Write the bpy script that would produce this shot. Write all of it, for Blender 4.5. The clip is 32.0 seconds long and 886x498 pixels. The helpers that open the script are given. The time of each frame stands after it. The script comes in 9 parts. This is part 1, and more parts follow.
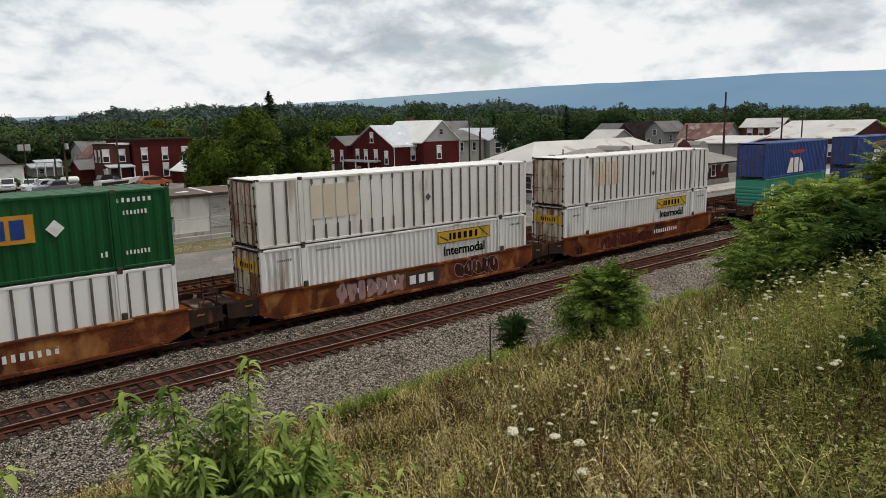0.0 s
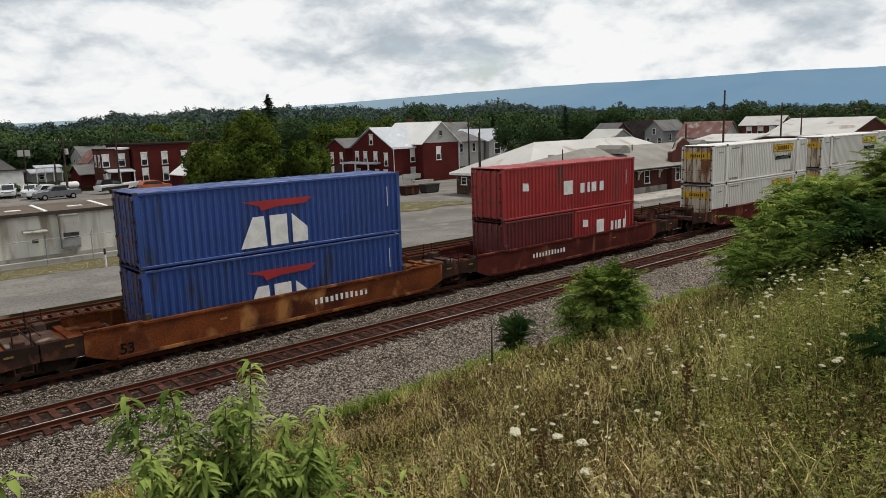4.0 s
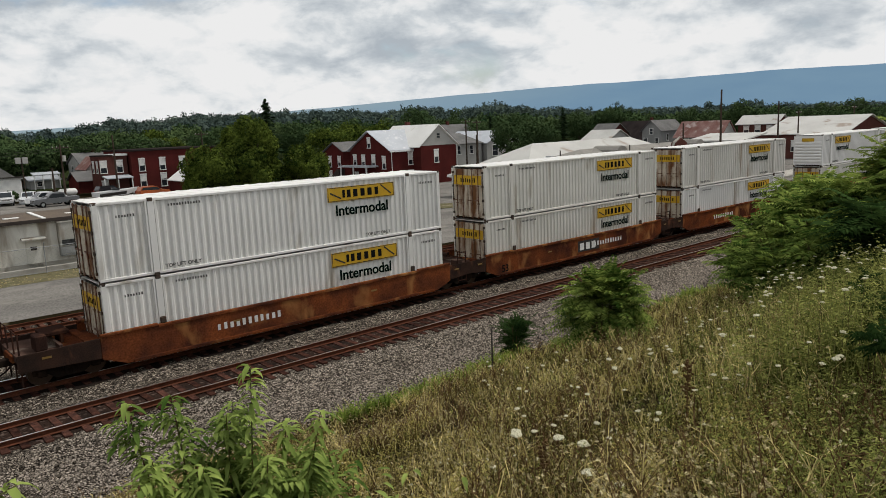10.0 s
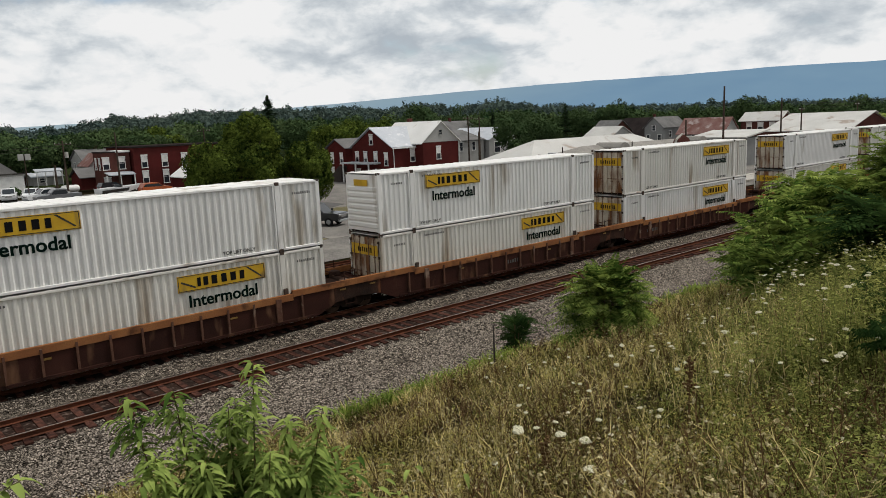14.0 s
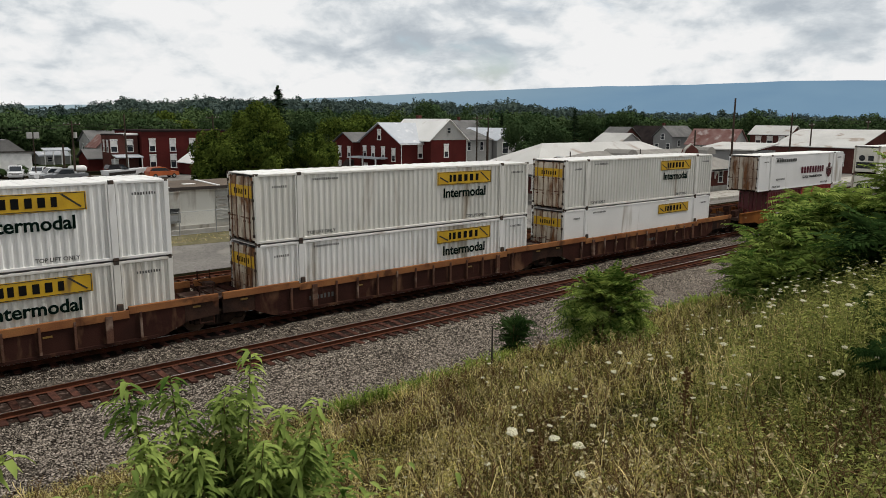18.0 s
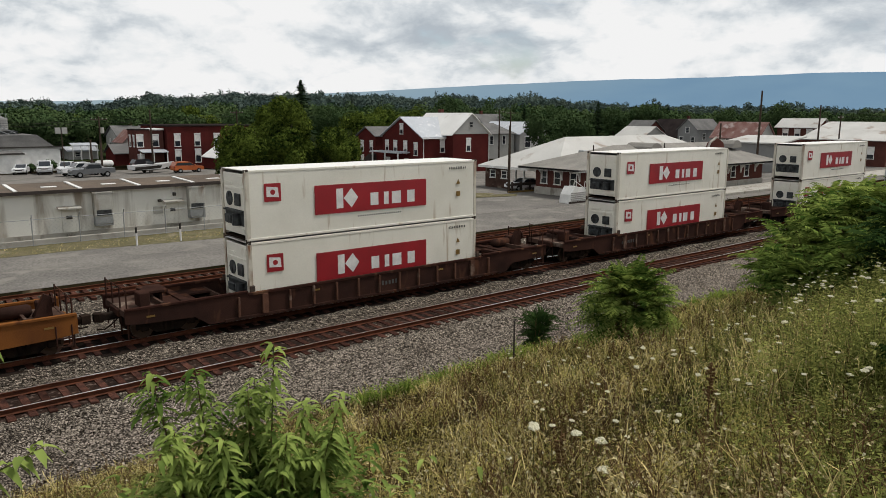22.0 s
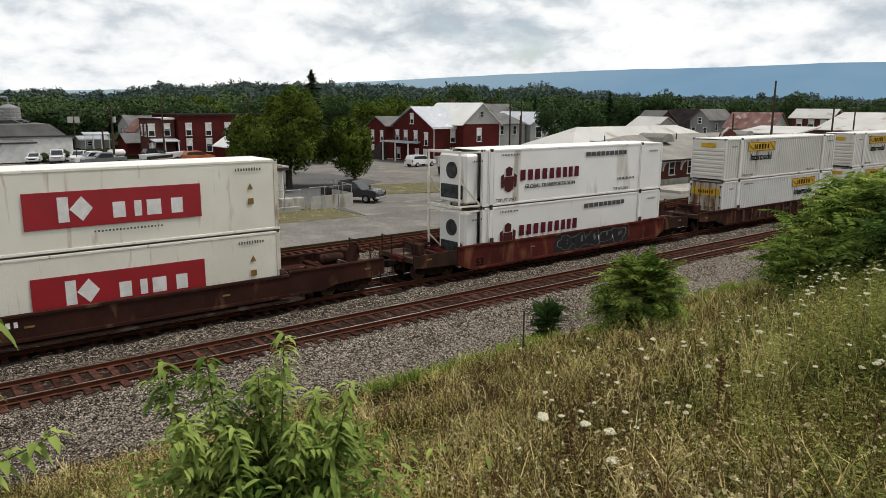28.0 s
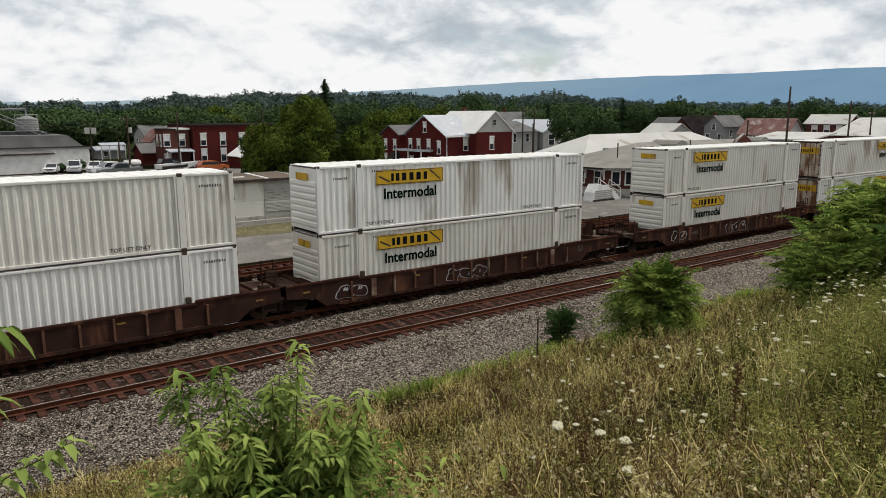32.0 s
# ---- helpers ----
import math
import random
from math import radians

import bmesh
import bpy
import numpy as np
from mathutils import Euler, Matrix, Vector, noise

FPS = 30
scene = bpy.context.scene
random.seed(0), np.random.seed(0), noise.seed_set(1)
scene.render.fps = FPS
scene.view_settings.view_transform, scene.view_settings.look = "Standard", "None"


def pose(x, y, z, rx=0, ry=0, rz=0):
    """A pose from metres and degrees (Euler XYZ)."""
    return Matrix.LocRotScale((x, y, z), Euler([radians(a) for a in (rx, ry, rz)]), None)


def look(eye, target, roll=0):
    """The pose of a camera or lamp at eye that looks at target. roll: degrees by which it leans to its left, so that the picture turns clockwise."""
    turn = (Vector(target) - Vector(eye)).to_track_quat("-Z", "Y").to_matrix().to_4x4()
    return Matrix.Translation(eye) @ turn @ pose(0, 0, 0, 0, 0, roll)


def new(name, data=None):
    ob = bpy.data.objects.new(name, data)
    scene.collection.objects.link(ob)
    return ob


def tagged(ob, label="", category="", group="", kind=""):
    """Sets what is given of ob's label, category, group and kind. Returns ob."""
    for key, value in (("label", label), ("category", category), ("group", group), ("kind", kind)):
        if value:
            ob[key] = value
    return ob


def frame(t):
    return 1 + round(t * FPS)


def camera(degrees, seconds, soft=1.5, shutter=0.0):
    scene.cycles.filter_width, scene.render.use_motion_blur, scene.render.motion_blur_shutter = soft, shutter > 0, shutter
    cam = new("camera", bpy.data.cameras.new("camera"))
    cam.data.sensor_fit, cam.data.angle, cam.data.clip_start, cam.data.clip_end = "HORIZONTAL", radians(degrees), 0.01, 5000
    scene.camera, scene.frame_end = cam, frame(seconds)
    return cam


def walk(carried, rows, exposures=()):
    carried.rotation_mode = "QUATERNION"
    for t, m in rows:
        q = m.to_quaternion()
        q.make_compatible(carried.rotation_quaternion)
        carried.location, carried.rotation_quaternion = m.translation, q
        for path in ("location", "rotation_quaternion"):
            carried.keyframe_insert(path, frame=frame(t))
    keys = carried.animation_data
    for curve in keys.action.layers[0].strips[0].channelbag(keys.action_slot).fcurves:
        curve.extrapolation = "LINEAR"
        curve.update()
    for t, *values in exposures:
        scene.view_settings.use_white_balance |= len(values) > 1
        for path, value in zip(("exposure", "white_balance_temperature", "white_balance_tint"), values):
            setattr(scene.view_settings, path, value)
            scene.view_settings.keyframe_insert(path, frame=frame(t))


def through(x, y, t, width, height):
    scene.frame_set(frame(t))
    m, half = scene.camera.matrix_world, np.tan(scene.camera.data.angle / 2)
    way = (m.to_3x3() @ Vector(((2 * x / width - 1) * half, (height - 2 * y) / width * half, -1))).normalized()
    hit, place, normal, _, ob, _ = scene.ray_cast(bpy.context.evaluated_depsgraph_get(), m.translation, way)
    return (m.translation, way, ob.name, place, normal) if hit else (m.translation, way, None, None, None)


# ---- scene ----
cam = camera(62.94, 32.0, soft=0.5)
EYE = (0.0, 0.0, 8.285)
# seconds, heading, dip and lean of the hand-held camera, in degrees
PATH = [
    (0, 48.93, 9.88, -1.13), (0.5, 48.75, 9.93, -1.08), (1, 48.82, 9.83, -1.19), (1.5, 48.93, 9.84, -1.35), (2, 48.87, 9.83, -1.47),
    (2.5, 48.89, 9.94, -1.66), (3, 48.85, 9.85, -1.65), (3.5, 48.97, 9.80, -1.63), (5.5, 48.75, 9.70, -2.07), (6, 48.74, 9.64, -2.05),
    (6.5, 48.74, 9.49, -2.04), (7, 48.64, 9.43, -2.05), (7.5, 48.68, 9.38, -2.01), (8, 48.75, 9.36, -2.06), (8.5, 48.87, 9.44, -2.12),
    (9, 48.91, 9.47, -2.24), (9.5, 48.97, 9.44, -2.38), (10, 48.88, 9.59, -2.39), (10.5, 48.96, 9.61, -2.44), (11, 48.97, 9.59, -2.39),
    (11.5, 48.98, 9.61, -2.48), (12, 48.89, 9.57, -2.35), (12.5, 48.83, 9.67, -2.29), (13, 48.88, 9.67, -2.27), (13.5, 48.99, 9.78, -2.38),
    (14, 49.06, 9.84, -2.38), (14.5, 48.93, 9.86, -2.39), (16.5, 49.21, 9.38, -0.25), (17, 49.13, 9.58, 0.68), (17.5, 49.28, 9.77, 0.69),
    (18, 49.29, 9.97, 0.40), (18.5, 49.41, 10.20, 0.20), (19, 49.57, 10.26, 0.04), (19.5, 49.77, 10.22, -0.10), (20, 49.81, 10.25, -0.06),
    (20.5, 50.22, 10.14, 0.05), (21, 50.79, 10.24, 0.13), (21.5, 51.05, 10.23, 0.15), (22, 51.06, 10.44, 0.18), (22.5, 50.90, 10.51, 0.23),
    (23, 50.83, 10.50, 0.21), (23.5, 50.85, 10.35, 0.12), (24, 50.93, 10.23, 0.09), (24.5, 50.99, 10.17, 0.17), (25, 51.10, 10.20, 0.30),
    (25.5, 51.41, 10.36, 0.40), (27.5, 51.86, 10.98, 0.20), (28, 51.86, 11.22, 0.28), (28.5, 51.59, 11.24, 0.29), (29, 51.60, 11.00, 0.17),
    (29.5, 51.73, 10.85, -0.04), (30, 51.78, 10.71, -0.07), (30.5, 51.84, 10.37, -0.08), (31, 52.51, 10.24, -0.12), (31.5, 53.21, 10.30, -0.28),
    (32, 52.93, 10.58, -0.15),
]
TRAVEL = [(0, 0.01), (2, 34.49), (4, 69.12), (6, 104.32), (8, 139.54), (10, 174.24), (12, 209.27), (14, 243.91), (16, 278.05), (18, 312.10), (20, 346.71), (22, 381.67), (24, 417.04), (26, 451.93), (28, 487.02), (30, 522.33), (32, 558.05)]


def aim(heading, dip, lean):
    h, d = radians(heading), radians(dip)
    ahead = Vector((math.cos(h) * math.cos(d), math.sin(h) * math.cos(d), -math.sin(d)))
    return look(EYE, Vector(EYE) + ahead * 10, lean)


walk(cam, [(t, aim(a, b, c)) for t, a, b, c in PATH], exposures=[(0.0, -0.06), (6.0, -0.04), (9.0, -0.2), (14.0, -0.14), (19.0, -0.12), (24.0, -0.06), (28.0, 0.06), (32.0, -0.04)])

# ---------------------------------------------------------------- world and sun
SUN_AZ, SUN_EL = 337.0, 60.0          # degrees: from +x towards +y, and above the horizon
world = bpy.data.worlds.new("sky")
scene.world = world
world.use_nodes = True


def sky_world():
    """Broken cumulus: white tops, grey undersides, thin blue gaps; greyer overhead, where the bases are seen from below."""
    nt = world.node_tree
    nt.nodes.clear()
    N, Lk = nt.nodes.new, nt.links.new
    out, bg = N("ShaderNodeOutputWorld"), N("ShaderNodeBackground")
    sky = N("ShaderNodeTexSky")
    sky.sky_type, sky.sun_disc = "NISHITA", False
    sky.sun_elevation, sky.sun_rotation = radians(SUN_EL), radians(90 - SUN_AZ)
    sky.air_density, sky.dust_density = 1.0, 2.0
    tc = N("ShaderNodeTexCoord")

    def mapped(src, loc, scale):
        mp = N("ShaderNodeMapping")
        mp.inputs["Location"].default_value, mp.inputs["Scale"].default_value = loc, scale
        Lk(src, mp.inputs[0])
        return mp.outputs[0]

    def cloud_noise(vec, sc, det, rough=0.55, dist=0.0):
        nz = N("ShaderNodeTexNoise")
        nz.inputs["Scale"].default_value, nz.inputs["Detail"].default_value = sc, det
        nz.inputs["Roughness"].default_value, nz.inputs["Distortion"].default_value = rough, dist
        Lk(vec, nz.inputs["Vector"])
        return nz.outputs["Fac"]

    def calc(op, a, b, clamp=False):
        m = N("ShaderNodeMath"); m.operation, m.use_clamp = op, clamp
        for k, v in enumerate((a, b)):
            if isinstance(v, (int, float)):
                m.inputs[k].default_value = v
            else:
                Lk(v, m.inputs[k])
        return m.outputs[0]

    def span(src, lo, hi, a=0.0, b=1.0):
        r = N("ShaderNodeMapRange"); r.interpolation_type = "SMOOTHSTEP"
        for key, v in (("From Min", lo), ("From Max", hi), ("To Min", a), ("To Max", b)):
            r.inputs[key].default_value = v
        Lk(src, r.inputs["Value"])
        return r.outputs["Result"]

    way = tc.outputs["Generated"]
    here = mapped(way, (1.3, 4.1, 0.2), (1, 1, 2.1))
    above = mapped(way, (1.3, 4.1, 0.255), (1, 1, 2.1))
    bank, bank2 = cloud_noise(here, 4.2, 9, 0.57, 0.25), cloud_noise(above, 4.2, 9, 0.57, 0.25)
    fine, fine2 = cloud_noise(here, 13.0, 7, 0.6, 0.4), cloud_noise(mapped(way, (1.3, 4.1, 0.222), (1, 1, 2.1)), 13.0, 7, 0.6, 0.4)
    relief = calc("ADD", calc("MULTIPLY", calc("SUBTRACT", bank, bank2), 2.2), calc("MULTIPLY", calc("SUBTRACT", fine, fine2), 0.9))
    puffs = calc("ABSOLUTE", calc("SUBTRACT", cloud_noise(mapped(way, (3.1, 0.7, 1.9), (1, 1, 1.7)), 6.5, 5, 0.5, 0.3), 0.5), 0)
    relief = calc("ADD", relief, calc("MULTIPLY", calc("SUBTRACT", puffs, 0.07), 1.7))
    base = span(cloud_noise(mapped(way, (7.7, 2.4, 0.9), (1, 1, 3.0)), 2.6, 5), 0.38, 0.60, 0.40, 0.86)
    sep = N("ShaderNodeSeparateXYZ")
    Lk(way, sep.inputs[0])
    base = calc("ADD", base, span(sep.outputs["Z"], 0.03, 0.17, 0.07, -0.04))
    light = calc("ADD", base, relief, True)
    shade = N("ShaderNodeValToRGB")
    e = shade.color_ramp.elements
    e[0].position, e[0].color = 0.12, (0.50, 0.555, 0.61, 1)
    e[1].position, e[1].color = 0.82, (1.0, 1.0, 1.0, 1)
    m = e.new(0.45); m.color = (0.72, 0.765, 0.80, 1)
    m = e.new(0.62); m.color = (0.89, 0.915, 0.93, 1)
    Lk(light, shade.inputs[0])
    cloud = N("ShaderNodeVectorMath"); cloud.operation = "SCALE"
    Lk(calc("MULTIPLY", span(sep.outputs["Z"], 0.25, 0.9, 1.0, 0.70), CLOUD), cloud.inputs["Scale"])
    Lk(shade.outputs["Color"], cloud.inputs[0])
    dim = N("ShaderNodeVectorMath"); dim.operation = "SCALE"; dim.inputs["Scale"].default_value = 1.5
    Lk(sky.outputs[0], dim.inputs[0])
    mix = N("ShaderNodeMix"); mix.data_type = "RGBA"
    Lk(span(bank, 0.27, 0.42), mix.inputs["Factor"])
    Lk(dim.outputs[0], mix.inputs["A"]); Lk(cloud.outputs[0], mix.inputs["B"])
    Lk(mix.outputs["Result"], bg.inputs["Color"])
    bg.inputs["Strength"].default_value = 0.10
    Lk(bg.outputs[0], out.inputs["Surface"])


CLOUD = 9.6
sky_world()
sun = new("sun", bpy.data.lights.new("sun", "SUN"))
sun.data.energy, sun.data.angle, sun.data.color = 2.9, radians(9), (1.0, 0.96, 0.90)
_d = Vector((math.cos(radians(SUN_AZ)) * math.cos(radians(SUN_EL)), math.sin(radians(SUN_AZ)) * math.cos(radians(SUN_EL)), math.sin(radians(SUN_EL))))
sun.matrix_world = look(_d * 300, (0, 0, 0))


# ---------------------------------------------------------------- materials
def rgba(c):
    return (c[0], c[1], c[2], 1.0)


def surface(name, col, col2=None, scale=2.0, rough=0.6, metal=0.0, fine=30.0, fine_amt=0.12, bump=0.15, vary=0.0,
            stain=None, stain_amt=0.5, stain_scale=1.2, streak=1.0, island=0.0, spec=0.5, bump_scale=None, detail=6):
    """A weathered surface: two colours mixed by broad noise, fine grain, stains that run downwards (streak > 1), and relief."""
    m = bpy.data.materials.new(name)
    m.use_nodes = True
    nt = m.node_tree
    N, Lk = nt.nodes.new, nt.links.new
    bs = nt.nodes["Principled BSDF"]
    bs.inputs["Roughness"].default_value = rough
    bs.inputs["Metallic"].default_value = metal
    bs.inputs["Specular IOR Level"].default_value = spec if rough < 0.5 else spec * 0.4 if rough < 0.66 else 0.0
    tc, oi = N("ShaderNodeTexCoord"), N("ShaderNodeObjectInfo")
    off = N("ShaderNodeVectorMath"); off.operation = "SCALE"; off.inputs[0].default_value = (37.0, 19.0, 7.0)
    Lk(oi.outputs["Random"], off.inputs["Scale"])
    at = N("ShaderNodeVectorMath"); at.operation = "ADD"
    Lk(tc.outputs["Object"], at.inputs[0]); Lk(off.outputs[0], at.inputs[1])

    def noise_node(sc, det=detail, vec=None, dist=0.0):
        nz = N("ShaderNodeTexNoise")
        nz.inputs["Scale"].default_value, nz.inputs["Detail"].default_value = sc, det
        nz.inputs["Distortion"].default_value = dist
        Lk((vec or at).outputs[0], nz.inputs["Vector"])
        return nz

    def mixed(fac, a, b, mode="MIX"):
        mx = N("ShaderNodeMix"); mx.data_type = "RGBA"; mx.blend_type = mode
        if isinstance(fac, float):
            mx.inputs["Factor"].default_value = fac
        else:
            Lk(fac, mx.inputs["Factor"])
        for sock, v in (("A", a), ("B", b)):
            if isinstance(v, tuple):
                mx.inputs[sock].default_value = rgba(v)
            else:
                Lk(v, mx.inputs[sock])
        return mx.outputs["Result"]

    def ramp(src, lo, hi, a=0.0, b=1.0):
        r = N("ShaderNodeMapRange")
        r.inputs["From Min"].default_value, r.inputs["From Max"].default_value = lo, hi
        r.inputs["To Min"].default_value, r.inputs["To Max"].default_value = a, b
        Lk(src, r.inputs["Value"])
        return r.outputs["Result"]

    broad = noise_node(scale)
    colour = mixed(ramp(broad.outputs["Fac"], 0.35, 0.65), col, col2 or tuple(c * 0.82 for c in col))
    grain = noise_node(fine, 4)
    g = ramp(grain.outputs["Fac"], 0.3, 0.7, 1.0 - fine_amt, 1.0 + fine_amt)
    hsv = N("ShaderNodeHueSaturation")
    Lk(colour, hsv.inputs["Color"])
    val = g
    if vary or island:
        src = oi.outputs["Random"]
        if island:
            src = N("ShaderNodeNewGeometry").outputs["Random Per Island"]
        amt = island or vary
        mul = N("ShaderNodeMath"); mul.operation = "MULTIPLY"
        Lk(g, mul.inputs[0]); Lk(ramp(src, 0, 1, 1 - amt, 1 + amt), mul.inputs[1])
        val = mul.outputs[0]
    Lk(val, hsv.inputs["Value"])
    colour = hsv.outputs["Color"]
    if stain:
        mp = N("ShaderNodeMapping"); mp.inputs["Scale"].default_value = (1, 1, 1.0 / streak)
        Lk(at.outputs[0], mp.inputs["Vector"])
        sn = noise_node(stain_scale, 8, mp, 0.4)
        k = ramp(sn.outputs["Fac"], 0.62 - 0.22 * stain_amt, 0.72 - 0.12 * stain_amt)
        colour = mixed(k, colour, stain)
        rr = ramp(sn.outputs["Fac"], 0.4, 0.7, rough, min(1.0, rough + 0.25))
        Lk(rr, bs.inputs["Roughness"])
    Lk(colour, bs.inputs["Base Color"])
    if bump:
        bp = N("ShaderNodeBump")
        bp.inputs["Strength"].default_value, bp.inputs["Distance"].default_value = bump, 0.02
        bn = noise_node(bump_scale, 5) if bump_scale else grain
        Lk(bn.outputs["Fac"], bp.inputs["Height"])
        Lk(bp.outputs[0], bs.inputs["Normal"])
    return m


def leafy(name, col, col2, gloss=0.55, through=0.25, scale=0.9, each=0.55, span=(0.62, 1.45)):
    """Leaves and blades: a colour for each island between two, a little light through them."""
    m = bpy.data.materials.new(name)
    m.use_nodes = True
    nt = m.node_tree
    N, Lk = nt.nodes.new, nt.links.new
    bs = nt.nodes["Principled BSDF"]
    bs.inputs["Roughness"].default_value = gloss
    bs.inputs["Specular IOR Level"].default_value = 0.0
    geo, tc, nz = N("ShaderNodeNewGeometry"), N("ShaderNodeTexCoord"), N("ShaderNodeTexNoise")
    nz.inputs["Scale"].default_value = scale
    Lk(tc.outputs["Object"], nz.inputs["Vector"])
    add = N("ShaderNodeMath"); add.operation = "MULTIPLY_ADD"
    add.inputs[1].default_value, add.inputs[2].default_value = each, 0.0
    Lk(geo.outputs["Random Per Island"], add.inputs[0])
    s2 = N("ShaderNodeMath"); s2.operation = "MULTIPLY_ADD"; s2.inputs[1].default_value = 1.6
    Lk(nz.outputs["Fac"], s2.inputs[0]); Lk(add.outputs[0], s2.inputs[2])
    r = N("ShaderNodeMapRange"); r.inputs["From Min"].default_value, r.inputs["From Max"].default_value = span
    Lk(s2.outputs[0], r.inputs["Value"])
    mx = N("ShaderNodeMix"); mx.data_type = "RGBA"
    Lk(r.outputs["Result"], mx.inputs["Factor"])
    mx.inputs["A"].default_value, mx.inputs["B"].default_value = rgba(col), rgba(col2)
    Lk(mx.outputs["Result"], bs.inputs["Base Color"])
    if through:
        tr = N("ShaderNodeBsdfTranslucent")
        Lk(mx.outputs["Result"], tr.inputs["Color"])
        ms = N("ShaderNodeMixShader"); ms.inputs[0].default_value = through
        Lk(bs.outputs[0], ms.inputs[1]); Lk(tr.outputs[0], ms.inputs[2])
        Lk(ms.outputs[0], nt.nodes["Material Output"].inputs["Surface"])
    return m


def glass(name, col=(0.02, 0.025, 0.03)):
    m = bpy.data.materials.new(name)
    m.use_nodes = True
    b = m.node_tree.nodes["Principled BSDF"]
    b.inputs["Base Color"].default_value = rgba(col)
    b.inputs["Roughness"].default_value = 0.06
    b.inputs["Specular IOR Level"].default_value = 0.7
    return m


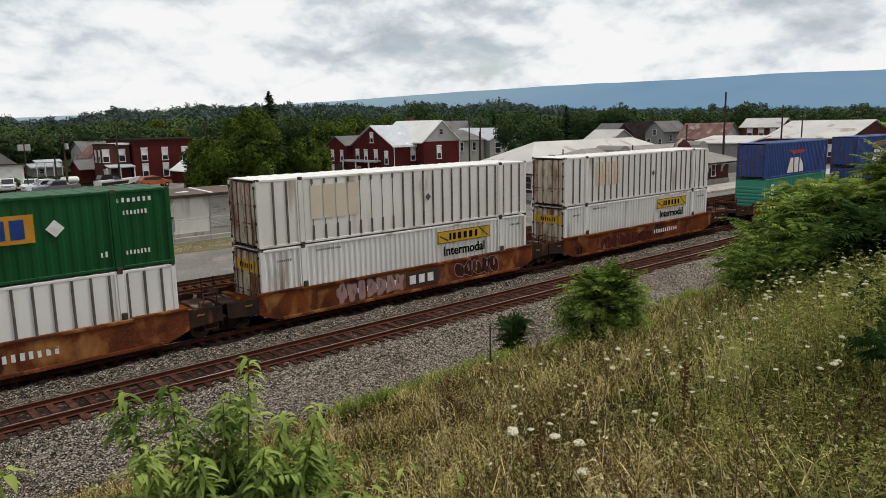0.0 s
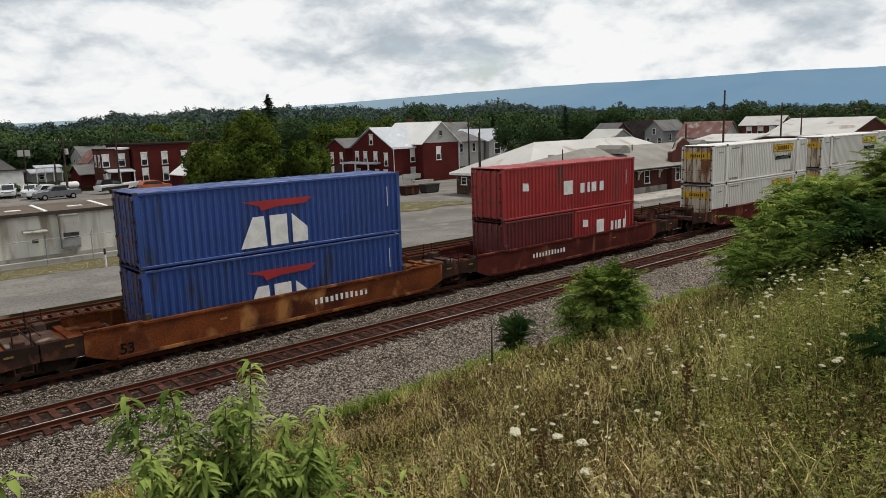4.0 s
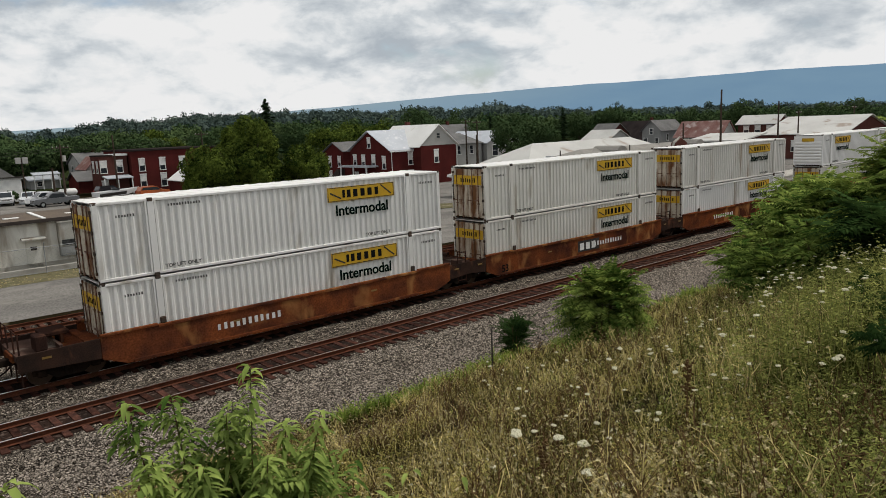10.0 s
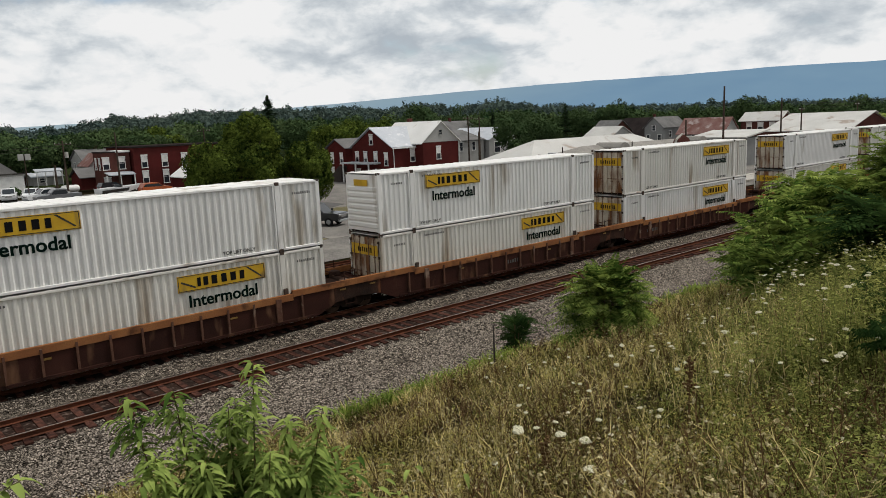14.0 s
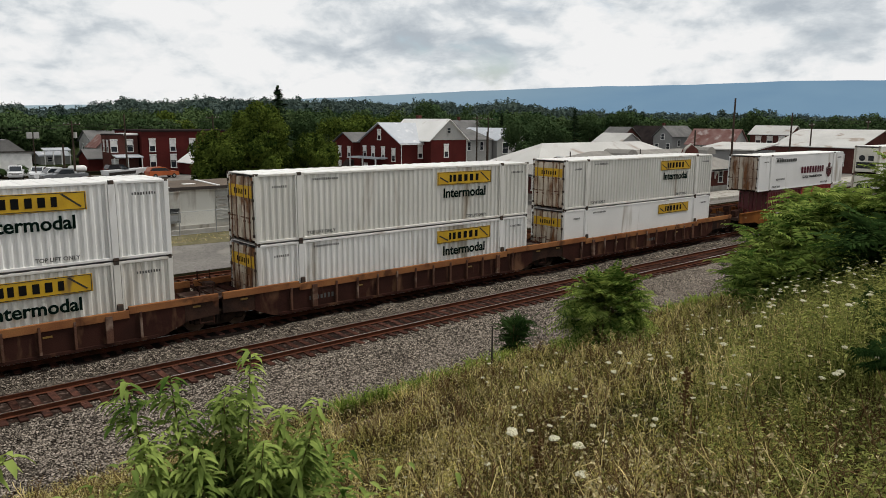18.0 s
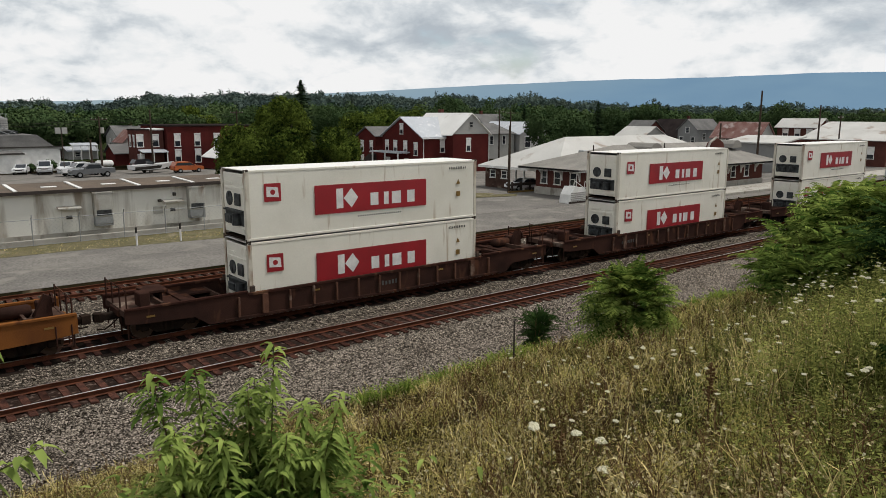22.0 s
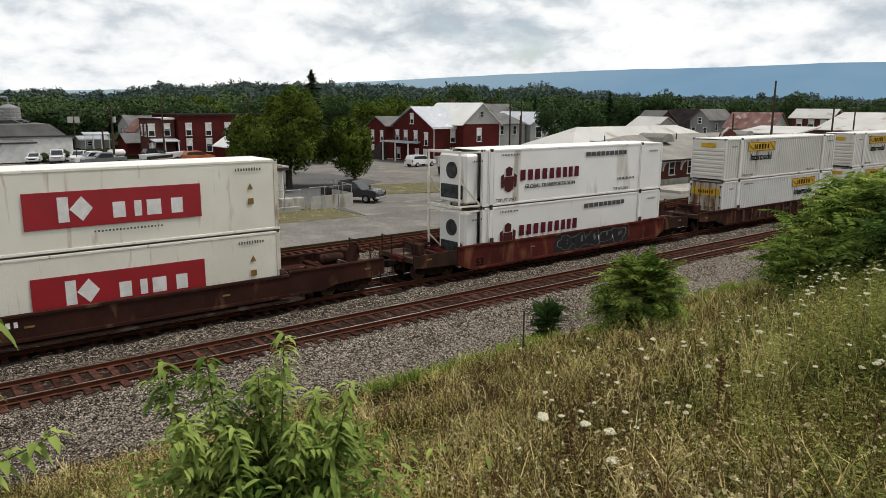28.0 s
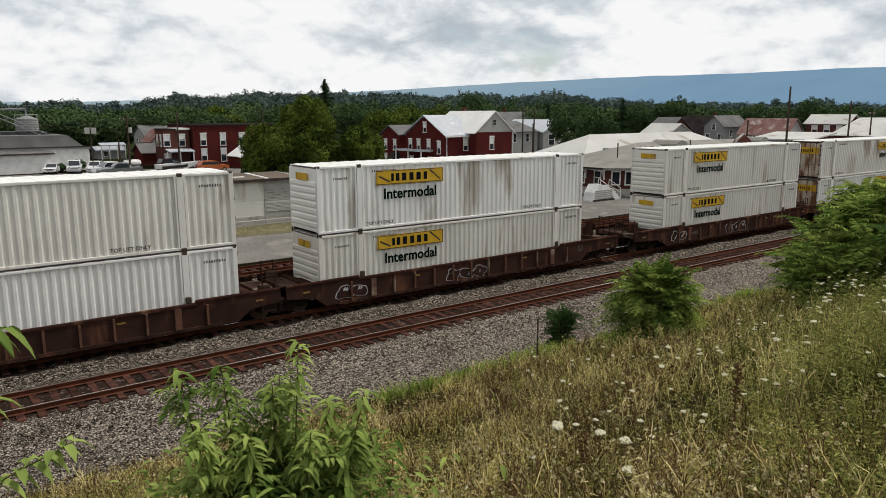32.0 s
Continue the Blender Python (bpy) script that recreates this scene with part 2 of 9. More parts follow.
RUST = (0.10, 0.035, 0.015)
M = dict(
    white=surface("box_white", (0.68, 0.66, 0.605), (0.61, 0.59, 0.535), 0.5, 0.45, stain=(0.33, 0.27, 0.20), stain_amt=0.10, stain_scale=0.9, streak=6, fine_amt=0.06, bump=0.05, vary=0.05),
    white2=surface("box_white_clean", (0.76, 0.75, 0.72), (0.695, 0.685, 0.655), 0.4, 0.4, stain=(0.38, 0.34, 0.28), stain_amt=0.07, stain_scale=0.8, streak=6, fine_amt=0.05, bump=0.04, vary=0.04),
    cream=surface("reefer_cream", (0.77, 0.74, 0.645), (0.70, 0.67, 0.575), 0.6, 0.42, stain=(0.50, 0.42, 0.31), stain_amt=0.02, stain_scale=3.4, streak=9, fine_amt=0.06, bump=0.04, vary=0.05),
    grey_box=surface("box_pale_grey", (0.46, 0.48, 0.48), (0.42, 0.44, 0.44), 0.5, 0.5, fine_amt=0.05, bump=0.05),
    tan=surface("box_tan_patch", (0.55, 0.45, 0.33), (0.60, 0.52, 0.41), 0.9, 0.6, fine_amt=0.08),
    strip=surface("dark_strip", (0.055, 0.05, 0.045), None, 2, 0.7),
    doorend=surface("door_white_rusty", (0.46, 0.41, 0.33), (0.52, 0.46, 0.37), 1.2, 0.55, stain=(0.16, 0.070, 0.028), stain_amt=0.8, stain_scale=1.7, streak=4, vary=0.06),
    rod=surface("lock_rod_rust", (0.20, 0.13, 0.09), RUST, 4, 0.6, metal=0.2),
    casting=surface("casting_dark", (0.05, 0.045, 0.04), (0.09, 0.06, 0.045), 4, 0.7),
    yellow=surface("sign_yellow", (0.56, 0.345, 0.022), (0.47, 0.28, 0.02), 2, 0.6, stain=(0.20, 0.13, 0.05), stain_amt=0.15, streak=3, fine_amt=0.05, bump=0.03),
    black=surface("lettering_black", (0.012, 0.012, 0.012), None, 3, 0.7),
    dgreen=surface("lettering_dark_green", (0.004, 0.012, 0.009), None, 3, 0.7),
    grey_ink=surface("lettering_grey", (0.10, 0.10, 0.095), None, 3, 0.7),
    white_ink=surface("lettering_white", (0.74, 0.73, 0.70), None, 3, 0.5, fine_amt=0.08),
    red=surface("box_red", (0.33, 0.020, 0.019), (0.27, 0.016, 0.016), 0.6, 0.42, stain=(0.13, 0.03, 0.02), stain_amt=0.12, streak=5, fine_amt=0.06, bump=0.05),
    dred=surface("box_dark_red", (0.13, 0.012, 0.016), (0.10, 0.012, 0.014), 0.6, 0.45, fine_amt=0.08, bump=0.05),
    sign_red=surface("sign_red", (0.31, 0.013, 0.019), (0.26, 0.012, 0.017), 1, 0.45, fine_amt=0.05, bump=0.03),
    blue=surface("box_blue", (0.022, 0.06, 0.235), (0.018, 0.05, 0.19), 0.6, 0.42, stain=(0.02, 0.025, 0.05), stain_amt=0.12, streak=5, fine_amt=0.06, bump=0.05),
    teal=surface("box_teal", (0.035, 0.27, 0.185), (0.03, 0.23, 0.16), 0.6, 0.45, stain=(0.10, 0.10, 0.06), stain_amt=0.14, streak=5, fine_amt=0.06, bump=0.05),
    green=surface("box_green", (0.006, 0.072, 0.017), (0.005, 0.058, 0.014), 0.6, 0.5, fine_amt=0.06, bump=0.05),
    patch=surface("sign_orange", (0.50, 0.24, 0.025), (0.44, 0.20, 0.02), 1.5, 0.5),
    patchblue=surface("lettering_blue", (0.015, 0.05, 0.21), None, 3, 0.5),
    ribgrey=surface("rib_grey_brown", (0.135, 0.115, 0.10), (0.085, 0.072, 0.062), 2.5, 0.65, fine_amt=0.15),
    sillgrey=surface("container_sill_grey", (0.20, 0.195, 0.19), (0.15, 0.145, 0.14), 1.2, 0.6, fine_amt=0.1),
    crest=surface("crest_red_brown", (0.085, 0.010, 0.012), (0.035, 0.016, 0.012), 5.0, 0.5),
    wine=surface("lettering_wine", (0.090, 0.008, 0.018), None, 2, 0.5),
    machine=surface("machinery_dark", (0.014, 0.015, 0.016), (0.06, 0.065, 0.065), 3.5, 0.5),
    rustcar=surface("car_rust_orange", (0.175, 0.052, 0.019), (0.060, 0.022, 0.014), 0.8, 0.75, stain=(0.31, 0.140, 0.050), stain_amt=0.36, stain_scale=0.9, streak=1.6, vary=0.12, fine=14, fine_amt=0.30),
    maroon=surface("car_maroon", (0.098, 0.024, 0.019), (0.050, 0.016, 0.014), 0.7, 0.75, stain=(0.17, 0.070, 0.038), stain_amt=0.3, stain_scale=1.2, streak=3, fine_amt=0.2),
    brown=surface("car_brown", (0.048, 0.021, 0.016), (0.030, 0.015, 0.012), 0.7, 0.8, stain=(0.13, 0.068, 0.04), stain_amt=0.25, stain_scale=1.2, streak=3, fine_amt=0.2),
    chord=surface("car_chord_orange", (0.30, 0.135, 0.055), (0.21, 0.085, 0.038), 0.8, 0.75, stain=(0.10, 0.045, 0.025), stain_amt=0.35, streak=1, fine_amt=0.15),
    dark=surface("car_dark_brown", (0.030, 0.017, 0.014), (0.050, 0.025, 0.019), 0.9, 0.8, stain=(0.11, 0.05, 0.03), stain_amt=0.26, stain_scale=1.4, streak=3, fine_amt=0.2),
    yellowcar=surface("car_yellow_orange", (0.22, 0.085, 0.024), (0.15, 0.058, 0.02), 0.7, 0.7, stain=(0.11, 0.045, 0.02), stain_amt=0.4, stain_scale=1.2, streak=2, fine_amt=0.15),
    endsill=surface("car_end_grime", (0.026, 0.018, 0.015), (0.048, 0.027, 0.020), 1.4, 0.85, stain=(0.13, 0.055, 0.03), stain_amt=0.22, stain_scale=1.6, streak=2, fine_amt=0.25),
    redcar=surface("car_dark_red", (0.080, 0.016, 0.017), (0.055, 0.013, 0.014), 0.8, 0.7, stain=(0.15, 0.06, 0.045), stain_amt=0.22, streak=2),
    under=surface("running_gear", (0.012, 0.010, 0.009), (0.030, 0.020, 0.015), 2, 0.85, fine_amt=0.2),
    deck=surface("car_deck", (0.085, 0.052, 0.040), (0.05, 0.032, 0.026), 1.1, 0.85, stain=(0.19, 0.15, 0.12), stain_amt=0.3),
    post=surface("car_side_posts", (0.135, 0.068, 0.046), (0.080, 0.042, 0.030), 1.2, 0.75, stain=(0.24, 0.17, 0.13), stain_amt=0.3, fine_amt=0.2),
    reeferpost=surface("reefer_post_rusty", (0.60, 0.56, 0.47), (0.54, 0.50, 0.41), 1.5, 0.5, stain=(0.20, 0.095, 0.045), stain_amt=0.55, stain_scale=2.2, streak=4, fine_amt=0.1),
    paint_grey=surface("graffiti_grey", (0.17, 0.16, 0.15), (0.09, 0.085, 0.08), 1.5, 0.6),
    wheel=surface("wheel_steel", (0.09, 0.06, 0.045), None, 3, 0.5, metal=0.6),
    chrome=surface("bright_steel", (0.5, 0.5, 0.5), None, 3, 0.25, metal=0.9),
    reflect=surface("reflector_yellow", (0.22, 0.13, 0.03), None, 3, 0.4),
    paint_white=surface("graffiti_white", (0.42, 0.42, 0.42), (0.30, 0.30, 0.31), 1.5, 0.6),
    paint_black=surface("graffiti_black", (0.018, 0.017, 0.018), None, 1.5, 0.6),
    paint_pink=surface("graffiti_pink", (0.35, 0.20, 0.19), None, 1.5, 0.6),
    rail=surface("rail_rust", (0.115, 0.042, 0.024), (0.075, 0.032, 0.020), 3, 0.7, fine_amt=0.2),
    railtop=surface("rail_worn_top", (0.85, 0.85, 0.84), (0.70, 0.69, 0.67), 1.2, 0.33, metal=1.0, bump=0.02),
    tie=surface("tie_wood", (0.085, 0.038, 0.027), (0.034, 0.018, 0.015), 3.5, 0.9, fine=22, fine_amt=0.35, bump=0.6, vary=0.35),
    woodfloor=surface("woodland_floor", (0.020, 0.028, 0.011), (0.030, 0.038, 0.014), 0.05, 0.95, fine=3, fine_amt=0.3, bump=0.5),
    stain=surface("rusty_ballast", (0.034, 0.021, 0.016), (0.018, 0.013, 0.011), 1.2, 0.95, fine=16, fine_amt=0.45, bump=0.9, stain=(0.12, 0.085, 0.070), stain_amt=0.3, stain_scale=5),
    concrete=surface("concrete", (0.42, 0.40, 0.36), (0.34, 0.32, 0.28), 0.8, 0.85, stain=(0.2, 0.18, 0.15), stain_amt=0.3, streak=3, fine_amt=0.12, bump=0.3),
    asphalt=surface("asphalt", (0.195, 0.182, 0.165), (0.140, 0.131, 0.120), 0.2, 0.9, fine=9, fine_amt=0.28, bump=0.25, stain=(0.225, 0.210, 0.185), stain_amt=0.3, stain_scale=0.45, detail=8),
    asphalt2=surface("asphalt_dark_patch", (0.10, 0.098, 0.095), (0.125, 0.12, 0.115), 0.2, 0.9, fine=18, fine_amt=0.18, bump=0.25),
    # near-black base: shade between the grass stems is put into the soil colour
    drygrass=surface("shaded_dry_ground", (0.020, 0.015, 0.008), (0.011, 0.010, 0.005), 0.35, 0.95, fine=9, fine_amt=0.3, bump=0.7, stain=(0.15, 0.115, 0.075), stain_amt=0.10, stain_scale=0.3),
    verge=surface("verge_ground", (0.150, 0.130, 0.078), (0.105, 0.100, 0.052), 0.8, 0.95, fine=9, fine_amt=0.4, bump=0.7, stain=(0.22, 0.19, 0.13), stain_amt=0.3, stain_scale=0.8),
    soil=surface("bare_soil", (0.235, 0.180, 0.122), (0.165, 0.125, 0.082), 1.6, 0.95, fine=14, fine_amt=0.3, bump=0.8),
    wallwhite=surface("metal_wall_white", (0.70, 0.685, 0.63), (0.63, 0.615, 0.56), 0.35, 0.6, stain=(0.27, 0.23, 0.18), stain_amt=0.42, stain_scale=0.8, streak=6, fine_amt=0.08),
    roofbrown=surface("roof_gravel_brown", (0.15, 0.12, 0.095), (0.11, 0.092, 0.078), 0.4, 0.9, fine_amt=0.2, bump=0.4),
    trimdark=surface("trim_dark", (0.06, 0.05, 0.045), None, 2, 0.7),
    steel=surface("galvanised", (0.34, 0.35, 0.35), (0.28, 0.29, 0.29), 3, 0.5, metal=0.5),
    acgrey=surface("air_unit_grey", (0.40, 0.39, 0.35), (0.34, 0.33, 0.30), 2, 0.6, stain=(0.2, 0.16, 0.12), stain_amt=0.3, streak=4),
    redbrick=surface("brick_painted_red", (0.088, 0.020, 0.018), (0.066, 0.017, 0.015), 0.5, 0.75, fine=14, fine_amt=0.16, bump=0.3),
    brick=surface("brick_brown", (0.105, 0.042, 0.034), (0.078, 0.034, 0.028), 0.6, 0.85, fine=11, fine_amt=0.25, bump=0.4),
    metalroof=surface("roof_metal_pale", (0.44, 0.46, 0.49), (0.38, 0.40, 0.43), 0.5, 0.45, stain=(0.62, 0.62, 0.62), stain_amt=0.2, streak=1, fine_amt=0.05),
    whiteroof=surface("roof_white", (0.74, 0.73, 0.70), (0.66, 0.65, 0.62), 0.25, 0.6, stain=(0.52, 0.48, 0.43), stain_amt=0.02, stain_scale=0.5, streak=3, fine_amt=0.05),
    paleroof=surface("roof_pale_dirty", (0.50, 0.49, 0.46), (0.42, 0.41, 0.385), 0.2, 0.6, stain=(0.30, 0.25, 0.21), stain_amt=0.18, stain_scale=0.35, streak=1, fine_amt=0.08, bump=0.1),
    shingle=surface("roof_grey_shingle", (0.16, 0.155, 0.15), (0.12, 0.118, 0.115), 0.5, 0.9, fine=12, fine_amt=0.2, bump=0.5),
    stationroof=surface("roof_station_slate", (0.27, 0.255, 0.23), (0.21, 0.20, 0.18), 0.5, 0.8, fine=12, fine_amt=0.2, bump=0.4),
    # oily stone, blackened further so the colour holds the train's shade
    oilyshade=surface("oily_shaded_ballast", (0.011, 0.009, 0.008), (0.020, 0.015, 0.012), 1.2, 0.9, fine=16, fine_amt=0.45, bump=0.9),
    darkroof=surface("roof_dark", (0.022, 0.018, 0.018), (0.036, 0.029, 0.027), 0.5, 0.9, fine=12, fine_amt=0.2, bump=0.4),
    redroof=surface("roof_rusty_red", (0.17, 0.085, 0.072), (0.24, 0.15, 0.135), 0.5, 0.7, stain=(0.36, 0.30, 0.28), stain_amt=0.35, stain_scale=0.6, streak=1),
    siding=surface("siding_pale", (0.36, 0.355, 0.335), (0.31, 0.305, 0.285), 0.5, 0.7, fine_amt=0.08),
    sidinggrey=surface("siding_grey", (0.25, 0.25, 0.245), (0.21, 0.21, 0.205), 0.5, 0.7, fine_amt=0.08),
    trimwhite=surface("trim_white", (0.74, 0.73, 0.70), None, 1.5, 0.55, fine_amt=0.06),
    pane=glass("window_glass"),
    wood=surface("pole_wood", (0.075, 0.055, 0.042), (0.05, 0.038, 0.03), 3, 0.9, fine_amt=0.25, bump=0.5, streak=6),
    rubber=surface("tyre_rubber", (0.018, 0.018, 0.018), None, 4, 0.85),
    carwhite=surface("car_paint_white", (0.70, 0.70, 0.70), None, 0.5, 0.25, fine_amt=0.02, bump=0),
    carblack=surface("car_paint_black", (0.02, 0.021, 0.023), None, 0.5, 0.2, fine_amt=0.02, bump=0),
    carorange=surface("car_paint_orange", (0.42, 0.10, 0.025), None, 0.5, 0.3, fine_amt=0.02, bump=0),
    cargrey=surface("car_paint_grey", (0.13, 0.135, 0.14), None, 0.5, 0.3, fine_amt=0.02, bump=0),
    bark=surface("bark", (0.075, 0.06, 0.045), (0.05, 0.04, 0.03), 4, 0.95, fine_amt=0.3, bump=0.8),
    twig=surface("green_stem", (0.09, 0.11, 0.04), (0.12, 0.08, 0.04), 6, 0.8),
    crown=leafy("crown_leaves", (0.012, 0.028, 0.006), (0.130, 0.170, 0.030), each=0.9, scale=0.4, span=(0.75, 1.75)),
    forest=leafy("forest_leaves", (0.024, 0.050, 0.021), (0.094, 0.130, 0.050), through=0.0, gloss=0.8, scale=0.05, each=0.25, span=(0.62, 1.3)),
    conifer=leafy("conifer_needles", (0.018, 0.034, 0.018), (0.035, 0.055, 0.025), through=0.0, gloss=0.8),
    frond=leafy("frond_leaflets", (0.044, 0.088, 0.015), (0.365, 0.440, 0.105), through=0.3, scale=0.6, span=(0.7, 1.5)),
    dfrond=leafy("dark_leaflets", (0.018, 0.042, 0.012), (0.055, 0.095, 0.026)),
    sapling=leafy("sapling_leaves", (0.055, 0.105, 0.020), (0.34, 0.42, 0.11), scale=1.6, through=0.3),
    frond2=leafy("frond_leaflets_deep", (0.026, 0.058, 0.010), (0.225, 0.295, 0.065), through=0.2),
    # leaf colour paled and blued to carry the haze over distant woods
    forest_hazed=leafy("hazed_forest_leaves", (0.050, 0.075, 0.072), (0.095, 0.125, 0.100), through=0.0, gloss=0.9, scale=0.02, each=0.25, span=(0.62, 1.2)),
    weed2=leafy("yellow_weed_leaves", (0.050, 0.052, 0.009), (0.62, 0.53, 0.17), gloss=0.8, span=(0.66, 1.36), through=0.3),
    weedgreen=leafy("green_weed_leaves", (0.030, 0.048, 0.008), (0.335, 0.345, 0.100), gloss=0.7, span=(0.68, 1.40), through=0.3),
    darkweed=leafy("dark_dead_weeds", (0.010, 0.008, 0.004), (0.050, 0.034, 0.016), gloss=0.9, through=0.05),
    straw=leafy("straw_stems", (0.085, 0.066, 0.020), (0.80, 0.66, 0.30), gloss=0.8, through=0.2, span=(0.72, 1.38)),
    # low layer coloured dark, as shaded by the taller stems above it
    weed=leafy("shaded_weed_blades", (0.016, 0.017, 0.003), (0.155, 0.132, 0.033), gloss=0.8),
    brownweed=leafy("brown_weeds", (0.055, 0.030, 0.014), (0.17, 0.105, 0.05), gloss=0.9, through=0.1),
    toe=leafy("fresh_weeds", (0.062, 0.120, 0.016), (0.290, 0.370, 0.070), gloss=0.7, through=0.3),
    umbel=leafy("white_umbels", (0.50, 0.47, 0.31), (0.76, 0.73, 0.56), gloss=0.9, through=0.2),
    seed=leafy("seed_heads", (0.20, 0.155, 0.065), (0.72, 0.64, 0.38), gloss=0.9, through=0.1),
)


def gravel_material():
    """Crushed grey stone: a cell for each stone with its own tone, dark gaps between."""
    m = bpy.data.materials.new("ballast_stone")
    m.use_nodes = True
    nt = m.node_tree
    N, Lk = nt.nodes.new, nt.links.new
    bs = nt.nodes["Principled BSDF"]
    bs.inputs["Roughness"].default_value = 0.95
    bs.inputs["Specular IOR Level"].default_value = 0.0
    tc = N("ShaderNodeTexCoord")
    vo, ed, nz = N("ShaderNodeTexVoronoi"), N("ShaderNodeTexVoronoi"), N("ShaderNodeTexNoise")
    ed.feature = "DISTANCE_TO_EDGE"
    for v in (vo, ed):
        v.inputs["Scale"].default_value = 13.0
        Lk(tc.outputs["Object"], v.inputs["Vector"])
    nz.inputs["Scale"].default_value, nz.inputs["Detail"].default_value = 0.35, 6
    Lk(tc.outputs["Object"], nz.inputs["Vector"])
    sep = N("ShaderNodeSeparateColor")
    Lk(vo.outputs["Color"], sep.inputs[0])
    cr = N("ShaderNodeValToRGB")
    e = cr.color_ramp.elements
    e[0].color, e[1].color = (0.040, 0.032, 0.025, 1), (0.52, 0.44, 0.36, 1)
    k = e.new(0.45); k.color = (0.178, 0.151, 0.122, 1)
    k = e.new(0.8); k.color = (0.305, 0.259, 0.210, 1)
    Lk(sep.outputs["Red"], cr.inputs[0])
    gap = N("ShaderNodeMapRange")
    gap.inputs["From Min"].default_value, gap.inputs["From Max"].default_value = 0.02, 0.24
    gap.inputs["To Min"].default_value = 0.03
    Lk(ed.outputs["Distance"], gap.inputs["Value"])
    br = N("ShaderNodeMapRange")
    br.inputs["From Min"].default_value, br.inputs["From Max"].default_value = 0.3, 0.7
    br.inputs["To Min"].default_value, br.inputs["To Max"].default_value = 0.82, 1.15
    Lk(nz.outputs["Fac"], br.inputs["Value"])
    mul = N("ShaderNodeMath"); mul.operation = "MULTIPLY"
    Lk(gap.outputs[0], mul.inputs[0]); Lk(br.outputs[0], mul.inputs[1])
    h = N("ShaderNodeHueSaturation")
    Lk(cr.outputs[0], h.inputs["Color"]); Lk(mul.outputs[0], h.inputs["Value"])
    Lk(h.outputs[0], bs.inputs["Base Color"])
    bp = N("ShaderNodeBump"); bp.inputs["Strength"].default_value = 0.9; bp.inputs["Distance"].default_value = 0.05
    Lk(ed.outputs["Distance"], bp.inputs["Height"]); Lk(bp.outputs[0], bs.inputs["Normal"])
    return m


M["ballast"] = gravel_material()
M["stone"] = surface("loose_stone", (0.285, 0.245, 0.205), (0.20, 0.172, 0.145), 9, 0.9, island=0.7, fine=60)


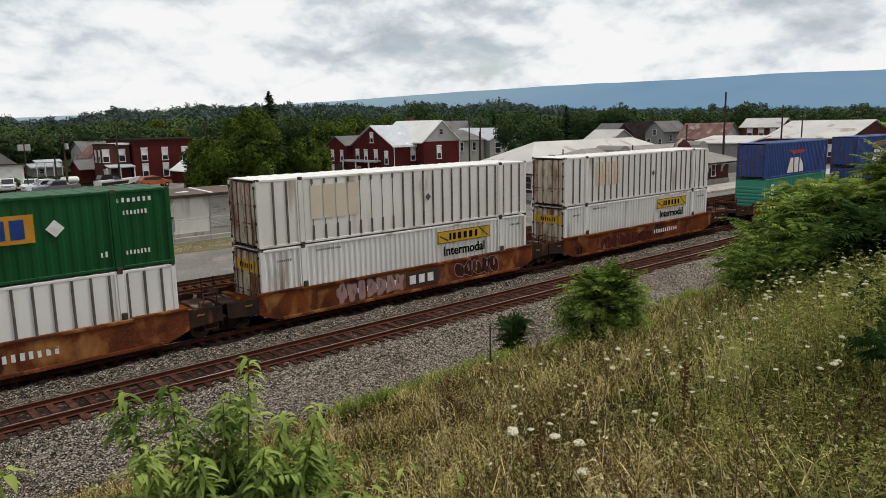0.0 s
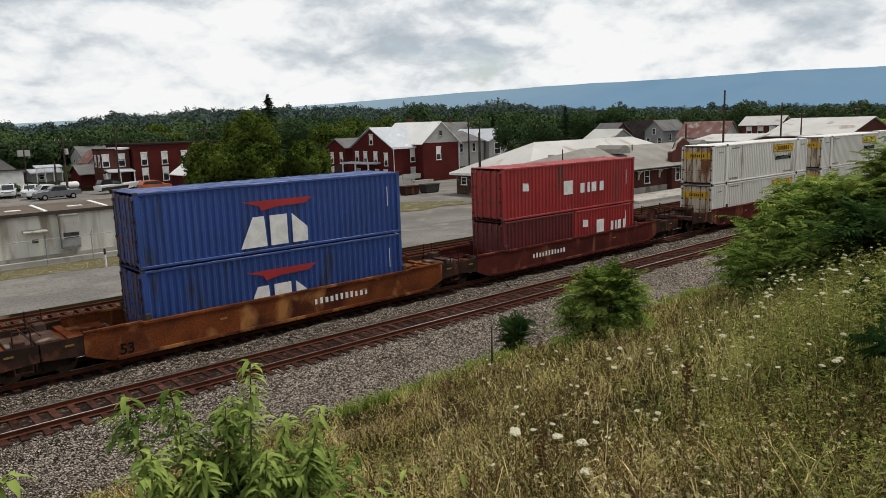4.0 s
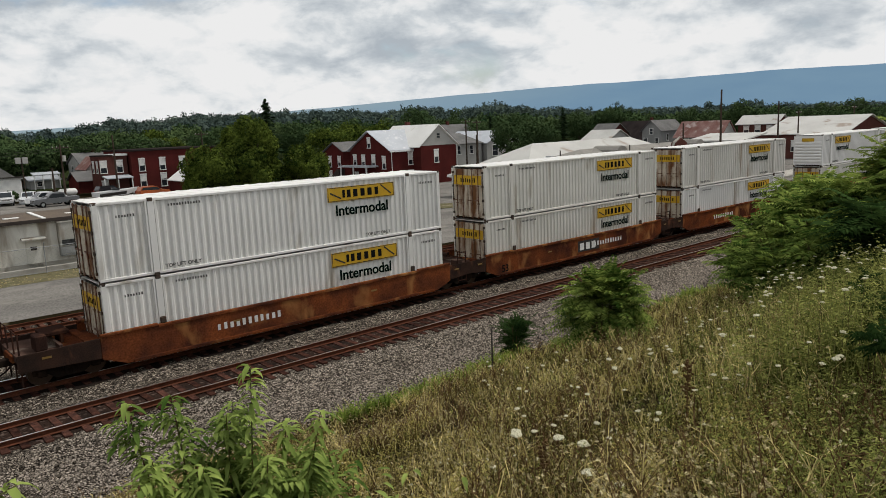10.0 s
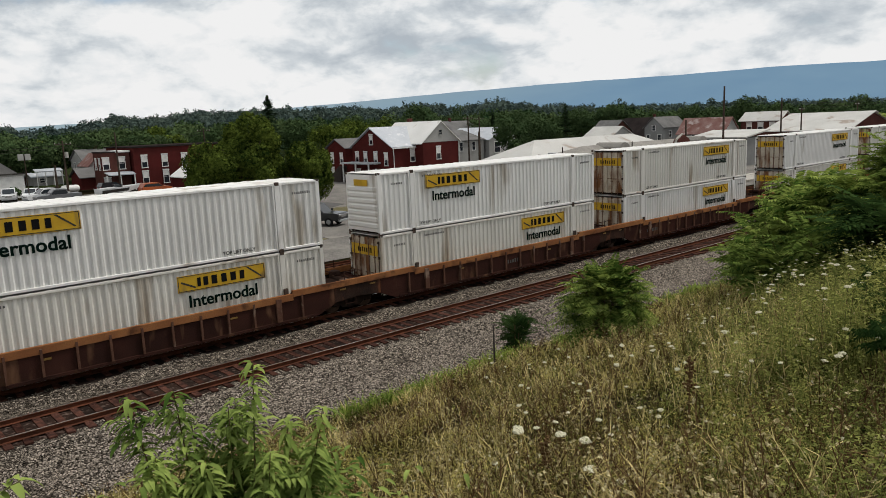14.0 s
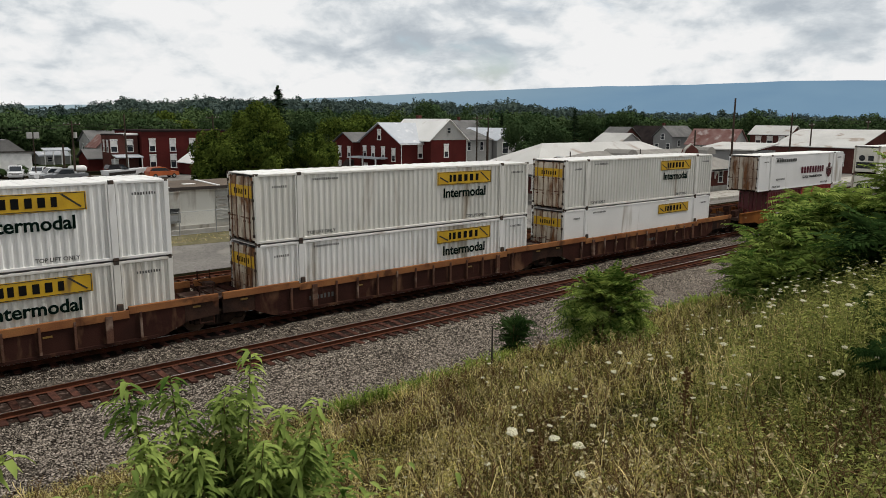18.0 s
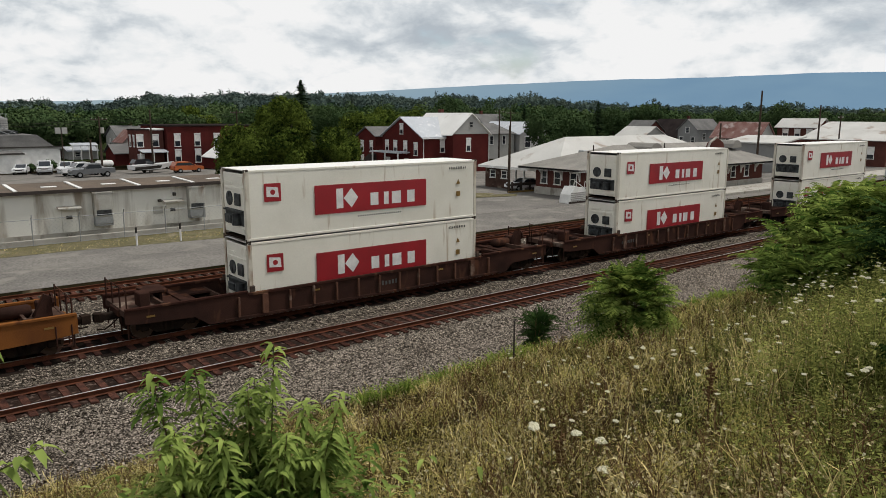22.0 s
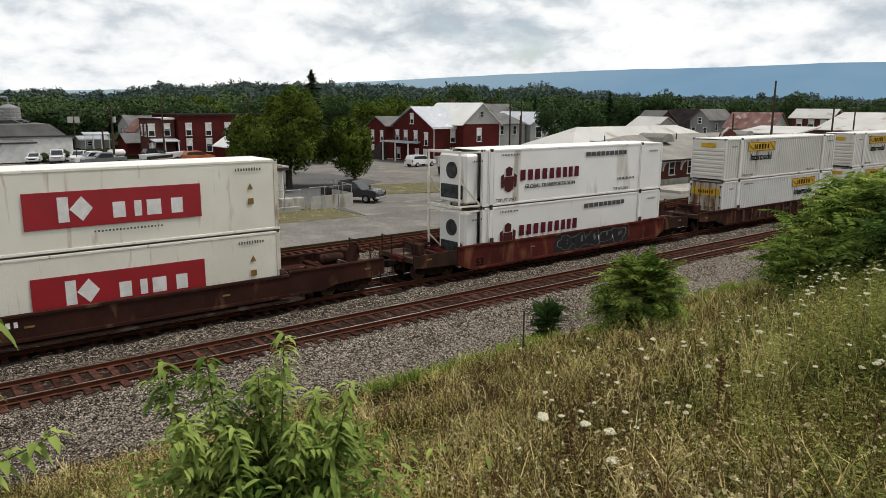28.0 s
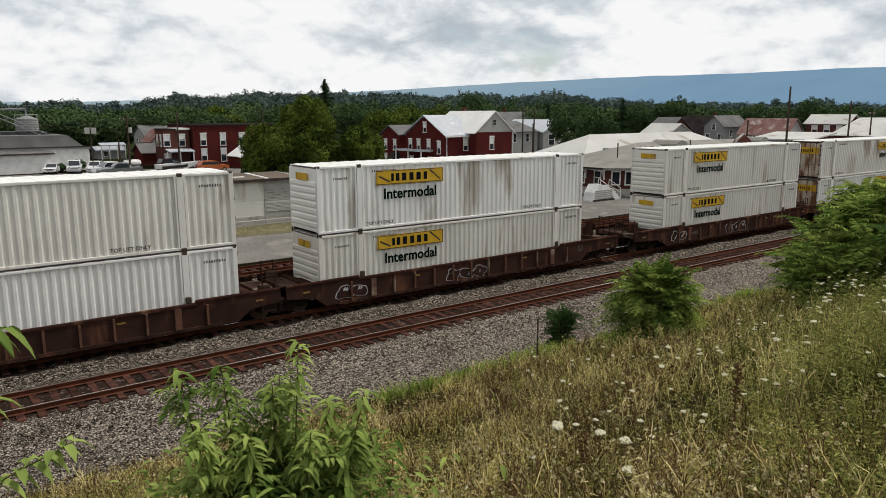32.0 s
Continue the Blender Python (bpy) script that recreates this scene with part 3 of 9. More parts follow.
# ---------------------------------------------------------------- mesh helpers
class Shape:
    """Collects faces of boxes, prisms and tubes into one mesh."""

    def __init__(self):
        self.v, self.f = [], []

    def add(self, verts, faces):
        n = len(self.v)
        self.v += [tuple(p) for p in verts]
        self.f += [tuple(i + n for i in q) for q in faces]
        return self

    def box(self, x0, x1, y0, y1, z0, z1, c=0.0):
        if not c:
            return self.add([(x, y, z) for x in (x0, x1) for y in (y0, y1) for z in (z0, z1)],
                            [(0, 1, 3, 2), (4, 6, 7, 5), (0, 4, 5, 1), (2, 3, 7, 6), (0, 2, 6, 4), (1, 5, 7, 3)])
        lo, hi = (x0, y0, z0), (x1, y1, z1)
        verts, ix = [], {}
        for a in (0, 1):
            for b in (0, 1):
                for d in (0, 1):
                    s = (a, b, d)
                    for k in range(3):
                        p = [(lo, hi)[s[j]][j] + (0 if j == k else (c if s[j] == 0 else -c)) for j in range(3)]
                        ix[s, k] = len(verts)
                        verts.append(p)
        faces = []
        for k in range(3):
            i, j = (k + 1) % 3, (k + 2) % 3
            for side in (0, 1):
                q = []
                for a, b in ((0, 0), (1, 0), (1, 1), (0, 1)):
                    s = [0, 0, 0]; s[k], s[i], s[j] = side, a, b
                    q.append(ix[tuple(s), k])
                faces.append(q if side else q[::-1])
            for a in (0, 1):
                for b in (0, 1):
                    s = [0, 0, 0]; s[i], s[j] = a, b
                    e = [0, 0, 0]; e[i], e[j] = a, b; e[k] = 1
                    q = [ix[tuple(s), i], ix[tuple(s), j], ix[tuple(e), j], ix[tuple(e), i]]
                    faces.append(q if (a == b) else q[::-1])
        for a in (0, 1):
            for b in (0, 1):
                for d in (0, 1):
                    q = [ix[(a, b, d), k] for k in range(3)]
                    faces.append(q if (a + b + d) % 2 else q[::-1])
        return self.add(verts, faces)

    def prism(self, poly, axis, a, b):
        """A polygon of (u, w) pushed along an axis: x: (y, z), y: (x, z), z: (x, y)."""
        def put(u, w, t):
            return ((t, u, w), (u, t, w), (u, w, t))["xyz".index(axis)]
        n = len(poly)
        self.add([put(u, w, a) for u, w in poly] + [put(u, w, b) for u, w in poly],
                 [tuple(range(n))[::-1], tuple(range(n, 2 * n))] + [(i, (i + 1) % n, n + (i + 1) % n, n + i) for i in range(n)])
        return self

    def tube(self, pts, radii, n=6):
        pts = [Vector(p) for p in pts]
        if not hasattr(radii, "__len__"):
            radii = [radii] * len(pts)
        rings = []
        for i, p in enumerate(pts):
            d = (pts[min(i + 1, len(pts) - 1)] - pts[max(i - 1, 0)]).normalized()
            u = d.orthogonal().normalized() if i == 0 else (u - d * u.dot(d)).normalized()
            w = d.cross(u)
            rings.append([p + (u * math.cos(k * 2 * math.pi / n) + w * math.sin(k * 2 * math.pi / n)) * radii[i] for k in range(n)])
        m = len(pts)
        faces = [(i * n + k, i * n + (k + 1) % n, (i + 1) * n + (k + 1) % n, (i + 1) * n + k) for i in range(m - 1) for k in range(n)]
        faces += [tuple(range(n))[::-1], tuple(range((m - 1) * n, m * n))]
        return self.add([p for r in rings for p in r], faces)

    def quad(self, a, b, c, d):
        return self.add([a, b, c, d], [(0, 1, 2, 3)])

    def mesh(self, name, material, smooth=False):
        me = bpy.data.meshes.new(name)
        me.from_pydata(self.v, [], self.f)
        me.materials.append(material)
        if smooth:
            me.polygons.foreach_set("use_smooth", [True] * len(me.polygons))
        me.update()
        return me


def tri_mesh(name, verts, tris, material, smooth=False):
    """A mesh from arrays of points and triangles."""
    verts, tris = np.asarray(verts, np.float32), np.asarray(tris, np.int32)
    me = bpy.data.meshes.new(name)
    me.vertices.add(len(verts)); me.loops.add(3 * len(tris)); me.polygons.add(len(tris))
    me.vertices.foreach_set("co", verts.ravel())
    me.loops.foreach_set("vertex_index", tris.ravel())
    me.polygons.foreach_set("loop_start", np.arange(0, 3 * len(tris), 3, dtype=np.int32))
    if smooth:
        me.polygons.foreach_set("use_smooth", np.ones(len(tris), bool))
    me.materials.append(material)
    me.update(calc_edges=True)
    return me


def part(name, shape, material, parent, label="", smooth=False, at=None):
    """One mesh object under a thing, a part, or a piece of the setting."""
    me = shape if isinstance(shape, bpy.types.Mesh) else shape.mesh(name, material, smooth)
    ob = new(name, me)
    ob.parent = parent
    if at is not None:
        ob.matrix_basis = at
    return tagged(ob, label)


def thing(name, label, category, at, group="", kind=""):
    ob = new(name)
    ob.empty_display_size = 0.2
    ob.matrix_basis = at
    return tagged(ob, label, category, group, kind)


def whole(name, shape, material, label, category="", group="", kind="", at=None, smooth=False):
    me = shape if isinstance(shape, bpy.types.Mesh) else shape.mesh(name, material, smooth)
    ob = new(name, me)
    if at is not None:
        ob.matrix_basis = at
    return tagged(ob, label, category, group, kind)


CACHE = {}


def cached(key, make):
    if key not in CACHE:
        CACHE[key] = make()
    return CACHE[key]


def text_mesh(words, size, material, bold=0.0, align="LEFT"):
    def make():
        cu = bpy.data.curves.new("words", "FONT")
        cu.body, cu.size, cu.align_x, cu.offset, cu.extrude = words, size, align, bold, 0.004
        cu.resolution_u = 3
        ob = bpy.data.objects.new("words", cu)
        scene.collection.objects.link(ob)
        me = bpy.data.meshes.new_from_object(ob.evaluated_get(bpy.context.evaluated_depsgraph_get()))
        bpy.data.objects.remove(ob)
        me.materials.clear(); me.materials.append(material)
        return me
    return cached(("text", words, size, material.name, bold, align), make)




# ---------------------------------------------------------------- intermodal containers
# A container stands on its own base centre, long side on x; the side towards -y carries the lettering.
def corrugated(L, z0, z1, y, pitch=0.29, deep=0.05, sign=-1):
    s = Shape()
    n = max(4, int(round(L / pitch)))
    p = L / n
    xs = []
    for i in range(n):
        x = -L / 2 + i * p
        xs += [(x, 0.0), (x + p * 0.30, 0.0), (x + p * 0.48, deep), (x + p * 0.80, deep)]
    xs.append((L / 2, 0.0))
    v = [(x, y - sign * d, z) for x, d in xs for z in (z0, z1)]
    return s.add(v, [(2 * i, 2 * i + 2, 2 * i + 3, 2 * i + 1) for i in range(len(xs) - 1)])


def flat_side(L, z0, z1, y, seams=1.22):
    s = Shape()
    n = max(1, int(round(L / seams)))
    p = L / n
    for i in range(n):
        s.box(-L / 2 + i * p + 0.006, -L / 2 + (i + 1) * p - 0.006, y - 0.012, y + 0.012, z0, z1)
    return s


def roof_sheet(L, W, z, ribs):
    """One pressed sheet: its section steps up at each rib."""
    n = int(L / 0.6)
    p = [(-L / 2, z - 0.05), (L / 2, z - 0.05), (L / 2, z - 0.02)]
    for i in reversed(range(n if ribs else 0)):
        x = -L / 2 + (i + 0.5) * L / n
        p += [(x + 0.11, z - 0.02), (x + 0.08, z - 0.004), (x - 0.08, z - 0.004), (x - 0.11, z - 0.02)]
    p.append((-L / 2, z - 0.02))
    return Shape().prism(p, "y", -W / 2 + 0.02, W / 2 - 0.02)


def sign_bars(parent, name, x0, x1, z0, z1, y, n, material, seed, gap=0.22, widths=None):
    """Plain upright bars in place of a name, one part for each letter's place."""
    rng = random.Random(seed)
    ws = widths or [rng.choice((0.85, 1.0, 0.95)) for _ in range(n)]
    step = (x1 - x0) / sum(ws)
    x = x0
    for w in ws:
        b = round(step * w * (1 - gap), 3)
        me = cached(("bar", b, round(z1 - z0, 2), material.name), lambda: Shape().box(-b / 2, b / 2, -0.003, 0.003, 0, z1 - z0).mesh("bar", material))
        part(name, me, material, parent, at=pose(x + b / 2, y, z0))
        x += step * w


def bars_mesh(w, h, n, step, gap, rng, material):
    """n plain bars, one for each letter's place."""
    s = Shape()
    for i in range(n):
        a = -w / 2 + i * step + step * gap * 0.5
        b = a + step * (1 - gap) * rng.choice((0.62, 0.78, 0.70))
        s.box(a, b, -0.003, 0.003, 0, h * rng.choice((1.0, 1.0, 0.86)))
    return s.mesh("bars", material)


def small_bars(parent, name, x, z, y, w, h, n, material):
    me = cached(("sb", w, h, n, material.name), lambda: bars_mesh(w, h, n, w / n, 0.3, random.Random(3), material))
    return tagged(part(name, me, material, parent, at=pose(x, y, z)), kind="stuff")


def yellow_sign(box, flip, L, W, with_word=True, z=1.95, faded=False):
    """The yellow sign and the word under it, near the front end of each long side."""
    yy = -W / 2 - 0.012
    x0 = -5.2 if flip else 1.55
    sg = part("logo_panel", cached(("ysign",), lambda: Shape().box(-1.83, 1.83, -0.006, 0.006, 0, 0.64, 0.004).mesh("logo_panel", M["yellow"])),
              M["yellow"], box, "yellow sign with dark lettering bars", at=pose(x0 + 1.83, yy, z))
    part("sign_border", cached(("yborder",), lambda: Shape().box(-1.80, 1.80, -0.004, 0.004, 0.02, 0.045).box(-1.80, 1.80, -0.004, 0.004, 0.595, 0.62)
                               .box(-1.80, -1.775, -0.004, 0.004, 0.045, 0.595).box(1.775, 1.80, -0.004, 0.004, 0.045, 0.595)
                               .prism([(-1.70, 0.36), (-1.15, 0.10), (-1.10, 0.15), (-1.66, 0.42)], "y", -0.004, 0.004)
                               .prism([(1.02, 0.56), (1.62, 0.10), (1.68, 0.13), (1.10, 0.58)], "y", -0.004, 0.004).mesh("sign_border", M["strip"])),
         M["strip"], sg, at=pose(0, -0.008, 0))
    sign_bars(sg, "lettering", -1.05, 1.05, 0.15, 0.49, -0.011, 6, M["black"], 5, 0.42, (0.7, 0.95, 1.15, 1.1, 1.15, 0.95))
    if with_word:
        part("word", text_mesh("Intermodal", 0.66, M["dgreen"], 0.016, "CENTER"), M["dgreen"], box, "dark green lettering",
             at=pose(x0 + 1.83, yy, z - 0.62, 90, 0, 0))
    return sg


def small_marks(box, L, W, H):
    yy = -W / 2 - 0.014
    part("marking", text_mesh("TOP LIFT ONLY", 0.20, M["grey_ink"], 0.004), M["grey_ink"], box, at=pose(-L / 2 + 2.35, yy, 0.24, 90, 0, 0))
    part("marking", text_mesh("TOP LIFT ONLY", 0.20, M["grey_ink"], 0.004), M["grey_ink"], box, at=pose(L / 2 - 4.6, yy, 0.24, 90, 0, 0))
    small_bars(box, "number_mark", -L / 2 + 3.3, H - 0.36, yy, 1.3, 0.10, 12, M["grey_ink"])
    small_bars(box, "number_mark", L / 2 - 0.9, H - 0.55, yy, 0.9, 0.11, 9, M["grey_ink"])
    small_bars(box, "number_mark", -L / 2 + 1.1, H - 0.6, yy, 0.7, 0.10, 7, M["grey_ink"])


def door_end(box, L, W, H, mat, rodmat, sx, sign):
    """Two doors with four lock rods on the end at sx."""
    x = sx * (L / 2 - 0.03)
    key = ("door", L, W, H, mat.name)

    def leaf():
        s = Shape()
        w = W / 2 - 0.13
        s.box(-0.03, 0.03, -w / 2, w / 2, 0.16, H - 0.16, 0.008)
        for k in range(5):
            z = 0.36 + k * (H - 0.75) / 4.6
            s.box(-0.05, -0.03, -w / 2 + 0.06, w / 2 - 0.06, z, z + 0.26)
        return s.mesh("door", mat)

    def rod():
        s = Shape().tube([(0, 0, 0.10), (0, 0, H - 0.10)], 0.024, 6)
        for z in (0.16, H * 0.3, H * 0.62, H - 0.2):
            s.box(-0.03, 0.03, -0.06, 0.06, z, z + 0.07)
        s.box(-0.02, 0.02, -0.03, 0.32, H * 0.36, H * 0.36 + 0.05)
        return s.mesh("lock_rod", rodmat)

    rd = cached(("rod", H, rodmat.name), rod)
    for sy in (-1, 1):
        d = part("door", cached(key, leaf), mat, box, at=pose(x, sy * (W / 4 - 0.055), 0) @ (Matrix.Identity(4) if sx < 0 else pose(0, 0, 0, 0, 0, 180)))
        for k in (-0.22, 0.24):
            part("lock_rod", rd, rodmat, d, at=pose(-0.075, k, 0))
        part("hinge", cached(("hinge", H), lambda: hinges(H)), M["casting"], d, at=pose(-0.05, sy * (W / 4 - 0.10) * (1 if sx < 0 else -1), 0))
    if sign:
        sg = part("door_sign", cached(("dsign", W), lambda: Shape().box(-0.005, 0.005, -W / 2 + 0.24, W / 2 - 0.24, 0, 0.50, 0.003).mesh("door_sign", M["yellow"])),
                  M["yellow"], box, "yellow sign", at=pose(x + sx * 0.062, 0, H - 1.0))
        part("lettering", cached(("dsb",), lambda: bars_mesh(1.2, 0.24, 7, 1.2 / 7, 0.25, random.Random(5), M["black"])), M["black"], sg, at=pose(sx * 0.008, 0, 0.13, 0, 0, 90))


def hinges(H):
    s = Shape()
    for k in range(4):
        z = 0.3 + k * (H - 0.7) / 3
        s.box(-0.04, 0.02, -0.06, 0.06, z, z + 0.12, 0.01)
    s.box(-0.03, 0.0, -0.012, 0.012, 0.3, 0.3 + H - 0.6)
    return s.mesh("hinge", M["casting"])


def front_end(box, L, W, H, mat, sx, sign):
    x = sx * (L / 2 - 0.03)

    def wall():
        n = 7
        p = [(0.02, H - 0.10), (0.02, 0.14), (-0.02, 0.14)]
        for k in range(n):
            z = 0.30 + k * (H - 0.9) / n
            p += [(-0.02, z), (-0.065, z + 0.06), (-0.065, z + 0.19), (-0.02, z + 0.25)]
        p.append((-0.02, H - 0.10))
        s = Shape().prism(p, "y", -W / 2 + 0.12, W / 2 - 0.12)
        return s.mesh("front_wall", mat)
    part("front_wall", cached(("front", W, H, mat.name), wall), mat, box, at=pose(x, 0, 0) @ (Matrix.Identity(4) if sx < 0 else pose(0, 0, 0, 0, 0, 180)))
    if sign:
        part("front_sign", cached(("fsign",), lambda: Shape().box(-0.005, 0.005, -0.55, 0.55, 0, 0.30, 0.003).mesh("front_sign", M["yellow"])),
             M["yellow"], box, "small yellow sign", at=pose(x + sx * 0.075, 0, H - 0.62))


def reefer_end(box, L, W, H, sx):
    """Refrigerating machinery: panel, fans, dark compressor bay."""
    x = sx * (L / 2 - 0.06)
    turn = Matrix.Identity(4) if sx < 0 else pose(0, 0, 0, 0, 0, 180)
    un = part("refrigeration_unit", cached(("reefer_panel",), lambda: Shape().box(-0.02, 0.03, -1.02, 1.02, 0.25, 2.72, 0.02).box(-0.05, -0.02, -0.9, 0.9, 2.05, 2.15)
              .box(-0.05, -0.02, -0.95, -0.45, 2.3, 2.62, 0.01).box(-0.05, -0.02, 0.1, 0.9, 2.25, 2.35).box(-0.05, -0.02, -0.95, 0.95, 0.36, 0.50, 0.01).mesh("refrigeration_unit", M["cream"])),
              M["cream"], box, at=pose(x, 0, 0) @ turn)
    part("compressor_bay", cached(("bay",), lambda: Shape().box(-0.03, -0.02, -0.92, 0.92, 0.60, 1.25).tube([(-0.10, -0.4, 0.62), (-0.10, -0.4, 1.1)], 0.2, 10)
              .box(-0.16, -0.03, 0.1, 0.75, 0.66, 1.0, 0.03).box(-0.14, -0.03, -0.9, 0.9, 1.16, 1.22).mesh("compressor_bay", M["machine"])), M["machine"], un, "dark open compressor bay")
    part("fan", cached(("fan",), lambda: Shape().tube([(-0.06, 0, 0), (-0.02, 0, 0)], 0.30, 16).box(-0.075, -0.06, -0.28, 0.28, -0.02, 0.02).box(-0.075, -0.06, -0.02, 0.02, -0.28, 0.28).mesh("fan", M["machine"])),
         M["machine"], un, at=pose(0, 0.42, 1.66))
    part("control_box", cached(("ctrl",), lambda: Shape().box(-0.10, -0.02, -0.25, 0.25, -0.25, 0.25, 0.02).box(-0.105, -0.10, -0.14, 0.14, 0.0, 0.14).mesh("control_box", M["machine"])), M["machine"], un, at=pose(0, -0.42, 1.66))


def open_reefer_end(box, L, W, H, sx):
    """Refrigerating unit with one large eight-sided opening over the machinery."""
    x = sx * (L / 2 - 0.06)
    turn = Matrix.Identity(4) if sx < 0 else pose(0, 0, 0, 0, 0, 180)
    un = part("refrigeration_unit", Shape().box(-0.02, 0.03, -1.02, 1.02, 0.25, 2.72, 0.02).box(-0.05, -0.02, -0.95, 0.95, 0.36, 0.50, 0.01), M["cream"], box, at=pose(x, 0, 0) @ turn)
    part("compressor_bay", Shape().prism([(-0.6, 0.8), (0.6, 0.8), (0.92, 1.1), (0.92, 1.8), (0.6, 2.15), (-0.6, 2.15), (-0.92, 1.8), (-0.92, 1.1)], "x", -0.04, -0.021), M["machine"], un, "large dark machinery opening")
    part("fan", Shape().tube([(-0.09, 0.35, 1.5), (-0.041, 0.35, 1.5)], 0.32, 16), M["strip"], un)
    part("control_box", Shape().box(-0.12, -0.041, -0.75, -0.15, 1.0, 1.45, 0.02), M["acgrey"], un)
    part("warning_label", Shape().box(-0.06, -0.05, -0.15, 0.1, 0.52, 0.7), M["reflect"], un)


def genset_end(box, L, W, H, sx):
    """Open tubular frame in front of a refrigerating unit with a pale hood."""
    x = sx * L / 2
    fr = Shape()
    for y in (-W / 2 + 0.06, W / 2 - 0.06):
        for a, b in (((0, 0.1), (0, H - 0.1)), ((0, H - 0.12), (1.35, H - 0.12)), ((0, 0.14), (1.35, 0.14)), ((0, H * 0.5), (1.3, 0.2))):
            fr.tube([(-sx * a[0] + x, y, a[1]), (-sx * b[0] + x, y, b[1])], 0.055, 4)
    for z in (0.1, H - 0.1):
        fr.box(min(x, x - sx * 0.12), max(x, x - sx * 0.12), -W / 2, W / 2, z - 0.06, z + 0.06)
    part("end_frame", fr, M["cream"], box)
    hood = part("cooling_unit", Shape().box(x - sx * 0.95 - 0.42, x - sx * 0.95 + 0.42, -1.08, 1.08, 0.22, H - 0.22, 0.10), M["white2"], box, "pale cooling unit behind the frame")
    part("grille", Shape().box(x - sx * 0.51 - 0.03, x - sx * 0.51 + 0.03, -0.85, 0.85, 0.45, 1.15, 0.02), M["machine"], hood)
    part("fan_cover", Shape().tube([(x - sx * 0.54, 0.0, 1.85), (x - sx * 0.48, 0.0, 1.85)], 0.42, 16), M["machine"], hood)


def container(kind, at, flip=False, group="containers on the train"):
    """kind: a row of KINDS. Returns the thing."""
    L, H, W, side, paint, label, ends, signs = KINDS[kind]
    box = thing("shipping_container", label, "container", at, group)
    mat = M[paint]
    postmat = M["reeferpost"] if paint == "cream" else mat
    y0 = W / 2 - 0.03
    body0, body1 = -L / 2, L / 2
    if "genset" in ends:
        body0 = -L / 2 + 1.45
    bl = body1 - body0
    mid = (body0 + body1) / 2

    def panel(sgn):
        if side == "corr":
            return corrugated(bl - 0.3, 0.14, H - 0.11, sgn * y0, sign=sgn).mesh("side_panel", mat)
        if side == "wide":
            return corrugated(bl - 0.3, 0.14, H - 0.11, sgn * y0, pitch=0.42, deep=0.03, sign=sgn).mesh("side_panel", mat)
        return flat_side(bl - 0.3, 0.14, H - 0.11, sgn * y0, 30).mesh("side_panel", mat)
    for sgn in (-1, 1):
        part("side_panel", cached(("side", kind, sgn), lambda: panel(sgn)), mat, box, at=pose(mid, 0, 0))

    def rails():
        s = Shape()
        return s.box(-bl / 2, bl / 2, -0.05, 0.03, 0.045, 0.15, 0.012).mesh("bottom_rail", mat)

    def toprail():
        return Shape().box(-bl / 2, bl / 2, -0.045, 0.03, H - 0.12, H - 0.02, 0.012).mesh("top_rail", mat)
    for sgn in (-1, 1):
        turn = pose(mid, sgn * (W / 2 - 0.045), 0, 0, 0, 0 if sgn < 0 else 180)
        part("bottom_rail", cached(("brail", kind), rails), mat, box, at=turn)
        part("top_rail", cached(("trail", kind), toprail), mat, box, at=turn)
        for ex in (body0, body1):
            part("corner_post", cached(("post", H, paint), lambda: Shape().box(-0.09, 0.09, -0.09, 0.09, 0.02, H - 0.02, 0.015).mesh("corner_post", postmat)), postmat, box,
                 at=pose(ex - math.copysign(0.09, ex), sgn * (W / 2 - 0.09), 0))
            for z in (0.0, H - 0.12):
                part("corner_casting", cached(("cast",), lambda: Shape().box(-0.089, 0.089, -0.081, 0.081, 0, 0.118, 0.01).box(-0.06, 0.06, -0.086, 0.086, 0.03, 0.09).mesh("corner_casting", M["casting"])),
                     M["casting"], box, at=pose(ex - math.copysign(0.088, ex), sgn * (W / 2 - 0.085), z + 0.001))
        if L > 15:
            for ex in (-6.05, 6.05):
                part("stacking_post", cached(("spost", H, paint), lambda: Shape().box(-0.12, 0.12, -0.035, 0.035, 0.10, H - 0.10, 0.012).box(-0.20, -0.14, -0.02, 0.02, 0.1, H - 0.1).box(0.14, 0.20, -0.02, 0.02, 0.1, H - 0.1).mesh("stacking_post", mat)), mat, box,
                     at=pose(ex, sgn * (W / 2 - 0.005), 0))
                for z in (-0.01, H - 0.135):
                    part("corner_casting", cached(("cast2",), lambda: Shape().box(-0.10, 0.10, -0.06, 0.06, 0, 0.15, 0.02).mesh("corner_casting", M["casting"])),
                         M["casting"], box, at=pose(ex, sgn * (W / 2 - 0.02), z))
    roofmat = M["whiteroof"] if paint in ("white", "white2", "cream") else mat
    part("roof", cached(("roof", kind), lambda: roof_sheet(bl - 0.1, W, H, side != "plain").mesh("roof", roofmat)), roofmat, box, at=pose(mid, 0, 0))
    part("floor", cached(("floor", kind), lambda: Shape().box(-bl / 2 + 0.05, bl / 2 - 0.05, -W / 2 + 0.07, W / 2 - 0.07, 0.05, 0.13).mesh("floor", M["under"])), M["under"], box, at=pose(mid, 0, 0))
    left, right = ends.split("/")
    if flip:
        left, right = right, left
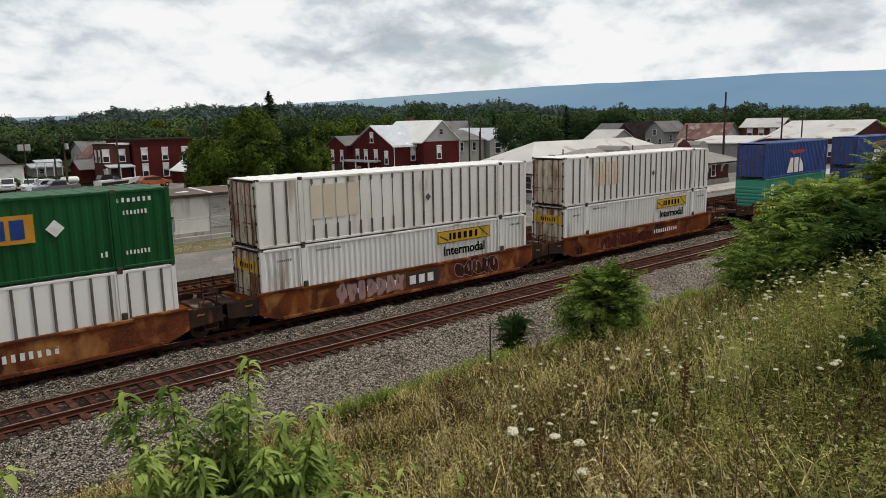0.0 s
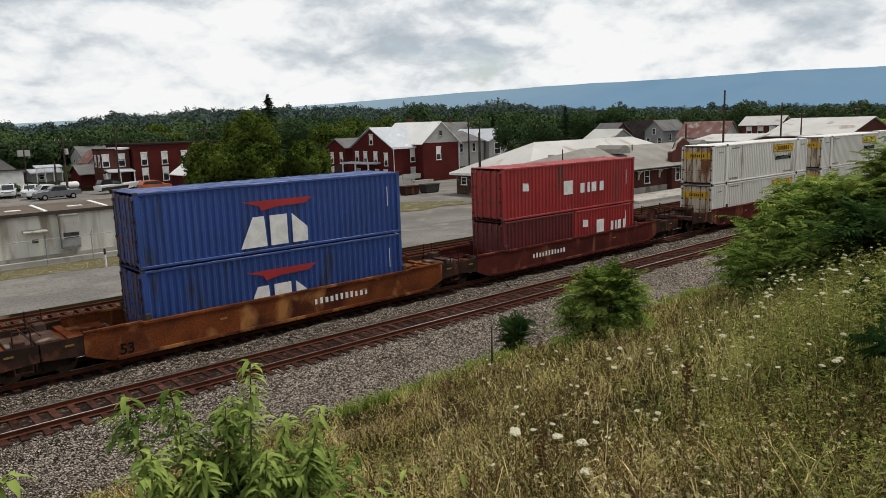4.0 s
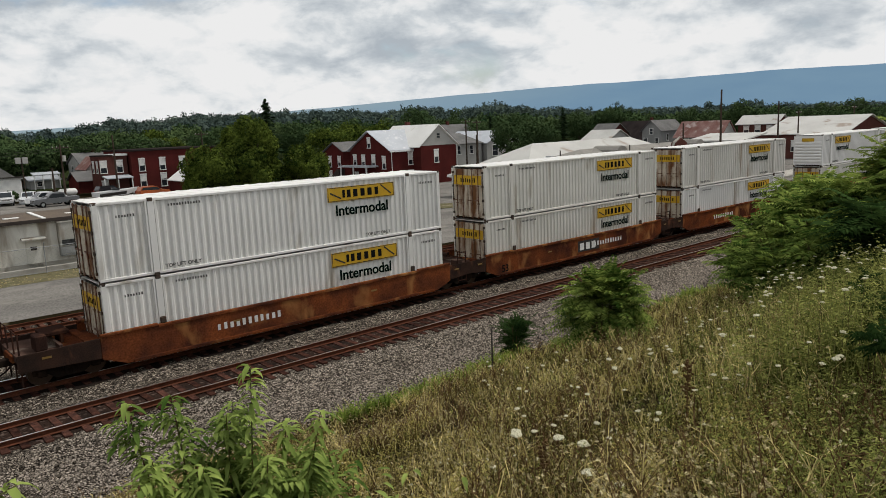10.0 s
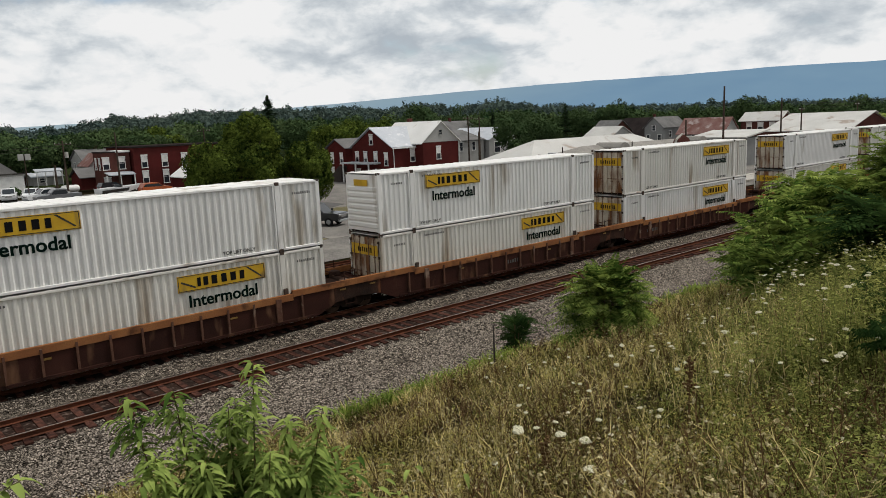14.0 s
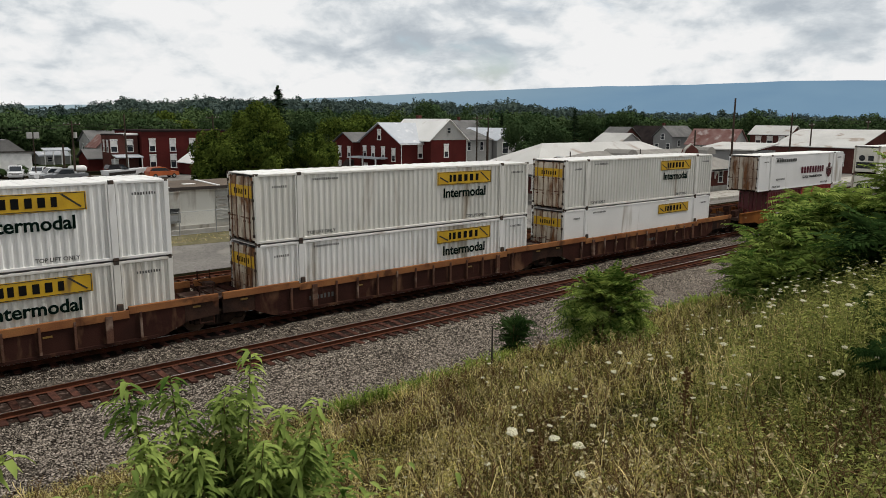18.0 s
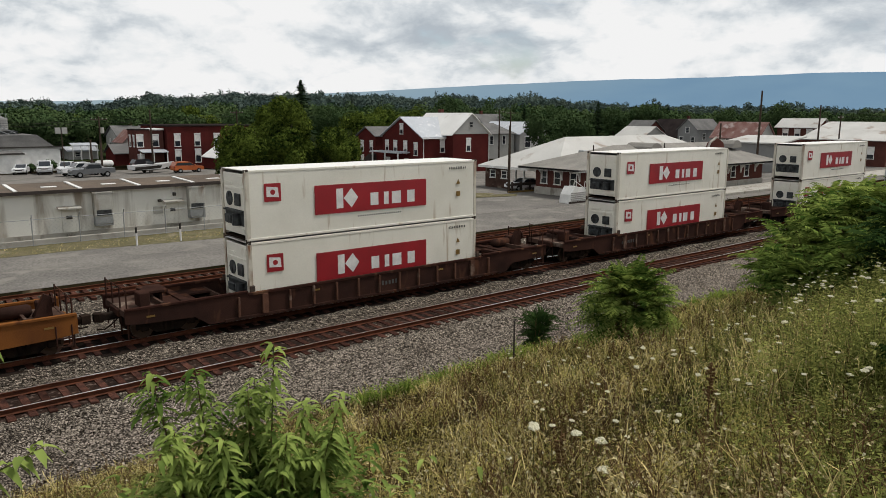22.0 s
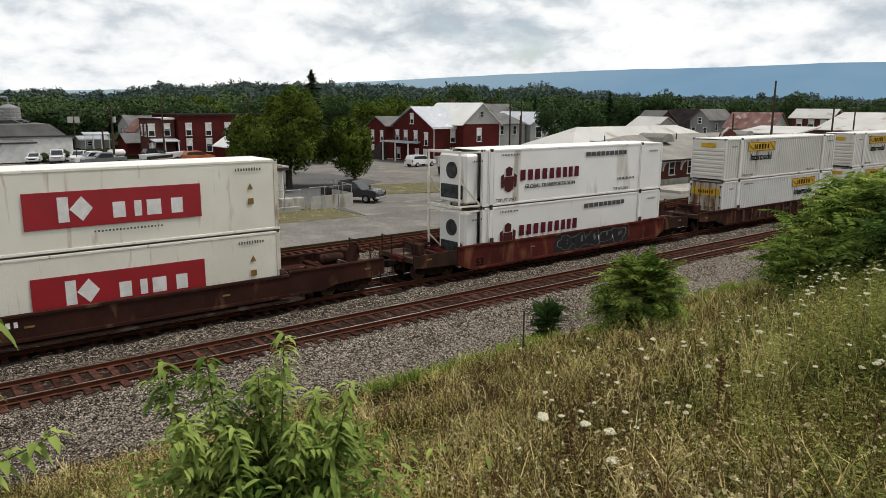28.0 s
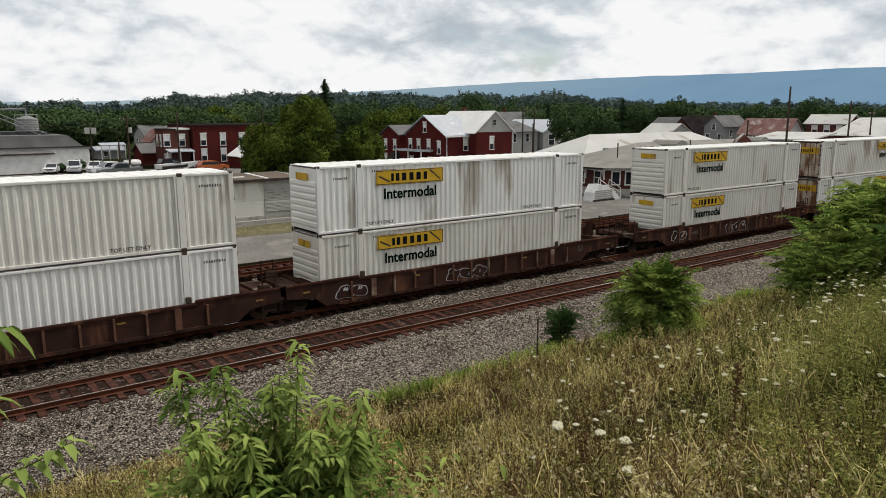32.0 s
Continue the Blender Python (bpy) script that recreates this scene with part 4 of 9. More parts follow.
    for sx, e in ((-1, left), (1, right)):
        if e == "door":
            door_end(box, L, W, H, M["doorend"] if paint in ("white", "white2") else mat, M["rod"], sx, "yellow" in signs)
        elif e == "front":
            front_end(box, L, W, H, mat, sx, "yellow" in signs)
        elif e == "reefer":
            reefer_end(box, L, W, H, sx)
        elif e == "opening":
            open_reefer_end(box, L, W, H, sx)
        elif e == "genset":
            genset_end(box, L, W, H, sx)
        elif e == "rdoor":
            door_end(box, L, W, H, mat, M["rod"], sx, False)
    yy = -W / 2 - 0.012
    if kind == "jb_flat":
        part("sill_band", cached(("sill", L), lambda: Shape().box(-L / 2 + 0.22, 5.78, -0.02, 0.02, 0.16, 0.36, 0.006).mesh("sill_band", M["sillgrey"])), M["sillgrey"], box, "grey band along the foot of the side", at=pose(0, -W / 2 - 0.004, 0))
    if "yellow" in signs:
        yellow_sign(box, flip, L, W, "noword" not in signs, 1.95)
        small_marks(box, L, W, H)
    if side == "ribbed":
        n = 25
        for i in range(n):
            x = -L / 2 + 0.75 + i * (L - 1.3) / (n - 1)
            if min(abs(x - 6.05), abs(x + 6.05)) < 0.16:
                continue
            short = 3 <= i <= 10 and kind == "ribbed_top"
            part("side_rib", cached(("rib", H, short), lambda: Shape().box(-0.042, 0.042, -0.03, 0.02, 0.15, 0.78 if short else H - 0.12, 0.008).mesh("side_rib", M["ribgrey"])), M["ribgrey"], box, at=pose(x, -W / 2 + 0.005, 0))
            if short:
                part("side_rib", cached(("ribthin", H), lambda: Shape().box(-0.010, 0.010, -0.012, 0.02, 0.78, H - 0.34, 0.003).box(-0.042, 0.042, -0.03, 0.02, H - 0.34, H - 0.12, 0.006).mesh("side_rib", M["ribgrey"])), M["ribgrey"], box, at=pose(x, -W / 2 + 0.005, 0))
        if kind in ("ribbed_top", "ribbed_full"):
            p0 = -4.9 if at[0][3] > 30 else -5.3
            for k in range(4):
                part("replaced_panel", cached(("tanp", k % 2), lambda: Shape().box(-0.27, 0.27, -0.004, 0.004, 0.0, 1.45).mesh("replaced_panel", M["tan"])), M["tan"], box, "tan replaced panel", at=pose(p0 + k * 0.64, -W / 2 - 0.006, 1.05))
            part("placard", cached(("diamond",), lambda: Shape().prism([(0, -0.18), (0.18, 0), (0, 0.18), (-0.18, 0)], "y", -0.004, 0.004).mesh("placard", M["grey_ink"])), M["grey_ink"], box, at=pose(1.0, yy, 1.5))
    if "klogo" in signs:
        flag = kind != "reefer_plain"
        w = 2.97
        x0 = -3.02 if "reefer" in kind else -1.2
        pn = part("logo_panel", cached(("kpanel",), lambda: Shape().box(0, 5.94, -0.005, 0.005, 0, 1.25, 0.003).mesh("logo_panel", M["sign_red"])), M["sign_red"], box, "red sign with white lettering bars", at=pose(x0, yy, 0.86))
        part("lettering", cached(("kbar",), lambda: Shape().box(0, 0.34, -0.003, 0.003, 0, 0.86).mesh("lettering", M["white_ink"])), M["white_ink"], pn, at=pose(1.05, -0.009, 0.20))
        part("lettering", cached(("kmark",), lambda: Shape().prism([(0.0, 0.43), (0.40, 0.0), (0.74, 0.43), (0.40, 0.86)], "y", -0.003, 0.003).mesh("lettering", M["white_ink"])), M["white_ink"], pn, at=pose(1.41, -0.009, 0.20))
        sign_bars(pn, "lettering", 2.8, 5.55, 0.22, 0.78, -0.009, 4, M["white_ink"], 7, 0.42, (1.0, 0.6, 1.2, 1.0))
        if flag:
            fl = part("flag_panel", cached(("kflag",), lambda: Shape().box(0, 0.74, -0.005, 0.005, 0, 0.74, 0.003).mesh("flag_panel", M["sign_red"])), M["sign_red"], box, "small red square sign", at=pose(-5.3, yy, 1.58))
            part("badge", cached(("kbadge",), lambda: Shape().tube([(0.37, -0.014, 0.38), (0.37, -0.011, 0.38)], 0.11, 12).mesh("badge", M["sign_red"])), M["sign_red"], fl)
            part("flag", cached(("kflagw",), lambda: Shape().prism([(0.1, 0.2), (0.64, 0.16), (0.60, 0.56), (0.1, 0.62)], "y", -0.004, 0.004).mesh("flag", M["white_ink"])), M["white_ink"], fl, at=pose(0, -0.008, 0))
        part("warning_label", cached(("warn",), lambda: Shape().prism([(-0.12, 0), (0.12, 0), (0, 0.24)], "y", -0.004, 0.004).box(-0.12, 0.12, -0.004, 0.004, -0.6, -0.36).mesh("warning_label", M["reflect"])), M["reflect"], box, at=pose(4.9, yy, 1.75))
        small_bars(box, "number_mark", 4.85, H - 0.42, yy, 1.1, 0.12, 10, M["grey_ink"])
        small_bars(box, "number_mark", 0.3, 0.62, yy, 2.4, 0.07, 20, M["grey_ink"])
    if "kred" in signs:
        sc = L / 12.19
        sign_bars(box, "lettering", -1.0 * sc if sc > 0.9 else -0.9, 0.05, 1.05, 1.85, yy, 1, M["white_ink"], 2)
        sign_bars(box, "lettering", 0.55, 3.1 if sc > 0.9 else 2.3, 1.05, 1.62, yy, 4, M["white_ink"], 7, 0.42, (1.0, 0.6, 1.2, 1.0))
        part("flag", cached(("kf2",), lambda: Shape().prism([(0, 0), (0.5, -0.03), (0.46, 0.4), (0, 0.44)], "y", -0.004, 0.004).mesh("flag", M["white_ink"])), M["white_ink"], box, at=pose(-0.37 * L, yy, 1.55))
        small_bars(box, "number_mark", L / 2 - 0.9, 1.2, yy, 0.10, 1.1, 1, M["white_ink"])
    if "swoosh" in signs:
        part("emblem", cached(("swoosh",), lambda: Shape().prism([(-1.75, 0.42), (1.55, 0.42), (1.15, 0.16), (-0.2, 0.12), (-0.9, 0.0), (-1.0, 0.2)], "y", -0.005, 0.005).mesh("emblem", M["red"])), M["red"], box, "red emblem shape", at=pose(-0.2, yy, 1.75))
        def letters():
            s = Shape()
            s.prism([(-1.6, 0), (-0.42, 0), (-0.5, 1.25), (-1.0, 1.25)], "y", -0.005, 0.005)
            s.prism([(-0.25, 0), (0.55, 0.0), (0.55, 1.25), (-0.25, 1.25)], "y", -0.005, 0.005)
            s.prism([(0.78, 0), (1.5, 0), (1.5, 0.62), (0.78, 1.25)], "y", -0.005, 0.005)
            return s.mesh("lettering", M["white_ink"])
        part("lettering", cached(("blocks",), letters), M["white_ink"], box, "white block shapes", at=pose(-0.5, yy, 0.28))
        for k in range(7):
            small_bars(box, "number_mark", -L / 2 + 0.3, 0.9 + k * 0.24, yy, 0.01, 0.01, 1, M["white_ink"])
        small_bars(box, "number_mark", L / 2 - 0.75, 1.35, yy, 0.09, 1.05, 1, M["white_ink"])
    if "vertical" in signs:
        part("name_panel", cached(("vpanel",), lambda: Shape().box(-0.26, 0.26, -0.005, 0.005, 0.0, 1.75).mesh("name_panel", M["white_ink"])), M["white_ink"], box, "white upright panel with dark bars", at=pose(-4.6, yy, 0.65))
        for k in range(5):
            small_bars(box, "lettering", -4.6, 0.8 + k * 0.3, yy - 0.006, 0.26, 0.20, 1, M["black"])
        small_bars(box, "number_mark", L / 2 - 0.75, 1.35, yy, 0.09, 1.05, 1, M["white_ink"])
    if "england" in signs:
        s0 = -0.57 if not flip else -4.04
        c0 = 5.1 if not flip else -4.85
        sign_bars(box, "lettering", s0, s0 + 4.65, 1.22, 1.78, yy, 9, M["wine"], 11, 0.34)
        part("words", text_mesh("GLOBAL TRANSPORTATION", 0.30, M["black"], 0.004), M["black"], box, at=pose(s0 + 0.35, yy, 0.80, 90, 0, 0))
        def crest():
            return Shape().prism([(-0.32, 0.35), (-0.25, 0.1), (0, 0), (0.25, 0.1), (0.32, 0.35), (0.32, 0.8), (-0.32, 0.8)], "y", -0.005, 0.005) \
                .prism([(-0.52, 0.25), (-0.36, 0.25), (-0.36, 0.95), (-0.56, 0.85)], "y", -0.005, 0.005).prism([(0.36, 0.25), (0.52, 0.25), (0.56, 0.85), (0.36, 0.95)], "y", -0.005, 0.005) \
                .prism([(-0.2, 0.84), (0.2, 0.84), (0.24, 1.2), (0, 1.32), (-0.24, 1.2)], "y", -0.005, 0.005).mesh("crest", M["crest"])
        part("crest", cached(("crest",), crest), M["crest"], box, "heraldic shield shape in dark red and blue", at=pose(c0, yy, 0.68))
        t0 = -5.2 if not flip else 1.0
        sign_bars(box, "lettering", t0, t0 + 3.6, 2.28, 2.52, yy, 9, M["grey_ink"], 13, 0.14)
        small_bars(box, "number_mark", t0 + (0.9 if not flip else 3.6), 0.82, yy, 1.6, 0.14, 12, M["grey_ink"])
        small_marks(box, L, W, H)
    if "patch" in signs:
        part("logo_panel", cached(("patch",), lambda: Shape().box(-1.05, 1.05, -0.005, 0.005, 0, 0.95).mesh("logo_panel", M["patch"])), M["patch"], box, "orange sign with blue bars", at=pose(2.42, yy, 1.35))
        sign_bars(box, "lettering", 1.55, 3.3, 1.50, 2.15, yy - 0.008, 3, M["patchblue"], 4)
        part("placard", cached(("diamondw",), lambda: Shape().prism([(0, -0.3), (0.3, 0), (0, 0.3), (-0.3, 0)], "y", -0.004, 0.004).mesh("placard", M["white_ink"])), M["white_ink"], box, at=pose(4.1, yy, 1.75))
        for z in (2.45, 2.0, 0.55):
            small_bars(box, "number_mark", L / 2 - 1.3, z, yy, 0.9 if z < 2.4 else 1.3, 0.16, 7, M["white_ink"])
        small_bars(box, "number_mark", 5.6, 0.55, yy, 0.3, 0.2, 2, M["white_ink"])
    if "sidelogo" in signs:
        part("logo_outline", cached(("olog",), lambda: Shape().box(-0.6, 0.6, -0.004, 0.004, 0, 0.05).box(-0.6, 0.6, -0.004, 0.004, 0.42, 0.47).box(-0.6, -0.55, -0.004, 0.004, 0.05, 0.42).box(0.55, 0.6, -0.004, 0.004, 0.05, 0.42).box(-0.35, 0.35, -0.004, 0.004, 0.16, 0.28).mesh("logo_outline", M["grey_ink"])), M["grey_ink"], box, at=pose(-4.6, yy, 1.8))
    return box


HC = 2.896
KINDS = {
    "jb": (16.15, HC, 2.59, "corr", "white", "white corrugated container with a yellow sign, on a well car", "door/front", "yellow"),
    "jb_clean": (16.15, HC, 2.59, "corr", "white2", "clean white corrugated container with a yellow sign, on a well car", "door/front", "yellow"),
    "jb_flat": (16.15, HC, 2.59, "plain", "white2", "smooth white container with a yellow sign, on a well car", "door/front", "yellow noword"),
    "ribbed_top": (16.15, HC, 2.59, "ribbed", "white", "white container with dark upright ribs and tan patched panels", "door/front", "marks"),
    "ribbed_full": (16.15, HC, 2.59, "ribbed", "white", "white container with full dark upright ribs and a few tan panels", "door/front", "marks"),
    "ribbed": (16.15, HC, 2.59, "ribbed", "white2", "white container with dark upright ribs, in a well car", "door/front", "marks"),
    "green": (16.15, HC, 2.59, "wide", "green", "dark green corrugated container with an orange sign", "door/front", "patch"),
    "apl": (12.19, HC, 2.44, "corr", "blue", "blue corrugated container with white block shapes, on a well car", "door/front", "swoosh"),
    "teal": (12.19, HC, 2.44, "corr", "teal", "teal corrugated container with an upright white panel, in a well car", "front/door", "vertical"),
    "kred": (12.19, HC, 2.44, "corr", "red", "bright red corrugated container with white lettering bars", "door/front", "kred"),
    "red20": (6.06, 2.591, 2.44, "corr", "red", "short red corrugated container with white lettering bars", "door/front", "kred"),
    "dred20": (6.06, 2.591, 2.44, "corr", "dred", "short dark red corrugated container, in a well car", "door/front", "marks"),
    "reefer": (12.19, HC, 2.44, "plain", "cream", "cream refrigerated container with a red sign, on a well car", "reefer/rdoor", "klogo"),
    "reefer_plain": (12.19, HC, 2.44, "plain", "cream", "cream refrigerated container with a red sign and a dark machinery bay", "opening/rdoor", "klogo"),
    "greybox": (12.19, HC, 2.44, "plain", "grey_box", "pale grey smooth container, in a well car", "rdoor/front", "sidelogo"),
    "england": (16.15, HC, 2.59, "plain", "white2", "white refrigerated container with dark red lettering bars and a crest", "door/front", "england"),
    "england_unit": (16.15, HC, 2.59, "plain", "white2", "white refrigerated container with an open frame end and a crest", "door/genset", "england"),
}


# ---------------------------------------------------------------- well cars
CY = 28.315          # the middle of the train's track; z = 0 on the rail's top


def sill_profile(h0, h1, top_end, top_mid, step, low):
    """Side of a well car, (x, z): deep over the well, raised over the bogies."""
    return [(-h0, top_end), (-h0, 0.80), (-h0 + 0.5, 0.74), (-8.45, 0.66), (-7.9, low), (7.9, low), (8.45, 0.66),
            (h1 - 0.5, 0.74), (h1, 0.80), (h1, top_end), (step + 0.12, top_end), (step, top_mid), (-step, top_mid), (-step - 0.12, top_end)]


def well_car(x, style, paint, h0, h1, seed, label):
    """One unit. h0, h1: half lengths of its sides; a long half carries an end platform."""
    car = thing("well_car", label, "rail car", pose(x, CY, 0), "well cars of the train")
    mat = M[paint]
    ribbed = style == "ribbed"
    te, tm, low = (1.30, 1.22, 0.26) if ribbed else (1.43, 1.40, 0.26) if style == "plate" else (1.50, 1.40, 0.26)
    if style == "low":
        te, tm, low = 1.46, 1.36, 0.48
    for sgn in (-1, 1):
        sill = part("side_sill", cached(("sill", style, paint, h0, h1, sgn), lambda: Shape().prism(sill_profile(h0, h1, te, tm, 6.15, low) if style not in ("plate", "chord") else [(-7.5, low), (7.5, low), (8.35, 0.60), (8.35, te), (6.27, te), (6.15, tm), (-6.15, tm), (-6.27, te), (-8.35, te), (-8.35, 0.60)], "y", sgn * 1.42, sgn * 1.50).mesh("side_sill", mat)), mat, car)
        if style in ("plate", "chord"):
            for s2, half in ((-1, h0), (1, h1)):
                part("end_sill", cached(("esill", style, half, sgn * s2), lambda: Shape().prism([(8.36, 0.64), (half, 0.74), (half, te - 0.1), (8.36, te - 0.06)], "y", sgn * s2 * 1.42, sgn * s2 * 1.49).mesh("end_sill", M["endsill"])), M["endsill"], car, "dark grimy end of the side",
                     at=pose(0, 0, 0, 0, 0, 0 if s2 > 0 else 180))
        ch = M["chord"] if style == "chord" else M["brown"] if paint == "dark" else mat
        part("top_chord", cached(("chord", style, paint, h0, h1), lambda: Shape().box(-h0 + 0.02 if style != "plate" else -8.35, -6.3, -0.09, 0.06, te - (0.2 if style == "chord" else 0.02), te + 0.07, 0.01).box(6.3, h1 - 0.02 if style != "plate" else 8.35, -0.09, 0.06, te - (0.2 if style == "chord" else 0.02), te + 0.07, 0.01)
                                  .box(-6.3, 6.3, -0.09, 0.06, tm - (0.24 if style == "chord" else 0.06), tm + 0.05, 0.01).mesh("top_chord", ch)), ch, sill, at=pose(0, sgn * 1.45, 0))
        part("bottom_chord", cached(("bchord", paint, low), lambda: Shape().box(-7.3, 7.3, -0.08, 0.08, low - 0.03, low + 0.10, 0.01).mesh("bottom_chord", mat)), mat, sill, at=pose(0, sgn * 1.46, 0))
        if ribbed or style == "chord":
            n = 13
            pm = M["post"]
            for i in range(n):
                rx = -6.7 + i * 13.4 / (n - 1)
                wide = i in (1, 11)
                part("side_post", cached(("spost", paint, tm, low, wide), lambda: Shape().prism([(-0.04, 0), (0.04, 0), (0.04, 0.09), (-0.04, 0.09)] if not wide else [(-0.12, 0), (0.12, 0), (0.12, 0.10), (-0.12, 0.10)], "z", low + 0.10, tm - 0.06).mesh("side_post", pm)),
                     pm, sill, at=pose(rx, sgn * 1.50, 0, 0, 0, 180 if sgn < 0 else 0))
        for rx in (-h0 + 0.9, -3.2, 3.6, h1 - 0.9) if sgn < 0 else ():
            part("reflector", cached(("refl",), lambda: Shape().box(-0.15, 0.15, -0.005, 0.005, -0.035, 0.035).mesh("reflector", M["reflect"])), M["reflect"], sill, at=pose(rx, sgn * 1.507, te - 0.32 if abs(rx) > 6.3 else 0.95))
    part("well_floor", cached(("wfloor", paint), lambda: Shape().box(-7.0, 7.0, -1.41, 1.41, 0.20, 0.30).box(-7.05, -6.95, -1.41, 1.41, 0.2, 1.1).box(6.95, 7.05, -1.41, 1.41, 0.2, 1.1).mesh("well_floor", M["deck"])), M["deck"], car)
    for sgn, half in ((-1, h0), (1, h1)):
        def deck():
            s = Shape()
            s.box(7.06, half - 0.25, -1.40, -0.55, 1.02, 1.10, 0.01).box(7.06, half - 0.25, 0.55, 1.40, 1.02, 1.10, 0.01)
            s.box(8.05, half, -0.55, 0.55, 0.90, 1.16, 0.02)
            s.box(8.4, 8.7, -1.40, 1.40, 1.10, 1.22, 0.02)
            return s.mesh("end_deck", mat)
        turn = pose(0, 0, 0, 0, 0, 0 if sgn > 0 else 180)
        part("end_deck", cached(("edeck", paint, half), deck), mat, car, at=turn)
        if half > 10:                                   # coupled end: platform with rails, brake gear, coupler
            part("end_platform", cached(("eplat", paint), lambda: Shape().box(9.5, 10.9, -1.45, 1.45, 1.12, 1.18, 0.01).box(10.8, 10.92, -1.45, 1.45, 0.95, 1.2, 0.01).box(9.5, 9.6, -1.2, 1.2, 1.18, 1.36).mesh("end_platform", M["deck"])), M["deck"], car, at=turn)
            for yy in (-1.35, -0.5, 0.5, 1.35):
                part("rail_post", cached(("rpost",), lambda: Shape().tube([(0, 0, 0.2), (0, 0, 2.05)], 0.03, 5).mesh("rail_post", M["dark"])), M["dark"], car, at=turn @ pose(10.88, yy, 0))
            part("hand_rail", cached(("hrail",), lambda: Shape().tube([(10.88, -1.35, 1.5), (10.88, -1.35, 2.0), (10.88, 0, 2.02), (10.88, 1.35, 2.0), (10.88, 1.35, 1.5)], 0.02, 5).mesh("hand_rail", M["dark"])), M["dark"], car, at=turn)
            part("ladder", cached(("lad",), lambda: Shape().tube([(10.3, -1.5, 0.35), (10.3, -1.5, 1.15)], 0.025, 5).tube([(10.8, -1.5, 0.35), (10.8, -1.5, 1.15)], 0.025, 5).box(10.3, 10.8, -1.52, -1.48, 0.38, 0.42).box(10.3, 10.8, -1.52, -1.48, 0.68, 0.72).mesh("ladder", M["dark"])), M["dark"], car, at=turn)
            part("coupler", cached(("coup",), lambda: Shape().box(10.2, 11.45, -0.13, 0.13, 0.72, 0.98, 0.03).prism([(11.4, -0.2), (11.72, -0.12), (11.72, 0.1), (11.55, 0.22), (11.4, 0.2)], "z", 0.70, 1.02).mesh("coupler", M["under"])), M["under"], car, at=turn)
            part("air_hose", cached(("hose",), lambda: Shape().tube([(10.9, 0.35, 0.85), (11.2, 0.36, 0.6), (11.45, 0.34, 0.45), (11.7, 0.3, 0.5)], 0.03, 5).mesh("air_hose", M["under"])), M["under"], car, at=turn)
            if sgn > 0 or style == "low":
                part("air_tank", cached(("tank",), lambda: Shape().tube([(8.7, 0.35, 1.42), (8.8, 0.35, 1.42), (9.8, 0.35, 1.42), (9.9, 0.35, 1.42)], [0.15, 0.23, 0.23, 0.15], 10).mesh("air_tank", M["dark"], True)), M["dark"], car, at=turn)
                part("brake_gear", cached(("bgear",), lambda: Shape().prism([(9.9, 1.2), (10.5, 1.2), (10.5, 1.9), (10.3, 2.0)], "y", -0.05, 0.3).tube([(10.5, 0.1, 1.75), (10.58, 0.1, 1.75)], 0.26, 10).box(10.1, 10.6, 0.5, 0.9, 1.2, 1.65, 0.04).mesh("brake_gear", M["dark"])), M["dark"], car, at=turn)
            else:
                part("brake_gear", cached(("bgear2",), lambda: Shape().box(9.0, 9.9, -0.9, 0.2, 1.5, 1.62, 0.02).box(9.2, 9.3, -0.8, 0.1, 1.1, 1.5).box(9.9, 10.3, 0.3, 0.9, 1.2, 1.75, 0.04).mesh("brake_gear", M["dark"])), M["dark"], car, at=turn)
            bogie(car, sgn * 9.35)
        # dark inner block, added to stop light showing through below the car end
        part("centre_sill", cached(("csill", half), lambda: Shape().box(7.06, half - 0.3, -0.42, 0.42, 0.34, 0.9, 0.02).box(7.2, 7.5, -1.35, 1.35, 0.25, 0.9, 0.02).mesh("centre_sill", M["under"])), M["under"], car, at=turn)
        if half <= 10 and sgn < 0:                                   # shared bogie under the joint
            bogie(car, -half - 0.02)
        if half <= 10:
            part("joint_rail", cached(("jrail",), lambda: Shape().tube([(9.0, -1.4, 1.1), (9.0, -1.4, 1.95)], 0.03, 5).tube([(9.55, -1.4, 1.1), (9.55, -1.4, 1.95)], 0.03, 5).tube([(9.0, -1.4, 1.9), (9.55, -1.4, 1.9)], 0.025, 5).tube([(9.55, -1.4, 1.5), (9.55, 0.9, 1.5)], 0.025, 5).mesh("joint_rail", M["dark"])), M["dark"], car, at=turn)
            part("joint_plate", cached(("jplate",), lambda: Shape().box(8.9, 9.72, -0.8, 0.8, 1.16, 1.26, 0.02).box(9.0, 9.4, -1.3, -0.85, 1.12, 1.5, 0.03).mesh("joint_plate", M["deck"])), M["deck"], car, at=turn)
            part("joint_ladder", cached(("jlad",), lambda: Shape().tube([(8.95, -1.46, 0.4), (8.95, -1.46, 1.3)], 0.025, 5).tube([(9.5, -1.46, 0.4), (9.5, -1.46, 1.3)], 0.025, 5).box(8.95, 9.5, -1.48, -1.44, 0.45, 0.49).box(8.95, 9.5, -1.48, -1.44, 0.8, 0.84).mesh("joint_ladder", M["dark"])), M["dark"], car, at=turn)
    for ex in (-6.05, 6.05):
        for sgn in (-1, 1):
            part("lock_block", cached(("lockb",), lambda: Shape().box(-0.11, 0.11, -0.05, 0.05, 0, 0.26, 0.03).mesh("lock_block", M["casting"])), M["casting"], car, at=pose(ex, sgn * 1.40, tm + 0.04))
    rng = random.Random(seed)
